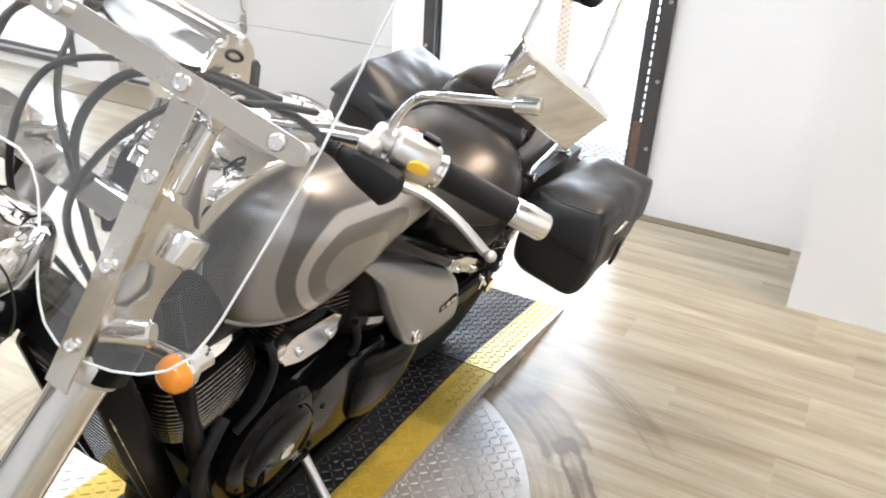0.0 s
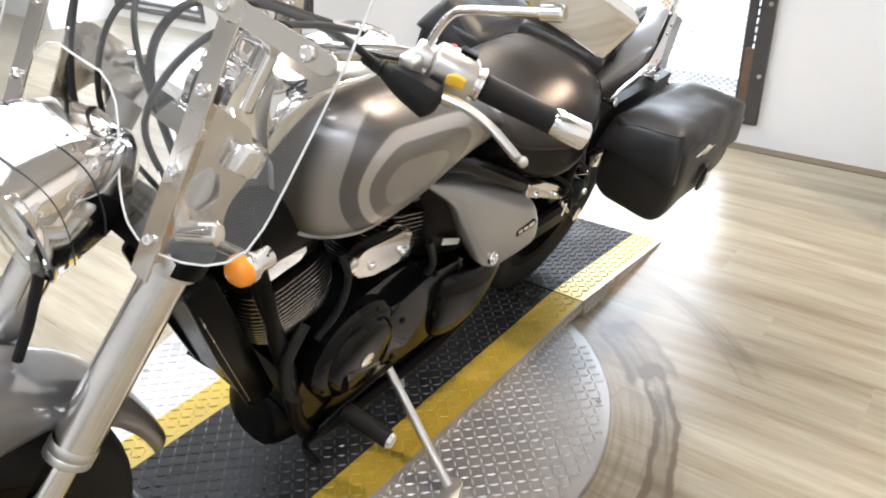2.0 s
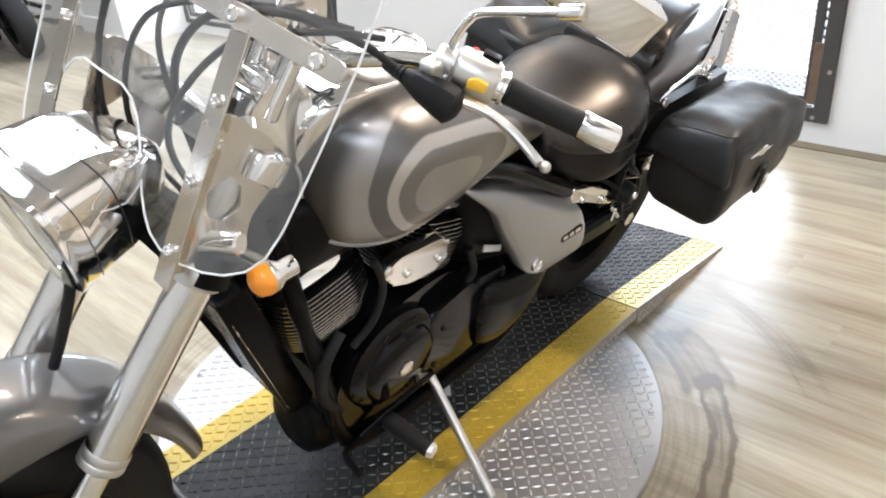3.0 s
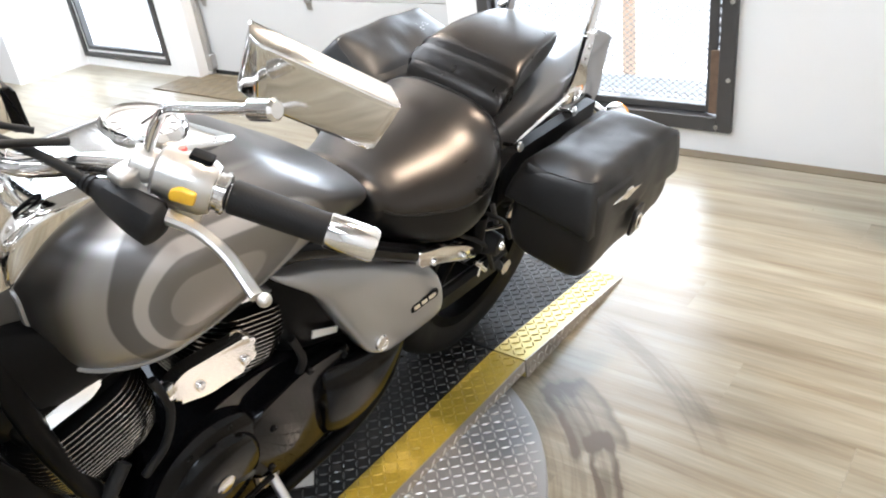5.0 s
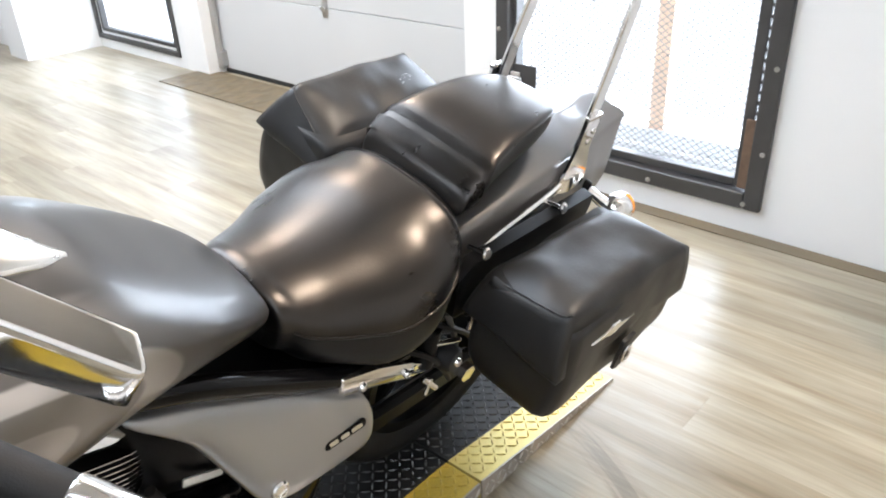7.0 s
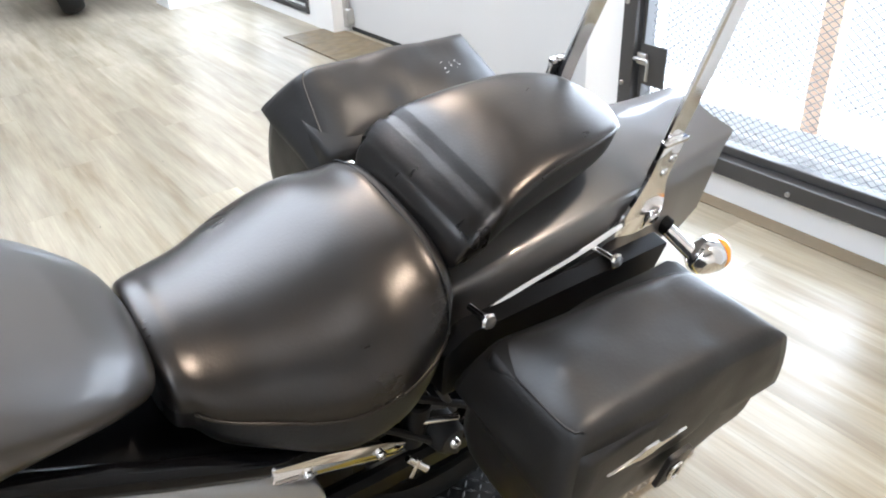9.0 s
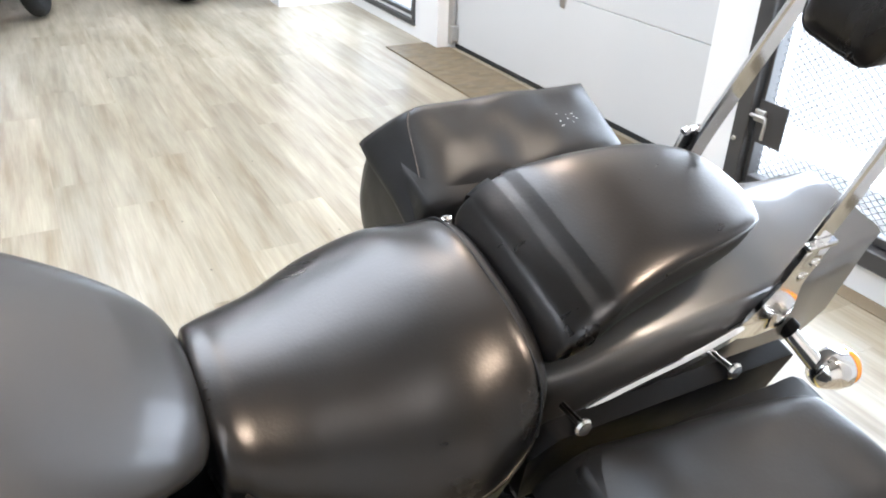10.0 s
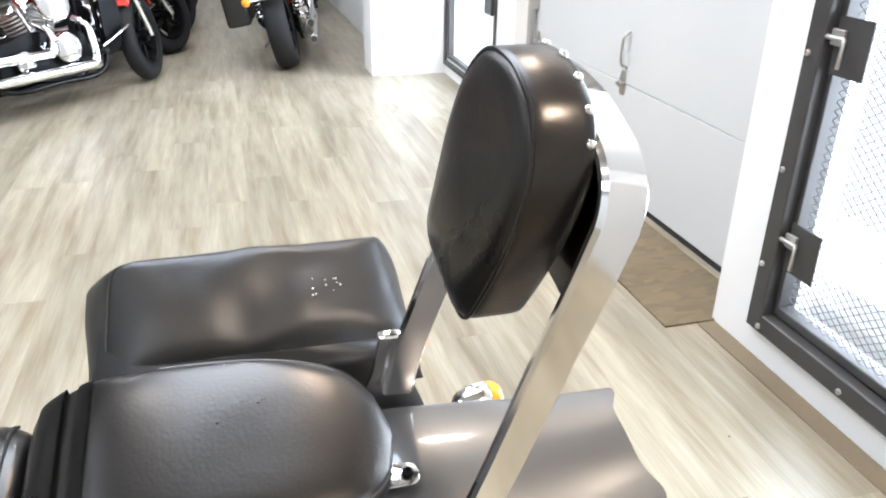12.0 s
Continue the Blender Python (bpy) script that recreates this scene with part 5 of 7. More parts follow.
def cylinder(tilt, name, cx):
    d = Vector((math.sin(radians(tilt)), 0, math.cos(radians(tilt))))
    r = Vector((d.z, 0, -d.x))
    bm = bmesh.new()
    m = Matrix(((r.x, 0, d.x, cx), (0, 1, 0, 0), (r.z, 0, d.z, CR.z), (0, 0, 0, 1)))
    lathe(bm, [(0.060, 0.10), (0.060, 0.32)], m, 32)
    cyl = part(name, bm, SATIN_BLACK, bike, "black finned engine cylinder")
    for k in range(15):
        h = 0.165 + k * 0.0088
        w = 0.096 + 0.010 * math.sin(math.pi * k / 14)
        bm = bmesh.new()
        slab(bm, round_outline([(-w, -w), (w, -w), (w, w), (-w, w)], w * 0.72, 9), 0.0020, m @ Matrix.Translation((0, 0, h)))
        fin = part("fin", bm, SATIN_BLACK, cyl, smooth=False)
        fin.data.materials.append(FIN)
        for f in fin.data.polygons:
            f.material_index = 0 if abs(f.normal.dot(d)) > 0.9 else 1
    bm = bmesh.new()
    slab(bm, round_outline([(-0.085, -0.075), (0.085, -0.075), (0.085, 0.075), (-0.085, 0.075)], 0.03, 5), 0.05, m @ Matrix.Translation((0, 0, 0.292)), 0.015, 3)
    part("cylinder_head", bm, SATIN_BLACK, cyl, "black cylinder head")
    bm = bmesh.new()
    slab(bm, round_outline([(-0.055, -0.018), (0.055, -0.012), (0.055, 0.016), (-0.03, 0.018), (-0.055, 0.010)], 0.006, 4), 0.012, m @ Matrix.Translation((0.012, 0.068, 0.318)) @ pose(0, 0, 0, -42, 0, 0), 0.004, 2)
    part("head_trim", bm, CHROME, cyl, "chrome cylinder head trim")
    return cyl


FIN = mat("bright_edged_fins", (0.5, 0.5, 0.49), 0.25, 1.0, 0.3, 10, 0.05, 300)
cylinder(12, "front_cylinder", 0.418)
cylinder(-17, "rear_cylinder", 0.265)
# chrome cover between the cylinders
bm = bmesh.new()
slab(bm, round_outline([(0.382, 0.640), (0.352, 0.660), (0.226, 0.648), (0.208, 0.614), (0.228, 0.576), (0.312, 0.580), (0.374, 0.606)], 0.016, 5), 0.024, Matrix.Translation((0, 0.108, 0)) @ side_plane(0), 0.009, 4)
hc = part("chrome_cover", bm, CHROME, bike, "chrome cover between the cylinders")
for p in ((0.326, 0.612), (0.240, 0.602)):
    bolt(hc, (p[0], 0.131, p[1]), (0, 1, 0), 0.009)
# crankcase
bm = bmesh.new()
slab(bm, round_outline([(0.47, 0.28), (0.44, 0.42), (0.36, 0.50), (0.20, 0.52), (0.02, 0.47), (-0.12, 0.42), (-0.16, 0.33), (-0.10, 0.22), (0.05, 0.17), (0.40, 0.16)], 0.04, 5), 0.23, Matrix.Translation((0, -0.12, 0)) @ side_plane(0), 0.02, 3)
case = part("crankcase", bm, GLOSS_BLACK, bike, "gloss black engine crankcase")
bm = bmesh.new()
m = Matrix.Translation((0.318, 0.10, 0.375)) @ pose(0, 0, 0, -90, 0, 0)
lathe(bm, [(0.118, 0.0), (0.118, 0.022), (0.108, 0.033), (0.090, 0.037), (0.086, 0.046), (0.075, 0.054), (0.03, 0.057), (0.001, 0.057)], m, 48)
stator = part("generator_cover", bm, GLOSS_BLACK, case, "round gloss black generator cover")
bm = bmesh.new()
lathe(bm, [(0.018, 0.055), (0.018, 0.059), (0.014, 0.061), (0.001, 0.061)], m, 28)
part("badge", bm, CHROME, stator, "small chrome badge")
for k in range(8):
    a = 2 * math.pi * k / 8 + 0.35
    bolt(stator, (0.318 + 0.104 * math.cos(a), 0.130, 0.375 + 0.104 * math.sin(a)), (0, 1, 0), 0.006, SATIN_BLACK)
bm = bmesh.new()
slab(bm, round_outline([(0.24, 0.26), (0.25, 0.44), (0.12, 0.475), (-0.02, 0.455), (-0.03, 0.30), (0.08, 0.24)], 0.04, 5), 0.032, Matrix.Translation((0, 0.105, 0)) @ side_plane(0), 0.012, 3)
gearc = part("gear_cover", bm, GLOSS_BLACK, case, "gloss black gear cover")
for p in ((0.192, 0.388), (0.10, 0.465), (0.01, 0.44), (0.20, 0.28), (0.06, 0.275), (0.04, 0.36)):
    bolt(gearc, (p[0], 0.136, p[1]), (0, 1, 0), 0.007, SATIN_BLACK)
bm = bmesh.new()
hull(bm, [(0.075, 0.02, 0.30, 0.40, 0.5, 2.4, 2.4, 0.12), (0.06, 0.035, 0.245, 0.43, 0.55, 2.6, 2.4, 0.125), (0.0, 0.045, 0.225, 0.432, 0.55, 2.6, 2.4, 0.13), (-0.08, 0.045, 0.245, 0.425, 0.55, 2.6, 2.4, 0.13), (-0.15, 0.035, 0.30, 0.42, 0.6, 2.4, 2.4, 0.125), (-0.19, 0.02, 0.36, 0.415, 0.6, 2.3, 2.3, 0.12), (-0.20, 0.008, 0.385, 0.405, 0.5, 2.2, 2.2, 0.12)], 5, 36)
part("pulley_cover", bm, GLOSS_BLACK, bike, "gloss black pulley cover")
bm = bmesh.new()
hull(bm, [(0.47, 0.03, 0.13, 0.22, 0.5, 2.4, 2.4), (0.45, 0.08, 0.11, 0.28, 0.5, 2.6, 2.6), (0.25, 0.10, 0.105, 0.26, 0.5, 3, 3), (0.02, 0.10, 0.11, 0.25, 0.5, 3, 3), (-0.06, 0.06, 0.13, 0.22, 0.5, 2.6, 2.6)], 4, 32)
part("oil_pan", bm, SATIN_BLACK, case)
# air box, hoses and brackets fill the space under the tank
bm = bmesh.new()
hull(bm, [(0.16, 0.05, 0.55, 0.72, 0.5, 2.6, 2.6), (0.12, 0.10, 0.46, 0.72, 0.5, 3, 3), (0.0, 0.12, 0.42, 0.66, 0.5, 3, 3), (-0.18, 0.115, 0.40, 0.60, 0.5, 3, 3), (-0.30, 0.09, 0.42, 0.58, 0.5, 3, 3), (-0.34, 0.04, 0.44, 0.54, 0.5, 2.6, 2.6)], 4, 32)
part("air_box", bm, SATIN_BLACK, bike)
bm = bmesh.new()
hull(bm, [(0.60, 0.03, 0.70, 0.80, 0.5, 2.6, 2.6), (0.57, 0.065, 0.62, 0.84, 0.5, 2.8, 2.8), (0.42, 0.09, 0.66, 0.80, 0.5, 3, 3), (0.18, 0.09, 0.64, 0.80, 0.5, 3, 3), (0.12, 0.04, 0.66, 0.76, 0.5, 2.6, 2.6)], 4, 28)
part("frame_cover", bm, SATIN_BLACK, bike)
for pts, r in (([(0.45, 0.10, 0.52), (0.50, 0.115, 0.47), (0.49, 0.11, 0.38), (0.44, 0.10, 0.30)], 0.012), ([(0.39, 0.11, 0.66), (0.375, 0.122, 0.60), (0.39, 0.122, 0.53), (0.43, 0.115, 0.48)], 0.007), ([(0.13, 0.12, 0.56), (0.11, 0.128, 0.50), (0.12, 0.125, 0.46)], 0.008)):
    bm = bmesh.new()
    tube(bm, pts, r, 6, 10)
    part("hose", bm, RUBBER, bike)
# frame: cradle tubes and seat rails
for s in (1, -1):
    bm = bmesh.new()
    tube(bm, [(0.56, 0.05 * s, 0.80), (0.535, 0.085 * s, 0.62), (0.48, 0.095 * s, 0.42), (0.43, 0.10 * s, 0.22), (0.35, 0.11 * s, 0.15), (0.0, 0.115 * s, 0.15), (-0.14, 0.12 * s, 0.22), (-0.19, 0.12 * s, 0.36)], 0.017, 8, 14)
    part("frame_tube", bm, SATIN_BLACK, bike, "black frame cradle tube")
    bm = bmesh.new()
    tube(bm, [(0.16, 0.10 * s, 0.750), (0.08, 0.116 * s, 0.728), (0.0, 0.126 * s, 0.688), (-0.10, 0.134 * s, 0.630), (-0.20, 0.137 * s, 0.572), (-0.30, 0.135 * s, 0.53), (-0.42, 0.12 * s, 0.50)], 0.0185, 8, 14)
    rail = part("seat_rail", bm, GLOSS_BLACK, bike, "gloss black seat rail tube")
    bm = bmesh.new()
    slab(bm, round_outline([(-0.178, 0.594), (-0.178, 0.556), (-0.25, 0.527), (-0.335, 0.485), (-0.40, 0.455), (-0.405, 0.475), (-0.345, 0.52), (-0.26, 0.565)], 0.008, 3), 0.016, Matrix.Translation((0, 0.142 * s, 0)) @ side_plane(0, s), 0.005, 2)
    fb = part("rail_bracket", bm, CHROME, rail, "chrome rail bracket")
    for p in ((-0.226, 0.545), (-0.34, 0.496)):
        bolt(fb, (p[0], 0.158 * s, p[1]), (0, s, 0), 0.008)
# radiator with its side shrouds
bm = bmesh.new()
RAD = pose(0.572, -0.022, 0.500, 0, 21, 0)
box(bm, (-0.020, -0.072, -0.185), (0.020, 0.072, 0.185), 0.006, RAD, 2)
radiator = part("radiator", bm, SATIN_BLACK, bike, "black radiator")
for k in range(17):
    bm = bmesh.new()
    box(bm, (0.0195, -0.062, -0.170 + 0.0205 * k), (0.0225, 0.062, -0.163 + 0.0205 * k), 0, RAD)
    part("radiator_slat", bm, GLOSS_BLACK, radiator, smooth=False)
for s in (1, -1):
    bm = bmesh.new()
    slab(bm, round_outline([(-0.034, -0.205), (0.026, -0.195), (0.032, 0.02), (0.026, 0.20), (-0.03, 0.205)], 0.012), 0.010, RAD @ Matrix.Translation((0, 0.072 * s, 0)) @ side_plane(0, s), 0.004, 2)
    shroud = part("radiator_shroud", bm, SATIN_BLACK, radiator)
    bm = bmesh.new()
    sweep(bm, [RAD @ Vector((0.020, 0.083 * s, h)) for h in (-0.165, 0.0, 0.15)], bar(0.0025, 0.0025, 0.001), 3)
    part("shroud_line", bm, BRUSHED, shroud)

# side cover
bm = bmesh.new()
ol = round_outline([(0.160, 0.700), (0.06, 0.675), (-0.09, 0.610), (-0.19, 0.556), (-0.238, 0.520), (-0.255, 0.475), (-0.243, 0.424), (-0.17, 0.424), (-0.058, 0.430), (-0.012, 0.453), (0.022, 0.52), (0.075, 0.625)], 0.022, 5)
ol = even(ol, 72)
cxy = (sum(p[0] for p in ol) / len(ol), sum(p[1] for p in ol) / len(ol))
for s in (1, -1):
    bm = bmesh.new()
    rows = []
    ring = list(ol)
    for d, k, turns in ((0.0, 1.0, 0), (0.018, 1.0, 0), (0.027, 0.99, 0), (0.033, 0.965, 1), (0.038, 0.91, 6), (0.042, 0.80, 16), (0.045, 0.64, 30), (0.047, 0.42, 50), (0.0475, 0.15, 60)):
        # inner rings lose the outline's corners
        for _ in range(turns):
            ring = [((ring[i - 1][0] + ring[i][0] * 2 + ring[(i + 1) % len(ring)][0]) / 4, (ring[i - 1][1] + ring[i][1] * 2 + ring[(i + 1) % len(ring)][1]) / 4) for i in range(len(ring))]
        rows.append([bm.verts.new((cxy[0] + (x - cxy[0]) * k, (0.068 + d + 0.090 * (1 - (cxy[1] + (z - cxy[1]) * k - 0.43) / 0.26)) * s, cxy[1] + (z - cxy[1]) * k)) for x, z in ring])
    for a, b in zip(rows, rows[1:]):
        for i in range(len(a)):
            j = (i + 1) % len(a)
            bm.faces.new((a[i], a[j], b[j], b[i]))
    bm.faces.new(rows[0])
    bm.faces.new(rows[-1][::-1])
    sc_ = part("side_cover", bm, COVER, bike, "silver-grey side cover with a lock and a model badge", angle=180)
    bm = bmesh.new()
    m, _ = frame_to((-0.040, 0.186 * s, 0.470), (-0.040, 0.5 * s, 0.57))
    lathe(bm, [(0.016, -0.01), (0.016, 0.004), (0.013, 0.007), (0.010, 0.006), (0.009, 0.003), (0.001, 0.003)], m, 24)
    part("lock", bm, CHROME, sc_, "round chrome lock")
    # model badge: dark oval with plain bright bars
    bm = bmesh.new()
    bmx = Matrix.Translation((-0.176, 0.1795 * s, 0.486)) @ pose(0, 0, 0, 19 * s, -2, 0) @ side_plane(0, s)
    slab(bm, round_outline([(-0.045, -0.008), (0.045, -0.008), (0.045, 0.008), (-0.045, 0.008)], 0.0075), 0.004, bmx, 0.001)
    bdg = part("model_badge", bm, SATIN_BLACK, sc_, "dark badge with bright bars")
    for x0, x1 in ((-0.036, -0.012), (-0.007, 0.011), (0.017, 0.035)):
        bm = bmesh.new()
        slab(bm, round_outline([(x0, -0.0042), (x1, -0.0042), (x1 + 0.002, 0.0042), (x0 + 0.002, 0.0042)], 0.0015), 0.002, bmx @ Matrix.Translation((0, 0, 0.0035)))
        part("badge_bar", bm, CHROME, bdg)
    bm = bmesh.new()
    slab(bm, [(0.085, 0.530), (0.02, 0.500), (0.018, 0.515), (0.083, 0.547)], 0.003, Matrix.Translation((0, 0.123 * s, 0)) @ side_plane(0, s))
    part("white_label", bm, WHITE_DECAL, bike, "white label strip", smooth=False)

# swingarm, shock, rear belt guard
for s in (1, -1):
    bm = bmesh.new()
    sweep(bm, [(-0.14, 0.10 * s, 0.35), (-0.30, 0.115 * s, 0.34), (RA.x - 0.03, 0.115 * s, RA.z)], bar(0.03, 0.06, 0.01), 5)
    part("swingarm", bm, SATIN_BLACK, bike, "black swingarm")
    bm = bmesh.new()
    rod(bm, (RA.x, 0.09 * s, RA.z), (RA.x, 0.15 * s, RA.z), 0.022, None, 6)
    part("axle_nut", bm, CHROME, bike)
bm = bmesh.new()
hull(bm, [(-0.36, 0.05, 0.42, 0.66, 0.5, 3, 3), (-0.40, 0.10, 0.45, 0.70, 0.5, 3, 3), (-0.52, 0.11, 0.60, 0.73, 0.5, 3, 3), (-0.62, 0.10, 0.66, 0.74, 0.5, 3, 3)], 4, 24)
part("inner_fender", bm, SATIN_BLACK, bike)
bm = bmesh.new()
rod(bm, (-0.40, 0.145, 0.47), (-0.40, 0.145, 0.57), 0.022, None, 18, 0.004)
part("rectifier", bm, SATIN_BLACK, bike)
for p, q in (((-0.36, 0.13, 0.56), (-0.44, 0.16, 0.545)), ((-0.37, 0.14, 0.45), (-0.45, 0.15, 0.46)), ((-0.42, 0.16, 0.60), (-0.46, 0.16, 0.52))):
    bm = bmesh.new()
    rod(bm, p, q, 0.006, None, 10)
    part("bracket_rod", bm, STEEL, bike)
# fittings between the seat and the saddlebag
bm = bmesh.new()
rod(bm, (-0.445, 0.135, 0.47), (-0.45, 0.185, 0.475), 0.032, 0.026, 20, 0.005)
cap_ = part("rubber_cap", bm, RUBBER, bike, "round black rubber cap")
bolt(cap_, (-0.4505, 0.186, 0.4755), (0, 1, 0), 0.009)
bm = bmesh.new()
tube(bm, [(-0.43, 0.12, 0.575), (-0.455, 0.165, 0.600), (-0.485, 0.175, 0.590), (-0.495, 0.15, 0.555)], 0.012, 6, 12)
part("breather_hose", bm, RUBBER, bike, "black breather hose")
bm = bmesh.new()
slab(bm, round_outline([(-0.475, 0.535), (-0.515, 0.52), (-0.52, 0.56), (-0.485, 0.575)], 0.005), 0.004, Matrix.Translation((0, 0.172, 0)) @ side_plane(0), 0.001)
part("hose_clip", bm, BRUSHED, bike, "grey steel clip")
for p, q, r in (((-0.395, 0.16, 0.535), (-0.455, 0.178, 0.528), 0.005), ((-0.385, 0.165, 0.455), (-0.415, 0.178, 0.420), 0.006), ((-0.402, 0.172, 0.450), (-0.388, 0.176, 0.418), 0.004)):
    bm = bmesh.new()
    rod(bm, p, q, r, None, 10, 0.001)
    part("adjuster_rod", bm, CHROME, bike)
for pts in ([(-0.33, 0.14, 0.55), (-0.40, 0.165, 0.50), (-0.46, 0.160, 0.42), (-0.50, 0.15, 0.36)], [(-0.35, 0.13, 0.60), (-0.42, 0.158, 0.565), (-0.50, 0.162, 0.50), (-0.56, 0.15, 0.42)]):
    bm = bmesh.new()
    tube(bm, pts, 0.006, 6, 8)
    part("wire_loom", bm, RUBBER, bike)
# sidestand, footpeg, shift lever
bm = bmesh.new()
sweep(bm, [(0.190, 0.118, 0.238), (0.199, 0.19, 0.190), (0.219, 0.30, 0.128), (0.234, 0.375, 0.088)], circle(0.0105, 14), 5)
stand = part("sidestand", bm, SATIN, bike, "satin steel sidestand")
bm = bmesh.new()
slab(bm, round_outline([(-0.03, -0.022), (0.03, -0.022), (0.03, 0.022), (-0.03, 0.022)], 0.012), 0.010, Matrix.Translation((0.237, 0.386, 0.0815)) @ pose(0, 0, 0, LEAN_ANGLE, 0, 25), 0.003)
part("stand_foot", bm, CAST, stand)
bm = bmesh.new()
slab(bm, round_outline([(0.165, 0.20), (0.215, 0.20), (0.22, 0.262), (0.17, 0.268)], 0.012), 0.02, Matrix.Translation((0, 0.10, 0)) @ side_plane(0), 0.004)
part("stand_bracket", bm, CAST, stand)
for s in (1, -1):
    bm = bmesh.new()
    rod(bm, (0.33, 0.135 * s, 0.205), (0.322, 0.255 * s, 0.212), 0.020, 0.019, 20, 0.004)
    peg = part("footpeg", bm, RUBBER, bike, "black rubber footpeg")
    bm = bmesh.new()
    rod(bm, (0.322, 0.254 * s, 0.212), (0.321, 0.262 * s, 0.2125), 0.0185, 0.014, 20)
    part("peg_end", bm, CHROME, peg)
    bm = bmesh.new()
    tube(bm, [(0.34, 0.11 * s, 0.19), (0.40, 0.125 * s, 0.18), (0.45, 0.14 * s, 0.20), (0.47, 0.20 * s, 0.215)], 0.008, 6, 10)
    part("shift_lever" if s == 1 else "brake_pedal", bm, SATIN_BLACK, bike, "black foot lever")
bm = bmesh.new()
tube(bm, [(0.39, 0.12, 0.185), (0.28, 0.135, 0.24), (0.20, 0.14, 0.26)], 0.006, 5, 10)
part("shift_rod", bm, SATIN_BLACK, bike)
# exhaust on the far side
for z, x1 in ((0.30, -0.95), (0.20, -1.0)):
    bm = bmesh.new()
    tube(bm, [(0.40, -0.10, 0.52), (0.38, -0.16, 0.38), (0.20, -0.17, z), (-0.2, -0.19, z), (x1, -0.20, z + 0.03)], 0.038, 8, 20, taper=lambda t: 0.62 if t < 0.55 else min(1.0, 0.62 + (t - 0.55) * 3))
    part("exhaust", bm, CHROME, bike, "chrome exhaust pipe")


# ---- the room ----
def solid(name, lo, hi, material, label, kind="structure", category="wall", bevel=0.0):
    bm = bmesh.new()
    box(bm, lo, hi, bevel)
    ob = part(name, bm, material, None, smooth=False)
    return tagged(ob, label, category, "", kind)


WX = -2.19      # inner face of the wall with the cage door
X1, Y0, Y1 = 5.5, -11.5, 4.0
H = CEILING_Z
DY0, DY1, DZ0, DZ1 = -0.81, 0.39, 0.10, 2.16     # cage door, outer frame
T = 0.22

solid("wall_rear_right", (WX - T, DY1, 0), (WX, 1.10, H), WALL, "plain white painted wall beside the cage door")
solid("wall_pier_right", (WX - T, 1.10, 0), (-1.62, Y1, H), WALL, "white painted wall standing forward into the room")
solid("wall_door_sill", (WX - T, DY0, 0), (WX, DY1, DZ0 - 0.002), WALL, "low white sill under the cage door")
solid("wall_door_head", (WX - T, DY0, DZ1 + 0.002), (WX, DY1, H), WALL, "white wall above the cage door")
solid("wall_door_post", (WX - T, -1.00, 0), (WX, DY0, H), TRIM, "white post between the cage door and the garage door")
GX = -2.41      # face of the garage door
GY0, GY1, GH = -3.33, -1.00, 2.12
solid("wall_garage_head", (GX - 0.1, GY0, GH), (WX, GY1, H), WALL, "white wall above the garage door")
solid("wall_garage_post", (GX - 0.1, -3.58, 0), (-2.29, GY0, H), TRIM, "white post beside the garage door")
PY0, PY1, PZ0, PZ1 = -4.84, -3.66, 0.07, 2.1       # glass door
FX = -2.295
solid("wall_glass_door_post", (FX - T, PY1, 0), (FX, -3.58, H), WALL, "narrow white wall beside the glass door")
solid("wall_glass_door_sill", (FX - T, PY0, 0), (FX, PY1, PZ0), WALL, "white sill under the glass door")
solid("wall_glass_door_head", (FX - T, PY0, PZ1), (FX, PY1, H), WALL, "white wall above the glass door")
solid("wall_box_column", (FX - T, -5.15, 0), (-1.72, PY0, H), WALL, "white boxed column beside the glass door")
solid("wall_rear_far", (FX - T, Y0, 0), (-1.95, -5.9, H), WALL, "white wall at the back of the showroom")
solid("wall_alcove_back", (FX - T, -5.9, 0), (-2.25, -5.15, H), WALL, "white back of the shelf alcove")
solid("wall_end", (FX - T, Y0 - T, 0), (X1 + T, Y0, H), WALL, "white end wall of the showroom")
solid("wall_front", (X1, Y0, 0), (X1 + T, Y1, H), GREY_WALL, "pale grey front wall of the showroom")
solid("wall_near_end", (-1.62, Y1, 0), (X1 + T, Y1 + T, H), WALL, "white end wall")
solid("ceiling", (FX - T, Y0 - T, H), (X1 + T, Y1 + T, H + 0.15), CEILING_PAINT, "pale grey painted high ceiling", category="ceiling")

# shelf unit in the alcove
shelf = thing("shelf_unit", pose(-2.1, -5.52, 0), "white shelf unit with a dark opening", "shelf")
for lo, hi in (((-0.13, -0.36, 0), (0.26, -0.33, 1.0)), ((-0.13, 0.33, 0), (0.26, 0.36, 1.0)), ((-0.13, -0.33, 0.0), (0.26, 0.33, 0.14)), ((-0.13, -0.33, 0.37), (0.26, 0.33, 0.40)), ((-0.13, -0.33, 0.97), (0.26, 0.33, 1.0)), ((-0.13, -0.33, 0.14), (0.24, 0.10, 0.37))):
    bm = bmesh.new()
    box(bm, lo, hi, 0.003)
    part("panel", bm, TRIM, shelf, smooth=False)
bm = bmesh.new()
box(bm, (-0.1, 0.13, 0.16), (0.2, 0.31, 0.34), 0.01, None, 2)
tagged(part("black_box", bm, SATIN_BLACK, None), "small black box on the shelf", "box").matrix_world = pose(-2.1, -5.52, 0.0)

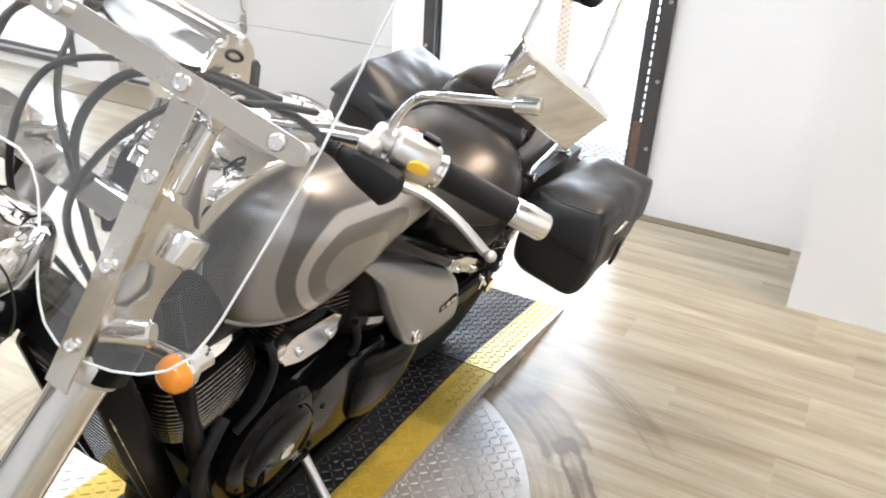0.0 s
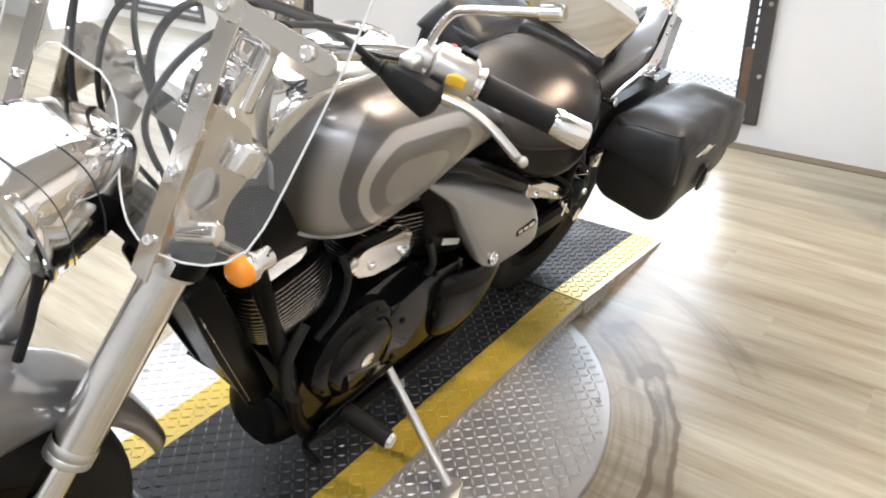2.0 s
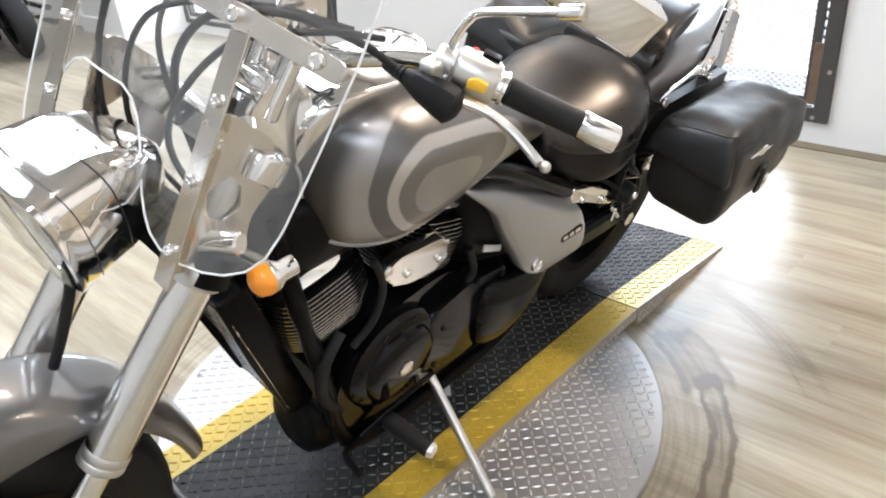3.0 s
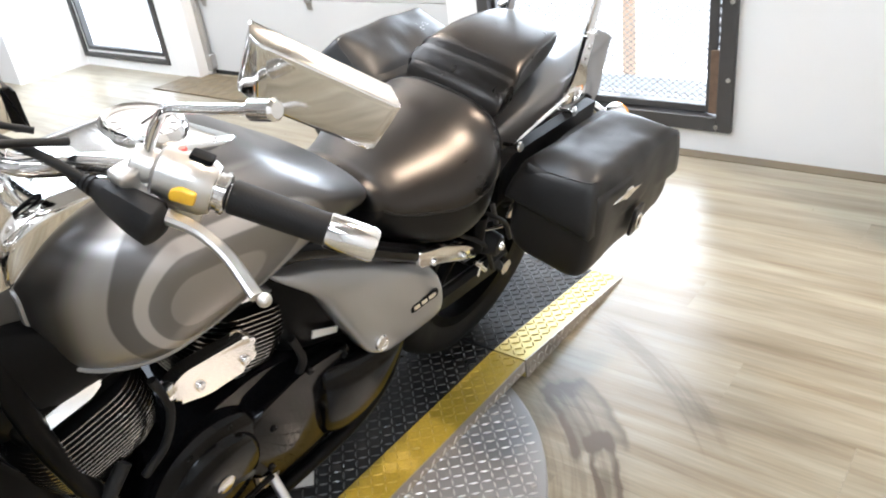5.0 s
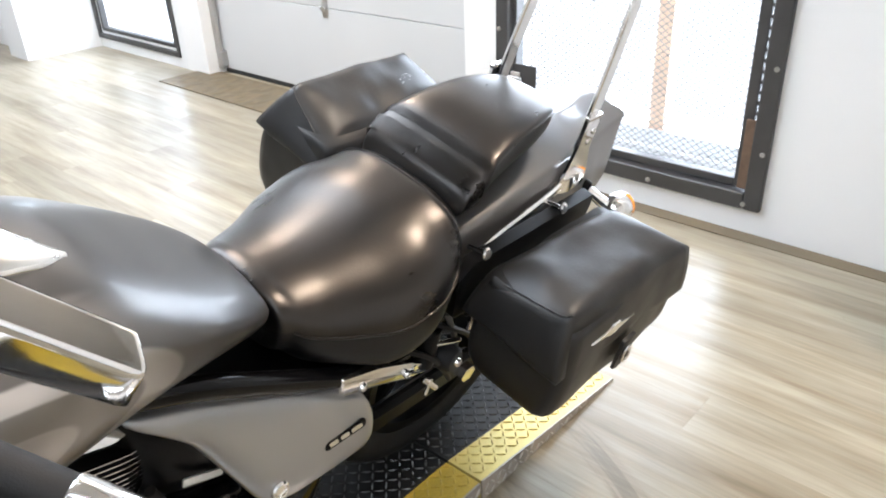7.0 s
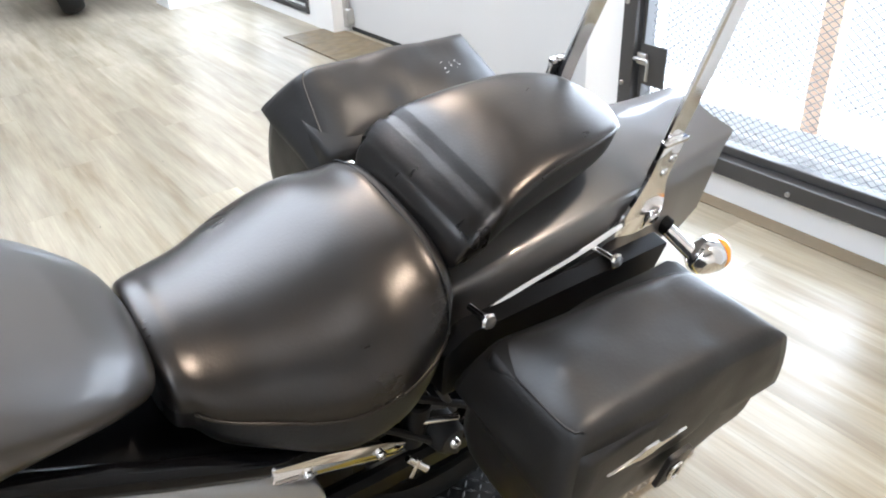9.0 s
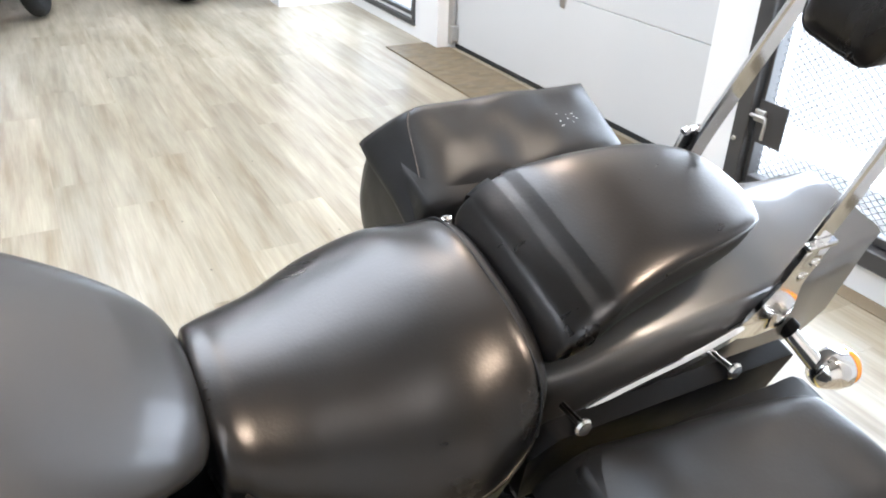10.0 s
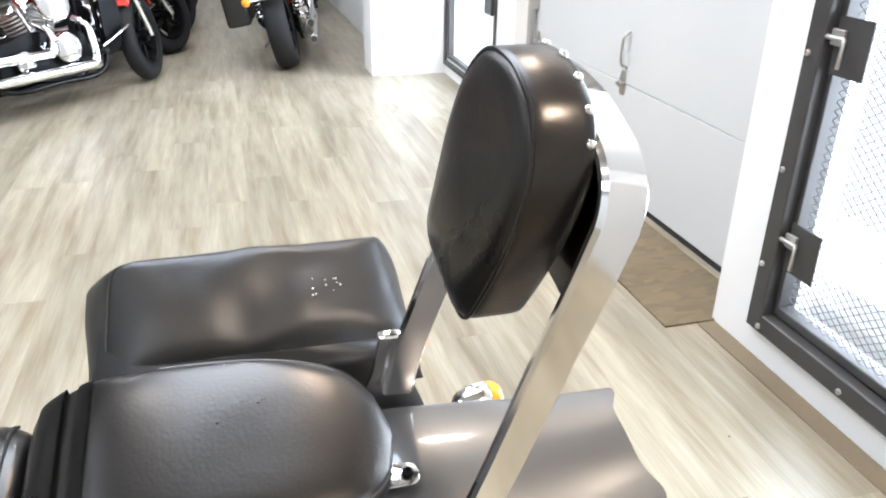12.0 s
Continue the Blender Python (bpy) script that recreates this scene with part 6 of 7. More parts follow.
bm = bmesh.new()
box(bm, (0.0, -0.30, 0.40), (0.2, -0.12, 0.505), 0.02, None, 3)
tagged(part("yellow_pouch", bm, PLATE_YELLOW, None), "small yellow pouch on the white shelf", "pouch").matrix_world = pose(-2.1, -5.52, 0.0)

# ceiling lamps
for x, y, w, p, tint in LAMPS:
    lamp = thing("ceiling_lamp", pose(x, y, CEIL), "round white hanging lamp with warm light", "lamp", "round ceiling lamps")
    bm = bmesh.new()
    lathe(bm, [(w * 0.56, 0.0), (w * 0.63, -0.05), (w * 0.62, -0.09), (w * 0.53, -0.09), (w * 0.52, -0.04)], None, 28, cap=False)
    part("housing", bm, TRIM, lamp)
    bm = bmesh.new()
    rod(bm, (0, 0, -0.01), (0, 0, H - CEIL), 0.012, None, 8)
    part("rod", bm, TRIM, lamp)
    area("lamp_light", pose(x, y, CEIL - 0.085), w, w, p, tint, "DISK")
# unseen panels, added to brighten the motorcycle and the floor from above
for x, y, w, h, p in FILL_PANELS:
    lamp = thing("fill_panel", pose(x, y, CEIL), "added hanging panel for fill light, out of view", "lamp", "ceiling panel lamps")
    bm = bmesh.new()
    box(bm, (-w / 2 - 0.02, -h / 2 - 0.02, -0.06), (w / 2 + 0.02, h / 2 + 0.02, -0.002), 0.01)
    part("body", bm, TRIM, lamp)
    for k in (-0.4 * h, 0.4 * h):
        bm = bmesh.new()
        rod(bm, (0, k, -0.01), (0, k, H - CEIL), 0.006, None, 8)
        part("hanger", bm, STEEL, lamp)
    area("fill_panel_light", pose(x, y, CEIL - 0.065), w, h, p, COOL)

# ---- cage door ----
door = tagged(new("door_1"), "dark steel cage door with expanded metal mesh, bright outside", "door", "", "structure")
door.matrix_world = pose(WX, 0, 0)
FW = 0.062
for lo, hi in (((-0.10, DY0, DZ0), (0.022, DY0 + FW, DZ1)), ((-0.018, DY1 - FW, DZ0), (0.022, DY1, DZ1)), ((-0.10, DY0 + FW, DZ0), (0.022, DY1 - FW, DZ0 + FW)), ((-0.10, DY0 + FW, DZ1 - FW), (0.022, DY1 - FW, DZ1))):
    bm = bmesh.new()
    box(bm, lo, hi, 0.004)
    part("frame_bar", bm, STEEL, door, smooth=False)
IY0, IY1, IZ0, IZ1 = DY0 + FW + 0.006, DY1 - FW - 0.017, DZ0 + FW + 0.006, DZ1 - FW - 0.006
for lo, hi in (((-0.06, IY0, IZ0), (-0.012, IY0 + 0.016, IZ1)), ((-0.032, IY1 - 0.04, IZ0), (-0.012, IY1, IZ1)), ((-0.06, IY0 + 0.016, IZ0), (-0.012, IY1 - 0.04, IZ0 + 0.03)), ((-0.06, IY0 + 0.016, IZ1 - 0.04), (-0.012, IY1 - 0.04, IZ1))):
    bm = bmesh.new()
    box(bm, lo, hi, 0.003)
    part("leaf_bar", bm, STEEL, door, smooth=False)
for z in (0.32, 0.62, 0.95, 1.3, 1.65, 2.0):
    for y in (DY0 + 0.02, DY1 - 0.02):
        bolt(door, (0.022, y, z), (1, 0, 0), 0.009, ZINC)
for y in (-0.75, -0.4, -0.05, 0.33):
    bolt(door, (0.022, y, DZ0 + 0.022), (1, 0, 0), 0.009, ZINC)
# latch plates with their slide bolts
for z in (0.40, 0.98):
    bm = bmesh.new()
    box(bm, (-0.012, IY0 + 0.005, z - 0.075), (-0.006, IY0 + 0.125, z + 0.075), 0.001)
    lp = part("latch_plate", bm, STEEL, door, "dark perforated latch plate", smooth=False)
    bm = bmesh.new()
    rod(bm, (0.012, IY0 - 0.05, z + 0.02), (0.012, IY0 + 0.06, z + 0.02), 0.007, None, 12)
    tube(bm, [(0.012, IY0 + 0.055, z + 0.02), (0.02, IY0 + 0.065, z + 0.01), (0.022, IY0 + 0.065, z - 0.05)], 0.006, 5, 10)
    part("slide_bolt", bm, ZINC, lp, "zinc slide bolt")
    bm = bmesh.new()
    box(bm, (-0.006, IY0 + 0.0, z + 0.0), (0.006, IY0 + 0.045, z + 0.042), 0.002)
    part("bolt_guide", bm, ZINC, lp, smooth=False)
# small lugs across the slot beside the leaf let daylight through in dashes
for k in range(52):
    z = IZ0 + 0.02 + k * 0.0365
    bm = bmesh.new()
    box(bm, (-0.024, IY1 + 0.0005, z), (-0.013, DY1 - FW - 0.0005, z + 0.012))
    part("slot_lug", bm, STEEL, door, smooth=False)
RUST = mat("rusty_steel", (0.16, 0.105, 0.07), 0.7, 0.2, 0.5, 25, 0.3, 120)
bm = bmesh.new()
box(bm, (-0.011, IY1 - 0.022, IZ0 + 0.002), (0.003, DY1 - FW - 0.001, IZ0 + 0.26), 0.002)
part("worn_strip", bm, RUST, door, "rust-brown worn strip", smooth=False)
MESH_STEEL = mat("grey_mesh_steel", (0.16, 0.16, 0.16), 0.5, 0.5, 0.2, 30)
# expanded metal: wavy strands that meet at their crests
verts, faces = [], []
pitch, rise = 0.034, 0.0125
nx = int((IY1 - IY0 - 0.06) / (pitch / 4))
nz = int((IZ1 - IZ0 - 0.06) / rise)
for j in range(nz):
    z0 = IZ0 + 0.035 + j * rise
    sgn = 1 if j % 2 else -1
    start = len(verts)
    for i in range(nx + 1):
        y = IY0 + 0.03 + i * pitch / 4
        ph = (0, 0.5, 1, 0.5)[i % 4]
        z = z0 + sgn * (ph - 0.5) * rise * 0.86
        for dx, dz in ((0.0, -0.0017), (0.003, 0.0), (0.0, 0.0017)):
            verts.append((-0.036 + dx, y, z + dz))
    for i in range(nx):
        a = start + i * 3
        for k in range(3):
            k2 = (k + 1) % 3
            faces.append((a + k, a + k2, a + 3 + k2, a + 3 + k))
me = bpy.data.meshes.new("expanded_mesh")
me.from_pydata(verts, [], faces)
me.materials.append(MESH_STEEL)
mesh_ob = tagged(new("expanded_mesh", me), "", "", "", "stuff")
mesh_ob.parent = door

# ---- outside ----
SKYWHITE = glow("bright_overcast", (1.0, 1.0, 1.0), 3.3)
bm = bmesh.new()
box(bm, (-9.05, -14, -1), (-9.0, 10, 7))
tagged(part("backdrop", bm, SKYWHITE, None, smooth=False), "bright white distance outside", "backdrop", "", "structure")
CONC = mat("pale_concrete", (0.55, 0.54, 0.52), 0.7, 0, 0.08, 2, 0.15, 60, space="Generated")
bm = bmesh.new()
box(bm, (-9.0, -14, -0.22), (FX - T - 0.002, 10, -0.04))
tagged(part("ground_outside", bm, CONC, None, smooth=False), "pale concrete yard outside", "ground", "", "structure")
# glazed outer door frame just outside the cage: pale rails and a tan middle stile
TAN = mat("tan_painted_wood", (0.88, 0.64, 0.46), 0.5, 0, 0.1, 12)
PALE = mat("pale_grey_metal", (0.88, 0.88, 0.87), 0.45, 0.2, 0.06, 10)
outer = tagged(new("door_4"), "pale glazed outer door with a tan stile", "door", "", "structure")
outer.matrix_world = pose(-2.52, 0, 0)
for nm, mt, lo, hi in (("bottom_rail", PALE, (-0.03, -1.15, 0.135), (0.03, 0.72, 0.205)), ("middle_stile", TAN, (-0.03, -0.235, 0.205), (0.03, -0.165, 2.4)), ("stile", PALE, (-0.03, 0.62, 0.205), (0.03, 0.72, 2.4))):
    bm = bmesh.new()
    box(bm, lo, hi, 0.004)
    part(nm, bm, mt, outer, smooth=False)
bm = bmesh.new()
box(bm, (-0.05, -1.15, -0.03), (0.06, 0.72, 0.134), 0.004)
part("threshold", bm, TRIM, outer, smooth=False)

# ---- garage door ----
garage = tagged(new("door_2"), "white sectional garage door, closed", "garage door", "", "structure")
garage.matrix_world = pose(GX, 0, 0)
SEC = 0.527
for k in range(4):
    z0 = k * SEC if k else 0.03
    z1 = (k + 1) * SEC
    bm = bmesh.new()
    box(bm, (-0.04, GY0 + 0.01, z0 + 0.0012), (0.0, GY1 - 0.006, min(z1, GH) - 0.0012), 0.003, None, 2)
    part("section", bm, DOOR_WHITE, garage, smooth=False)
bm = bmesh.new()
box(bm, (-0.05, GY0 + 0.012, 0.034), (-0.041, GY1 - 0.008, GH - 0.004))
part("back_panel", bm, DOOR_WHITE, garage, smooth=False)
bm = bmesh.new()
box(bm, (-0.035, GY0 + 0.01, 0.0), (-0.004, GY1 - 0.006, 0.031), 0.008, None, 2)
part("bottom_seal", bm, SEAL, garage, "black rubber bottom seal", smooth=False)
for y in (GY0 + 0.09, -2.21, GY1 - 0.09):
    for k in range(1, 4):
        z = k * SEC
        bm = bmesh.new()
        slab(bm, round_outline([(-0.022, -0.055), (0.022, -0.055), (0.028, 0.0), (0.022, 0.055), (-0.022, 0.055), (-0.028, 0.0)], 0.01), 0.003, Matrix.Translation((0.0005, y, z)) @ Matrix(((0, 0, 1, 0), (1, 0, 0, 0), (0, 1, 0, 0), (0, 0, 0, 1))), 0.001)
        hg = part("hinge", bm, ZINC, garage, "zinc door hinge")
        bm = bmesh.new()
        rod(bm, (0.008, y - 0.028, z), (0.008, y + 0.028, z), 0.007, None, 12)
        rod(bm, (0.012, y, z - 0.01), (0.035, y, z + 0.012), 0.012, 0.01, 12)
        part("hinge_pin", bm, ZINC, hg)
bm = bmesh.new()
tube(bm, [(0.0, -2.19, 0.60), (0.03, -2.19, 0.62), (0.035, -2.19, 0.68), (0.03, -2.19, 0.74), (0.0, -2.19, 0.76)], 0.007, 5, 10)
part("lift_handle", bm, ZINC, garage, "bent steel lift handle")
for y, s in ((GY0 + 0.02, 1), (GY1 - 0.02, -1)):
    bm = bmesh.new()
    sweep(bm, [(0.03, y, 0.03), (0.03, y, 1.0), (0.03, y, GH)], bar(0.05, 0.028, 0.006), 2, up=(1, 0, 0))
    tr = part("track", bm, ZINC, garage, "galvanised door track", smooth=False)
    for z in (0.1, 0.75, 1.4):
        bm = bmesh.new()
        box(bm, (0.0, y - 0.045 * (1 if s < 0 else 0.2), z - 0.05), (0.05, y + 0.045 * (1 if s > 0 else 0.2), z + 0.05), 0.006)
        part("track_bracket", bm, ZINC, tr, smooth=False)
# brown threshold board on the floor before the garage door
OSB = mat("strand_board", (0.155, 0.118, 0.066), 0.5, 0, 0.3, 14, 0.06, 120, fine=0.2, rvary=0.1)
_n, _l = OSB.node_tree.nodes, OSB.node_tree.links
_base = _n["Principled BSDF"].inputs["Base Color"].links[0].from_socket
_co, _mp, _vo = _n.new("ShaderNodeTexCoord"), _n.new("ShaderNodeMapping"), _n.new("ShaderNodeTexVoronoi")
_mp.inputs["Scale"].default_value, _mp.inputs["Rotation"].default_value = (16, 38, 1), (0, 0, 0.5)
_l.new(_co.outputs["Object"], _mp.inputs["Vector"])
_l.new(_mp.outputs[0], _vo.inputs["Vector"])
_vo.inputs["Scale"].default_value = 1.0
_bw, _mr, _sc = _n.new("ShaderNodeRGBToBW"), _n.new("ShaderNodeMapRange"), _n.new("ShaderNodeVectorMath")
_l.new(_vo.outputs["Color"], _bw.inputs[0])
_mr.inputs["To Min"].default_value, _mr.inputs["To Max"].default_value = 0.75, 1.25
_l.new(_bw.outputs[0], _mr.inputs["Value"])
_sc.operation = "SCALE"
_l.new(_base, _sc.inputs[0])
_l.new(_mr.outputs[0], _sc.inputs["Scale"])
_l.new(_sc.outputs[0], _n["Principled BSDF"].inputs["Base Color"])
bm = bmesh.new()
box(bm, (-2.375, -3.48, 0.0), (-2.0, -0.985, 0.007), 0.001)
tagged(part("threshold_board", bm, OSB, None, smooth=False), "brown strand board strip on the floor", "threshold", "", "structure")

# brown strip on the floor along the foot of the wall with the cage door
bm = bmesh.new()
box(bm, (WX + 0.001, -0.98, 0.0), (WX + 0.070, 1.05, 0.004), 0.001)
STRIP = mat("dark_brown_strip", (0.175, 0.138, 0.085), 0.5, 0, 0.25, 5, 0.08, 120, fine=0.25, rvary=0.1)
tagged(part("floor_strip", bm, STRIP, None, smooth=False), "brown strip along the foot of the white wall", "trim", "", "structure")

# ---- glass door ----
gdoor = tagged(new("door_3"), "glass door in a narrow dark frame, bright outside", "door", "", "structure")
gdoor.matrix_world = pose(FX, 0, 0)
for y0, y1, z0, z1, w, x0, x1, mt in ((PY0, PY1, PZ0, PZ1, 0.035, -0.06, 0.012, STEEL), (PY0 + 0.055, PY1 - 0.055, PZ0 + 0.055, PZ1 - 0.05, 0.028, -0.05, -0.005, STEEL)):
    for lo, hi in (((x0, y0, z0), (x1, y0 + w, z1)), ((x0, y1 - w, z0), (x1, y1, z1)), ((x0, y0 + w, z0), (x1, y1 - w, z0 + w)), ((x0, y0 + w, z1 - w), (x1, y1 - w, z1))):
        bm = bmesh.new()
        box(bm, lo, hi, 0.002)
        part("frame_bar", bm, mt, gdoor, smooth=False)
bm = bmesh.new()
bm.faces.new([bm.verts.new((-0.027, y, z)) for y, z in ((PY0 + 0.083, PZ0 + 0.083), (PY1 - 0.083, PZ0 + 0.083), (PY1 - 0.083, PZ1 - 0.078), (PY0 + 0.083, PZ1 - 0.078))])
gp = part("pane", bm, GLASS, gdoor, smooth=False)
gp.visible_shadow = False
for lo, hi in (((-0.045, PY0 + 0.036, PZ0 + 0.036), (-0.01, PY0 + 0.054, PZ1 - 0.036)), ((-0.045, PY1 - 0.054, PZ0 + 0.036), (-0.01, PY1 - 0.036, PZ1 - 0.036)), ((-0.045, PY0 + 0.054, PZ0 + 0.036), (-0.01, PY1 - 0.054, PZ0 + 0.054))):
    bm = bmesh.new()
    box(bm, lo, hi)
    part("white_bead", bm, TRIM, gdoor, smooth=False)
bm = bmesh.new()
box(bm, (-0.004, PY1 - 0.17, 0.60), (0.03, PY1 - 0.04, 0.86), 0.006)
part("lock_box", bm, STEEL, gdoor, "dark grey lock box")

# ---- turntable and ramp ----
TC = Vector((0.08, 0.125, 0))
PL0, PL1 = -0.165, 0.42       # deck edges
DX0, DX1 = -0.55, 1.62


def lozenges(verts, faces, spots, place):
    """Raised tread lugs: low pointed bars at (u, v, angle), put on a surface by place()."""
    for u, v, a in spots:
        ca, sa = math.cos(a), math.sin(a)
        b = len(verts)
        for du, dv, h in ((-0.0118, 0, 0), (0, -0.0031, 0), (0.0118, 0, 0), (0, 0.0031, 0), (-0.0065, 0, 0.0029), (0.0065, 0, 0.0029)):
            verts.append(place(u + du * ca - dv * sa, v + du * sa + dv * ca, h))
        faces += [(b, b + 1, b + 4), (b + 1, b + 2, b + 5), (b + 1, b + 5, b + 4), (b + 2, b + 3, b + 5), (b + 3, b, b + 4), (b + 3, b + 4, b + 5)]


def tread(name, parent, material, u0, u1, v0, v1, place, keep=None, p=0.0215, label=""):
    verts, faces, spots = [], [], []
    for i in range(int((u1 - u0) / p) + 1):
        for j in range(int((v1 - v0) / p) + 1):
            u, v = u0 + (i + 0.5) * p, v0 + (j + 0.5) * p
            if u > u1 - 0.009 or v > v1 - 0.009 or (keep and not keep(u, v)):
                continue
            spots.append((u, v, radians(45) if (i + j) % 2 else radians(-45)))
    lozenges(verts, faces, spots, place)
    me = bpy.data.meshes.new(name)
    me.from_pydata(verts, [], faces)
    me.materials.append(material)
    me.shade_smooth()
    me.set_sharp_from_angle(angle=radians(20))
    ob = tagged(new(name, me), label, "", "", "stuff")
    ob.parent = parent
    return ob


disc = thing("turntable", pose(TC.x, TC.y, 0), "round aluminium tread plate turntable on the floor", "turntable")
RT = 0.635
bm = bmesh.new()
lathe(bm, [(RT - 0.004, 0.0), (RT, 0.003), (RT, 0.022), (RT - 0.003, 0.025), (0.01, 0.025)], None, 96)
part("disc", bm, PLATE_ALU, disc)
tread("tread_pattern", disc, LUG_ALU, -RT, RT, -RT, RT, lambda u, v, h: (u, v, 0.0252 + h), lambda u, v: math.hypot(u, v) < RT - 0.02 and not (PL0 - TC.y - 0.002 < v < PL1 - TC.y + 0.002))
for k in range(10):
    a = 2 * math.pi * k / 10 + 0.2
    p_ = (math.cos(a) * (RT - 0.03), math.sin(a) * (RT - 0.03), 0.025)
    if abs(p_[1]) > 0.31:
        bolt(disc, p_, (0, 0, 1), 0.007, ZINC)

deck = thing("motorcycle_deck", pose(0, 0, 0), "black tread plate deck with yellow edge stripes", "platform")
STRIPE = 0.098
for nm, mt, y0, y1 in (("deck_plate", PLATE_BLACK, PL0 + STRIPE, PL1 - STRIPE), ("edge_stripe", PLATE_YELLOW, PL1 - STRIPE, PL1), ("edge_stripe", PLATE_YELLOW, PL0, PL0 + STRIPE)):
    bm = bmesh.new()
    box(bm, (DX0, y0, 0.0255), (DX1, y1, DECK - 0.0005))
    part(nm, bm, mt, deck, "black tread plate" if nm == "deck_plate" else "yellow painted tread plate", smooth=False)
    tread("tread_pattern", deck, LUG_BLACK if mt == PLATE_BLACK else mt, DX0, DX1, y0, y1, lambda u, v, h: (u, v, DECK - 0.0005 + h))
ramp = thing("ramp", pose(0, 0, 0), "sloping tread plate ramp with yellow edges", "ramp")
RX0 = -1.12


def ramp_z(x):
    return 0.006 + (DECK - 0.006) * (x - RX0) / (DX0 - 0.006 - RX0)


for nm, mt, y0, y1 in (("ramp_plate", PLATE_BLACK, PL0 + STRIPE, PL1 - STRIPE), ("edge_stripe", GLARE_WORN_YELLOW, PL1 - STRIPE, PL1), ("edge_stripe", GLARE_WORN_YELLOW, PL0, PL0 + STRIPE)):
    bm = bmesh.new()
    a = [bm.verts.new((x, y, z)) for x, y, z in ((RX0, y0, 0.001), (RX0, y1, 0.001), (DX0 - 0.006, y1, 0.001), (DX0 - 0.006, y0, 0.001), (RX0, y0, 0.006), (RX0, y1, 0.006), (DX0 - 0.006, y1, DECK), (DX0 - 0.006, y0, DECK))]
    for f in ((0, 1, 2, 3), (4, 5, 6, 7), (0, 1, 5, 4), (1, 2, 6, 5), (2, 3, 7, 6), (3, 0, 4, 7)):
        bm.faces.new([a[i] for i in f])
    part(nm, bm, mt, ramp, "black tread plate" if nm == "ramp_plate" else "yellow painted tread plate", smooth=False)
    tread("tread_pattern", ramp, LUG_BLACK if mt == PLATE_BLACK else mt, RX0, DX0 - 0.008, y0, y1, lambda u, v, h: (u, v, ramp_z(u) + h))
# tread plate skirt along the ramp's side
RAWPLATE = mat("worn_steel_tread_plate", (0.32, 0.285, 0.24), 0.45, 0.35, 0.3, 10, 0.12, 160, rvary=0.1)
bm = bmesh.new()
sk = [(RX0, 0.0), (DX0 - 0.006, 0.0), (DX0 - 0.006, DECK), (RX0, 0.006)]
slab(bm, sk, 0.004, Matrix.Translation((0, PL1, 0)) @ side_plane(0))
part("side_skirt", bm, RAWPLATE, ramp, "worn steel tread plate skirt", smooth=False)
RAWLUG = mat("worn_bright_lugs", (0.50, 0.46, 0.40), 0.4, 0.5, 0.3, 20, 0.1, 160)
tread("tread_pattern", ramp, RAWLUG, RX0, DX0, 0.0, DECK, lambda u, v, h: (u, PL1 + 0.004 + h, v), lambda u, v: v < ramp_z(u) - 0.008)
bm = bmesh.new()
box(bm, (DX0, PL1, 0.026), (DX1, PL1 + 0.004, DECK - 0.001))
part("side_skirt", bm, RAWPLATE, deck, "worn steel side skirt", smooth=False)
tread("tread_pattern", deck, RAWLUG, DX0, DX1, 0.026, DECK, lambda u, v, h: (u, PL1 + 0.004 + h, v))
# loose square of bare plate under the sidestand
patch = thing("steel_plate", pose(0.055, 0.135, DECK + 0.0014, 0, 0, 45), "loose square of bare steel plate on the deck", "plate")
bm = bmesh.new()
box(bm, (-0.082, -0.082, 0), (0.082, 0.082, 0.003), 0.001)
part("sheet", bm, SATIN, patch, smooth=False)
# chock rod beside the front tyre
rodt = thing("tie_rod", pose(0.66, 0.0, DECK), "thin dark steel rod lying on the deck", "rod")
bm = bmesh.new()
rod(bm, (0.002, -0.10, 0.009), (0.022, 0.16, 0.009), 0.0075, None, 12, 0.001)
part("bar", bm, STEEL, rodt)

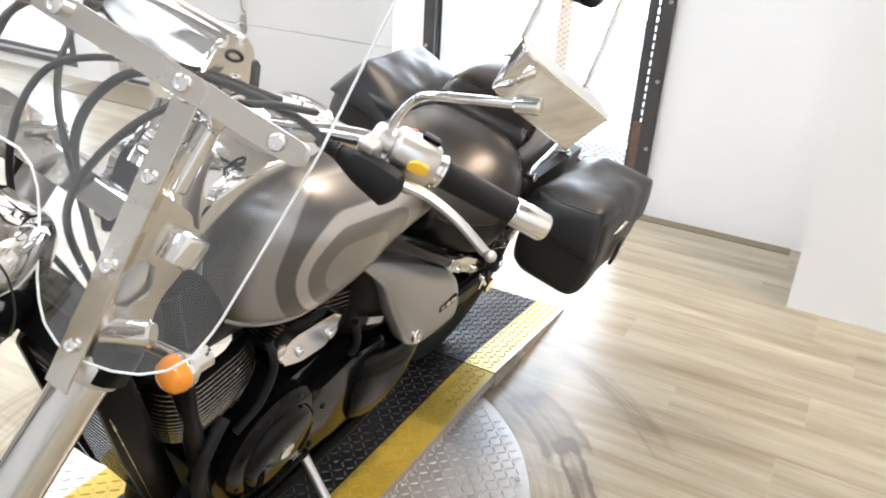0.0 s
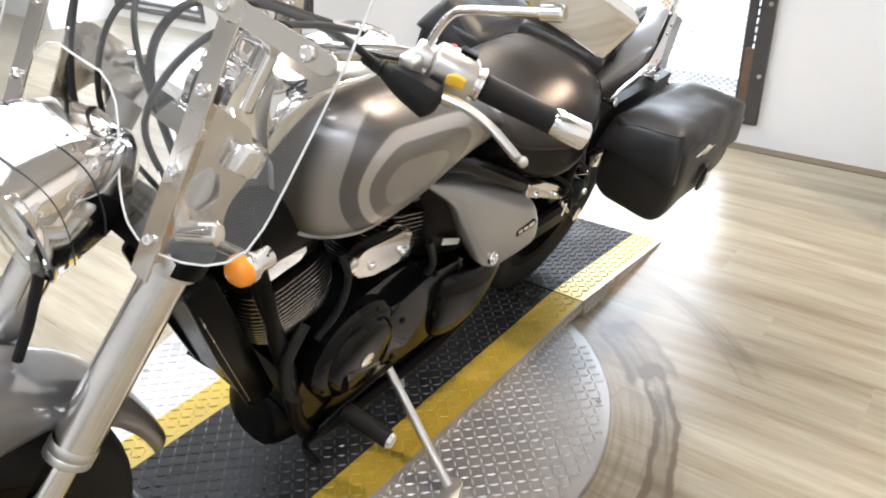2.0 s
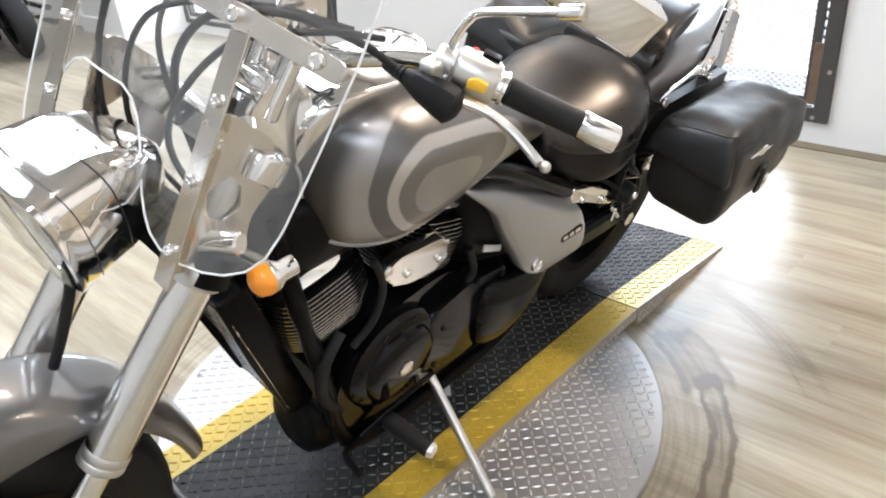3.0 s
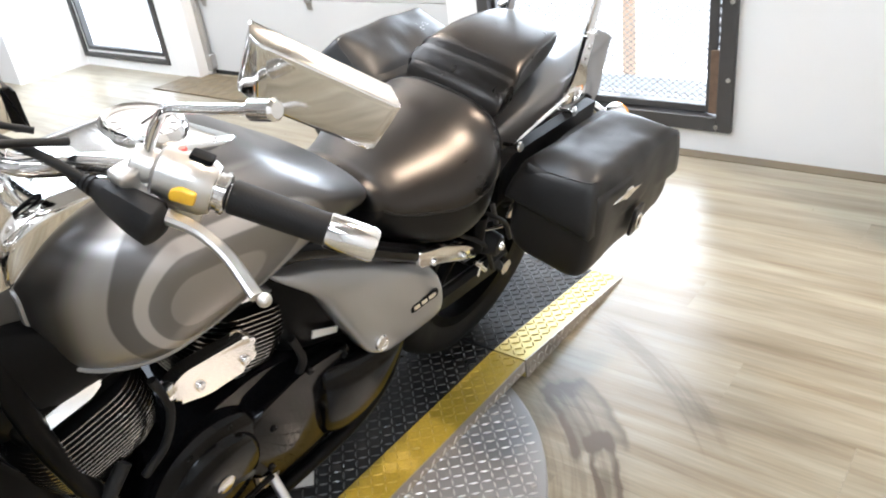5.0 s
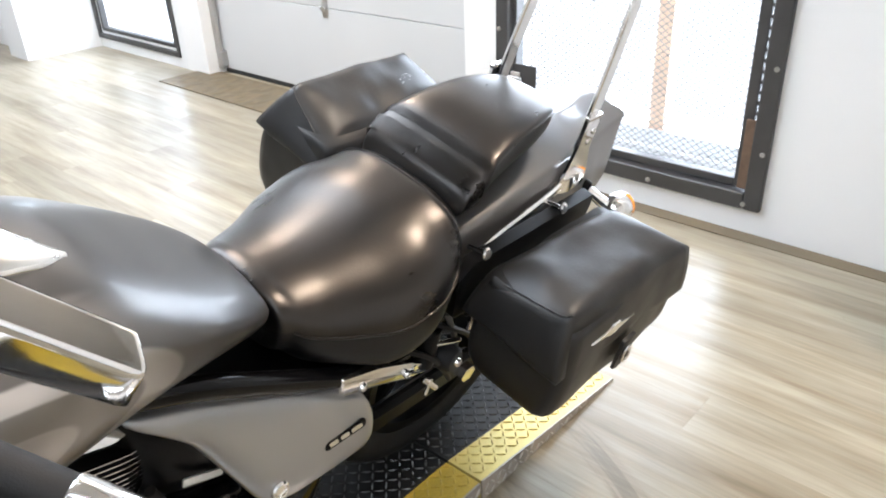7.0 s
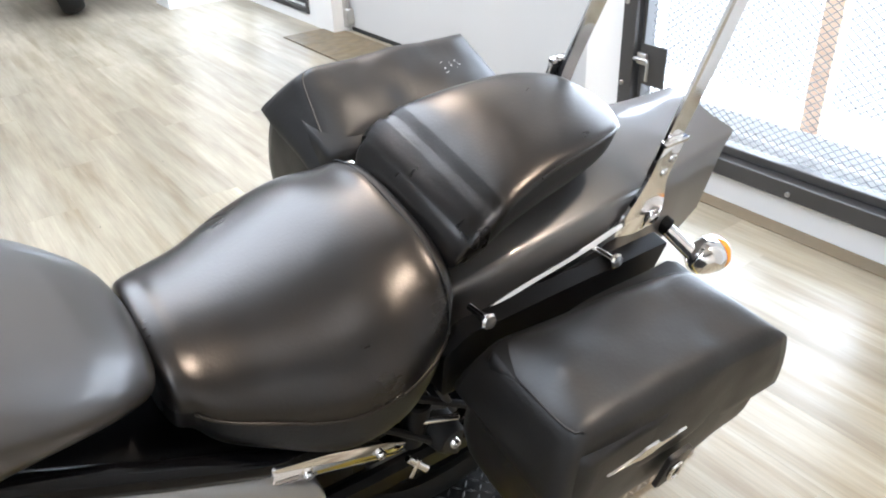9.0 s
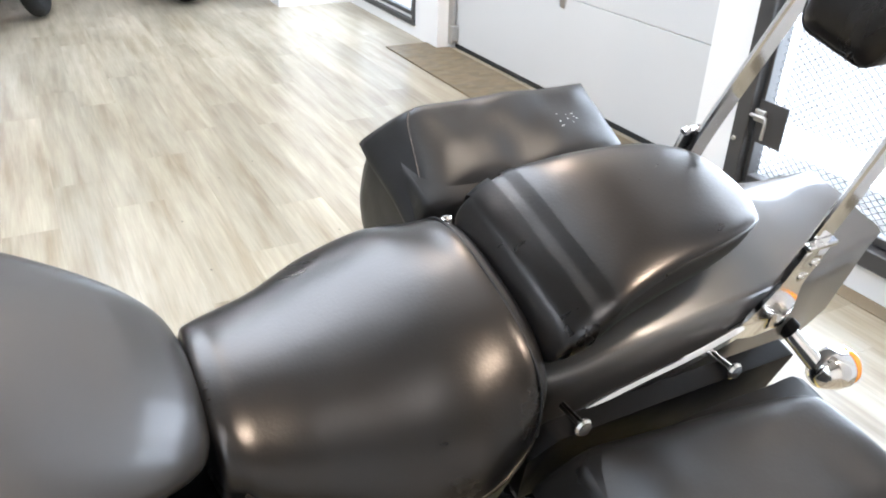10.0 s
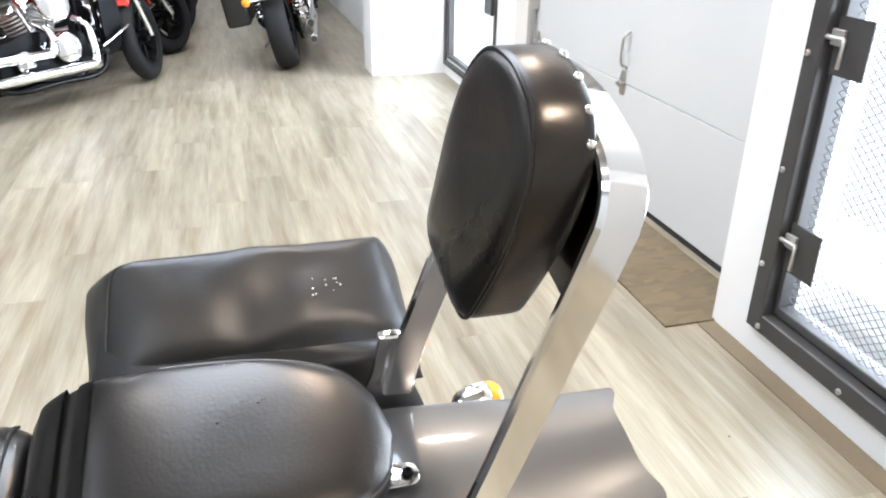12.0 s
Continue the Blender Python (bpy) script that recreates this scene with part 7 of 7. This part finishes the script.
# ---- floor of wood-look planks ----
def plank_material():
    m = bpy.data.materials.new("wood_look_planks")
    m.use_nodes = True
    n, l = m.node_tree.nodes, m.node_tree.links
    b = n["Principled BSDF"]
    geo = n.new("ShaderNodeNewGeometry")
    info = n.new("ShaderNodeObjectInfo")
    rnd = n.new("ShaderNodeMath")
    rnd.operation = "ADD"
    l.new(info.outputs["Random"], rnd.inputs[0])
    l.new(geo.outputs["Random Per Island"], rnd.inputs[1])
    off = n.new("ShaderNodeVectorMath")
    off.operation = "SCALE"
    off.inputs[0].default_value = (3.7, 11.0, 5.0)
    l.new(rnd.outputs[0], off.inputs["Scale"])
    add = n.new("ShaderNodeVectorMath")
    l.new(geo.outputs["Position"], add.inputs[0])
    l.new(off.outputs[0], add.inputs[1])
    mp = n.new("ShaderNodeMapping")
    mp.inputs["Scale"].default_value = (14.0, 1.15, 1.0)
    l.new(add.outputs[0], mp.inputs["Vector"])
    g1 = n.new("ShaderNodeTexNoise")
    g1.inputs["Scale"].default_value, g1.inputs["Detail"].default_value, g1.inputs["Distortion"].default_value = 1.3, 5, 0.15
    g1.inputs["Roughness"].default_value = 0.55
    l.new(mp.outputs[0], g1.inputs["Vector"])
    mp2 = n.new("ShaderNodeMapping")
    mp2.inputs["Scale"].default_value = (70.0, 3.0, 1.0)
    l.new(add.outputs[0], mp2.inputs["Vector"])
    g2 = n.new("ShaderNodeTexNoise")
    g2.inputs["Scale"].default_value, g2.inputs["Detail"].default_value = 2.0, 4
    l.new(mp2.outputs[0], g2.inputs["Vector"])
    r1 = n.new("ShaderNodeValToRGB")
    e = r1.color_ramp.elements
    e[0].position, e[0].color = 0.30, (0.200, 0.163, 0.106, 1)
    e[1].position, e[1].color = 0.70, (0.362, 0.328, 0.252, 1)
    k = e.new(0.5)
    k.color = (0.290, 0.256, 0.188, 1)
    l.new(g1.outputs["Fac"], r1.inputs[0])
    r2 = n.new("ShaderNodeMapRange")
    r2.inputs["From Min"].default_value, r2.inputs["From Max"].default_value = 0.3, 0.7
    r2.inputs["To Min"].default_value, r2.inputs["To Max"].default_value = 0.88, 1.09
    l.new(g2.outputs["Fac"], r2.inputs["Value"])
    tone = n.new("ShaderNodeMapRange")
    tone.inputs["To Min"].default_value, tone.inputs["To Max"].default_value = 0.90, 1.08
    l.new(info.outputs["Random"], tone.inputs["Value"])
    mm = n.new("ShaderNodeMath")
    mm.operation = "MULTIPLY"
    l.new(r2.outputs[0], mm.inputs[0])
    l.new(tone.outputs[0], mm.inputs[1])
    # slow patches of darker and paler print
    mp3 = n.new("ShaderNodeMapping")
    mp3.inputs["Scale"].default_value = (4.0, 0.7, 1.0)
    l.new(geo.outputs["Position"], mp3.inputs["Vector"])
    g3 = n.new("ShaderNodeTexNoise")
    g3.inputs["Scale"].default_value, g3.inputs["Detail"].default_value = 1.0, 3
    l.new(mp3.outputs[0], g3.inputs["Vector"])
    r3 = n.new("ShaderNodeMapRange")
    r3.inputs["From Min"].default_value, r3.inputs["From Max"].default_value = 0.3, 0.7
    r3.inputs["To Min"].default_value, r3.inputs["To Max"].default_value = 0.83, 1.14
    l.new(g3.outputs["Fac"], r3.inputs["Value"])
    m3 = n.new("ShaderNodeMath")
    m3.operation = "MULTIPLY"
    l.new(mm.outputs[0], m3.inputs[0])
    l.new(r3.outputs[0], m3.inputs[1])
    mm = m3
    mul = n.new("ShaderNodeVectorMath")
    mul.operation = "SCALE"
    l.new(r1.outputs[0], mul.inputs[0])
    l.new(mm.outputs[0], mul.inputs["Scale"])
    # scuffed arcs where the turntable has been dragged round
    sub = n.new("ShaderNodeVectorMath")
    sub.operation = "SUBTRACT"
    sub.inputs[1].default_value = (TC.x, TC.y, 0)
    l.new(geo.outputs["Position"], sub.inputs[0])
    ln = n.new("ShaderNodeVectorMath")
    ln.operation = "LENGTH"
    l.new(sub.outputs[0], ln.inputs[0])
    wn = n.new("ShaderNodeTexNoise")
    wn.inputs["Scale"].default_value, wn.inputs["Detail"].default_value = 6.0, 6
    l.new(geo.outputs["Position"], wn.inputs["Vector"])

    def op(kind, a, b, c=None):
        k = n.new("ShaderNodeMath")
        k.operation = kind
        for slot, v in ((0, a), (1, b), (2, c)):
            if v is None:
                continue
            if isinstance(v, (int, float)):
                k.inputs[slot].default_value = v
            else:
                l.new(v, k.inputs[slot])
        return k.outputs[0]

    def step(v, a, b):
        """0 below a, 1 above b."""
        k = n.new("ShaderNodeMapRange")
        k.interpolation_type = "SMOOTHSTEP"
        k.inputs["From Min"].default_value, k.inputs["From Max"].default_value = (a, b) if a < b else (b, a)
        k.inputs["To Min"].default_value, k.inputs["To Max"].default_value = (0, 1) if a < b else (1, 0)
        l.new(v, k.inputs["Value"])
        return k.outputs[0]

    def ring(v, a, b, soft):
        return op("MULTIPLY", step(v, a - soft, a + soft), step(v, b + soft, b - soft))

    sxyz = n.new("ShaderNodeSeparateXYZ")
    l.new(sub.outputs[0], sxyz.inputs[0])
    theta = op("ARCTAN2", sxyz.outputs["Y"], sxyz.outputs["X"])
    wob = op("SUBTRACT", wn.outputs["Fac"], 0.5)
    rad = op("MULTIPLY_ADD", wob, 0.07, ln.outputs["Value"])
    ang = op("MULTIPLY_ADD", wob, 0.25, theta)
    streak = n.new("ShaderNodeTexNoise")
    streak.inputs["Scale"].default_value, streak.inputs["Detail"].default_value = 1.0, 4
    comb = n.new("ShaderNodeCombineXYZ")
    l.new(op("MULTIPLY", ln.outputs["Value"], 70.0), comb.inputs[0])
    l.new(op("MULTIPLY", theta, 2.5), comb.inputs[1])
    l.new(comb.outputs[0], streak.inputs["Vector"])
    strk = step(streak.outputs["Fac"], 0.42, 0.62)
    # worn patch with dark rims, a fainter patch behind it, grime by the disc, drag marks further out
    worn = op("MULTIPLY", ring(rad, 0.735, 0.795, 0.006), ring(ang, 1.2, 2.32, 0.03))
    worn_in = op("MULTIPLY", ring(rad, 0.747, 0.783, 0.008), ring(ang, 1.2, 2.27, 0.04))
    rim = op("SUBTRACT", worn, op("MULTIPLY", worn_in, 0.72))
    faint = op("MULTIPLY", ring(rad, 0.70, 0.83, 0.008), ring(ang, 2.25, 2.62, 0.03))
    faint_in = op("MULTIPLY", ring(rad, 0.715, 0.815, 0.012), ring(ang, 2.2, 2.55, 0.05))
    faint = op("SUBTRACT", op("MULTIPLY", faint, 0.8), op("MULTIPLY", faint_in, 0.50))
    grime = op("MULTIPLY", op("MULTIPLY", ring(rad, 0.60, 0.80, 0.03), op("MULTIPLY_ADD", strk, 0.6, 0.4)), 0.45)
    drag = op("MULTIPLY", op("MULTIPLY", ring(rad, 0.985, 1.055, 0.012), ring(ang, 2.25, 2.80, 0.12)), op("MULTIPLY_ADD", strk, 0.35, 0.2))
    mask = op("MINIMUM", op("ADD", op("ADD", rim, faint), op("ADD", grime, drag)), 0.92)
    mx = n.new("ShaderNodeMix")
    mx.data_type = "RGBA"
    l.new(mask, mx.inputs["Factor"])
    l.new(mul.outputs[0], mx.inputs["A"])
    mx.inputs["B"].default_value = (0.085, 0.060, 0.034, 1)
    # small dark specks
    sp = n.new("ShaderNodeTexVoronoi")
    sp.inputs["Scale"].default_value = 5.5
    l.new(geo.outputs["Position"], sp.inputs["Vector"])
    st = n.new("ShaderNodeMath")
    st.operation = "LESS_THAN"
    st.inputs[1].default_value = 0.022
    l.new(sp.outputs["Distance"], st.inputs[0])
    mx2 = n.new("ShaderNodeMix")
    mx2.data_type = "RGBA"
    l.new(st.outputs[0], mx2.inputs["Factor"])
    l.new(mx.outputs["Result"], mx2.inputs["A"])
    mx2.inputs["B"].default_value = (0.06, 0.045, 0.03, 1)
    l.new(mx2.outputs["Result"], b.inputs["Base Color"])
    rg = n.new("ShaderNodeMapRange")
    rg.inputs["To Min"].default_value, rg.inputs["To Max"].default_value = 0.24, 0.38
    l.new(wn.outputs["Fac"], rg.inputs["Value"])
    l.new(rg.outputs[0], b.inputs["Roughness"])
    bp = n.new("ShaderNodeBump")
    bp.inputs["Strength"].default_value, bp.inputs["Distance"].default_value = 0.12, 0.002
    l.new(g2.outputs["Fac"], bp.inputs["Height"])
    l.new(bp.outputs[0], b.inputs["Normal"])
    return m


PLANK = plank_material()
bm = bmesh.new()
box(bm, (FX - T, Y0, -0.12), (X1, Y1, -0.004))
floor = tagged(part("floor", bm, OSB, None, smooth=False), "pale brown wood-look plank floor with scuffs", "floor", "", "structure")
PW, PLN, GAP = 0.182, 1.22, 0.00005


def plank_mesh(ln):
    bm = bmesh.new()
    w, h = PW / 2 - GAP, ln / 2 - GAP
    lo = [bm.verts.new((x, y, -0.004)) for x, y in ((-w, -h), (w, -h), (w, h), (-w, h))]
    mid = [bm.verts.new((x, y, -0.0008)) for x, y in ((-w, -h), (w, -h), (w, h), (-w, h))]
    e = 0.0001
    hi = [bm.verts.new((x, y, 0)) for x, y in ((-w + e, -h + e), (w - e, -h + e), (w - e, h - e), (-w + e, h - e))]
    bm.faces.new(hi)
    for a, b in ((lo, mid), (mid, hi)):
        for i in range(4):
            j = (i + 1) % 4
            bm.faces.new((a[i], a[j], b[j], b[i]))
    me = bpy.data.meshes.new("plank")
    bm.to_mesh(me)
    bm.free()
    me.materials.append(PLANK)
    return me


pm = plank_mesh(PLN)
rest_v, rest_f = [], []
rng = random.Random(5)
x = FX - T + PW / 2
made = 0
while x < X1:
    y = Y0 + rng.uniform(0, PLN)
    y -= PLN
    while y < Y1 + PLN:
        if -2.45 < x < 2.4 and -4.6 < y < 2.9 and made < 300:
            ob = new("plank", pm)
            ob.parent = floor
            ob.location = (x, y, 0)
            made += 1
        else:
            base = len(rest_v)
            yy0, yy1 = max(y - PLN / 2 + GAP, Y0), min(y + PLN / 2 - GAP, Y1)
            if yy1 - yy0 > 0.02:
                w = PW / 2 - GAP
                rest_v += [(x - w, yy0, -0.004), (x + w, yy0, -0.004), (x + w, yy1, -0.004), (x - w, yy1, -0.004), (x - w, yy0, 0), (x + w, yy0, 0), (x + w, yy1, 0), (x - w, yy1, 0)]
                rest_f += [tuple(base + k for k in f) for f in ((4, 5, 6, 7), (0, 1, 5, 4), (1, 2, 6, 5), (2, 3, 7, 6), (3, 0, 4, 7))]
        y += PLN
    x += PW
me = bpy.data.meshes.new("planks_beyond")
me.from_pydata(rest_v, [], rest_f)
me.materials.append(PLANK)
tagged(new("planks_beyond", me), "", "", "", "stuff").parent = floor


# ---- other motorcycles parked further down the showroom ----
RED_PAINT = mat("red_paint", (0.50, 0.03, 0.012), 0.25, 0.0, 0.1, 6, coat=1.0)
DARK_PAINT = mat("dark_paint", (0.02, 0.022, 0.03), 0.2, 0.0, 0.1, 6, coat=1.0)


def parked_motorcycle(m, paint, label, bag=False, steer=0):
    b = thing("parked_motorcycle", m, label, "motorcycle", "motorcycles parked along the showroom")
    f, r = Vector((0.80, 0, 0.31)), Vector((-0.80, 0, 0.315))
    turn = Matrix.Translation(f) @ pose(0, 0, 0, 0, 0, steer) @ Matrix.Translation(-f)
    wheel(b, "front_wheel", f, 0.31, 0.11, 7).matrix_local = turn
    wheel(b, "rear_wheel", r, 0.315, 0.17, 7)
    part("front_fender", fender_arc(f, 0.345, 0.13, 40, 140, 20, 11, 0.05), paint, b, angle=60).matrix_local = turn
    part("rear_fender", fender_arc(r, 0.37, 0.20, 20, 128, 20, 11, 0.08), paint, b, angle=60)
    for s in (1, -1):
        bm = bmesh.new()
        rod(bm, f + Vector((0.0, 0.09 * s, 0)), f + Vector((-0.34, 0.09 * s, 0.56)), 0.026, 0.022, 16)
        part("fork_leg", bm, CHROME, b).matrix_local = turn
        bm = bmesh.new()
        tube(bm, [(0.42, 0.08 * s, 0.82), (0.40, 0.10 * s, 0.50), (0.36, 0.10 * s, 0.16), (0.0, 0.11 * s, 0.13), (-0.42, 0.11 * s, 0.16), (-0.5, 0.11 * s, 0.5)], 0.017, 6, 10)
        part("frame_tube", bm, GLOSS_BLACK, b)
        bm = bmesh.new()
        tube(bm, [(0.42, 0.03 * s, 0.98), (0.36, 0.16 * s, 1.04), (0.20, 0.34 * s, 1.03), (0.12, 0.42 * s, 1.0)], 0.013, 6, 10)
        part("handlebar", bm, CHROME, b)
        bm = bmesh.new()
        rod(bm, (0.20, 0.34 * s, 1.03), (0.11, 0.43 * s, 0.998), 0.018, None, 14)
        part("grip", bm, RUBBER, b)
    bm = bmesh.new()
    hull(bm, [(0.40, 0.05, 0.74, 0.86, 0.5, 2.2, 2.2), (0.34, 0.13, 0.68, 0.92, 0.45, 2.2, 2.4), (0.16, 0.16, 0.66, 0.92, 0.42, 2.2, 2.4), (-0.05, 0.12, 0.66, 0.83, 0.42, 2.2, 2.2), (-0.14, 0.06, 0.67, 0.76, 0.45, 2.2, 2.2)], 5, 28)
    part("fuel_tank", bm, paint, b, angle=180)
    bm = bmesh.new()
    hull(bm, [(-0.10, 0.08, 0.66, 0.73, 0.5, 2.4, 2.6), (-0.2, 0.14, 0.62, 0.72, 0.5, 2.4, 2.8), (-0.42, 0.18, 0.62, 0.74, 0.5, 2.4, 2.8), (-0.5, 0.12, 0.66, 0.80, 0.5, 2.4, 2.6), (-0.82, 0.10, 0.70, 0.80, 0.5, 2.4, 2.6), (-0.88, 0.03, 0.72, 0.77, 0.5, 2.2, 2.2)], 4, 24)
    part("seat", bm, VINYL, b, angle=180)
    # V-twin engine with bright covers
    bm = bmesh.new()
    slab(bm, round_outline([(0.30, 0.18), (0.26, 0.42), (-0.10, 0.46), (-0.36, 0.40), (-0.38, 0.20), (0.0, 0.14)], 0.05, 4), 0.22, Matrix.Translation((0, -0.11, 0)) @ side_plane(0), 0.02, 2)
    eng = part("engine", bm, SATIN_BLACK, b)
    for tilt in (22, -22):
        d = Vector((math.sin(radians(tilt)), 0, math.cos(radians(tilt))))
        for k in range(7):
            c0 = Vector((-0.02, 0, 0.32)) + d * (0.12 + 0.024 * k)
            bm = bmesh.new()
            rod(bm, c0, c0 + d * 0.010, 0.085, None, 18)
            part("fin", bm, CAST, eng)
        bm = bmesh.new()
        rod(bm, Vector((-0.02, 0, 0.32)) + d * 0.29, Vector((-0.02, 0, 0.32)) + d * 0.37, 0.085, 0.06, 20, 0.01)
        part("rocker_cover", bm, CHROME, eng)
        for s in (1, -1):
            bm = bmesh.new()
            rod(bm, Vector((-0.02 + 0.03 * s, 0.10 * s, 0.34)), Vector((-0.02, 0.09 * s, 0.32)) + d * 0.30, 0.012, None, 10)
            part("pushrod_tube", bm, CHROME, eng)
    for s in (1, -1):
        for p, rr in (((0.09, 0.13, 0.33), 0.10), ((0.06, 0.16, 0.60), 0.115), ((-0.22, 0.12, 0.29), 0.07)):
            bm = bmesh.new()
            lathe(bm, [(rr, 0), (rr, 0.02), (rr * 0.9, 0.035), (rr * 0.5, 0.045), (0.004, 0.048)], Matrix.Translation((p[0], p[1] * s, p[2])) @ pose(0, 0, 0, -90 * s, 0, 0), 24)
            part("engine_cover", bm, CHROME, eng)
        bm = bmesh.new()
        rod(bm, (0.28, 0.12 * s, 0.26), (0.29, 0.26 * s, 0.27), 0.018, None, 12)
        part("footpeg", bm, RUBBER, b)
    for k in (0, 1):
        bm = bmesh.new()
        px, pz = 0.24 - 0.28 * k, 0.20 + 0.115 * k
        sweep(bm, [(px - 0.02, -0.10, 0.50), (px + 0.015, -0.175, 0.44), (px + 0.012, -0.195, 0.34), (px, -0.205, pz + 0.055), (px - 0.022, -0.21, pz + 0.015), (px - 0.07, -0.215, pz), (-0.6, -0.23, pz + 0.004), (-1.02 + 0.08 * k, -0.24, pz + 0.01)], circle(0.030, 16), 4, taper=lambda t: 0.8 + 0.2 * min(1.0, t * 1.6))
        ex = part("exhaust", bm, CHROME, b)
        # black disc on the closed pipe end stands in for its shaded hollow
        bm = bmesh.new()
        rod(bm, (-1.0205 + 0.08 * k, -0.24, 0.2105 + 0.11 * k), (-1.0225 + 0.08 * k, -0.24, 0.2106 + 0.11 * k), 0.025, None, 16)
        part("exhaust_mouth_shade", bm, SEAL, ex)
    for s in (1, -1):
        bm = bmesh.new()
        slab(bm, round_outline([(0.36, 0.22), (0.47, 0.26), (0.54, 0.50), (0.52, 0.74), (0.43, 0.76), (0.38, 0.50)], 0.04, 4), 0.02, Matrix.Translation((0, 0.16 * s, 0)) @ side_plane(0, s), 0.006, 2)
        part("leg_guard", bm, SATIN_BLACK, b)
        lo_, hi_ = Vector((-0.72, 0.15 * s, 0.36)), Vector((-0.58, 0.15 * s, 0.62))
        bm = bmesh.new()
        rod(bm, lo_, hi_, 0.016, None, 12)
        shock = part("rear_shock", bm, SATIN_BLACK, b)
        bm = bmesh.new()
        m_, _ = frame_to(lo_, hi_)
        tube(bm, [m_ @ Vector((0.029 * math.cos(a), 0.029 * math.sin(a), 0.03 + 0.0052 * a)) for a in [math.pi * k / 5 for k in range(80)]], 0.006, 1, 6)
        part("spring", bm, CHROME, shock)
        bm = bmesh.new()
        sweep(bm, [(0.30, 0.20 * s, 0.30), (0.44, 0.21 * s, 0.36), (0.54, 0.20 * s, 0.40)], bar(0.05, 0.012, 0.004), 4)
        part("footboard", bm, CHROME, b)
    bm = bmesh.new()
    bmesh.ops.create_uvsphere(bm, u_segments=20, v_segments=12, radius=0.085, matrix=Matrix.Translation((0.56, 0, 0.86)))
    part("headlight", bm, CHROME, b)
    bm = bmesh.new()
    box(bm, (-1.17, -0.045, 0.60), (-1.10, 0.045, 0.66), 0.012, None, 2)
    part("tail_light", bm, RED_LENS, b)
    for s in (1, -1):
        bm = bmesh.new()
        rod(bm, (-1.04, 0.0, 0.57), (-1.06, 0.17 * s, 0.57), 0.010, None, 10)
        part("signal_bar", bm, CHROME, b)
        bm = bmesh.new()
        bmesh.ops.create_uvsphere(bm, u_segments=16, v_segments=10, radius=0.033, matrix=Matrix.Translation((-1.075, 0.175 * s, 0.57)))
        part("turn_signal", bm, ORANGE, b)
    if bag:
        bm = bmesh.new()
        box(bm, (-1.02, 0.18, 0.40), (-0.62, 0.36, 0.70), 0.03, None, 3)
        sb = part("saddlebag", bm, LEATHER, b, "black leather saddlebag")
        bm = bmesh.new()
        box(bm, (-1.03, 0.17, 0.62), (-0.61, 0.372, 0.715), 0.02, None, 3)
        part("lid", bm, LEATHER, sb)
    bm = bmesh.new()
    tube(bm, [(0.05, 0.12, 0.17), (0.07, 0.24, 0.07), (0.08, 0.30, 0.012)], 0.011, 4, 10)
    part("sidestand", bm, SATIN, b)
    return b


PARKED = [
    (0.435, -4.465, 227, 30, RED_PAINT, "red cruiser motorcycle with a chrome engine", False),
    (0.32, -5.43, 227, 10, RED_PAINT, "red and black motorcycle with chrome fork", False),
    (0.30, -6.25, 226, 10, DARK_PAINT, "black motorcycle parked in the row", False),
    (0.29, -7.5, 226, 10, DARK_PAINT, "black motorcycle parked in the row", False),
    (-1.26, -6.05, 262, 10, RED_PAINT, "red motorcycle with a black saddlebag, tail to the aisle", True),
    (-1.42, -7.75, 250, 0, DARK_PAINT, "dark motorcycle parked by the wall", False),
]
for x, y, a, steer, paint, label, bag in PARKED:
    parked_motorcycle(pose(x, y, 0.008, -11, 0, a), paint, label, bag, steer)
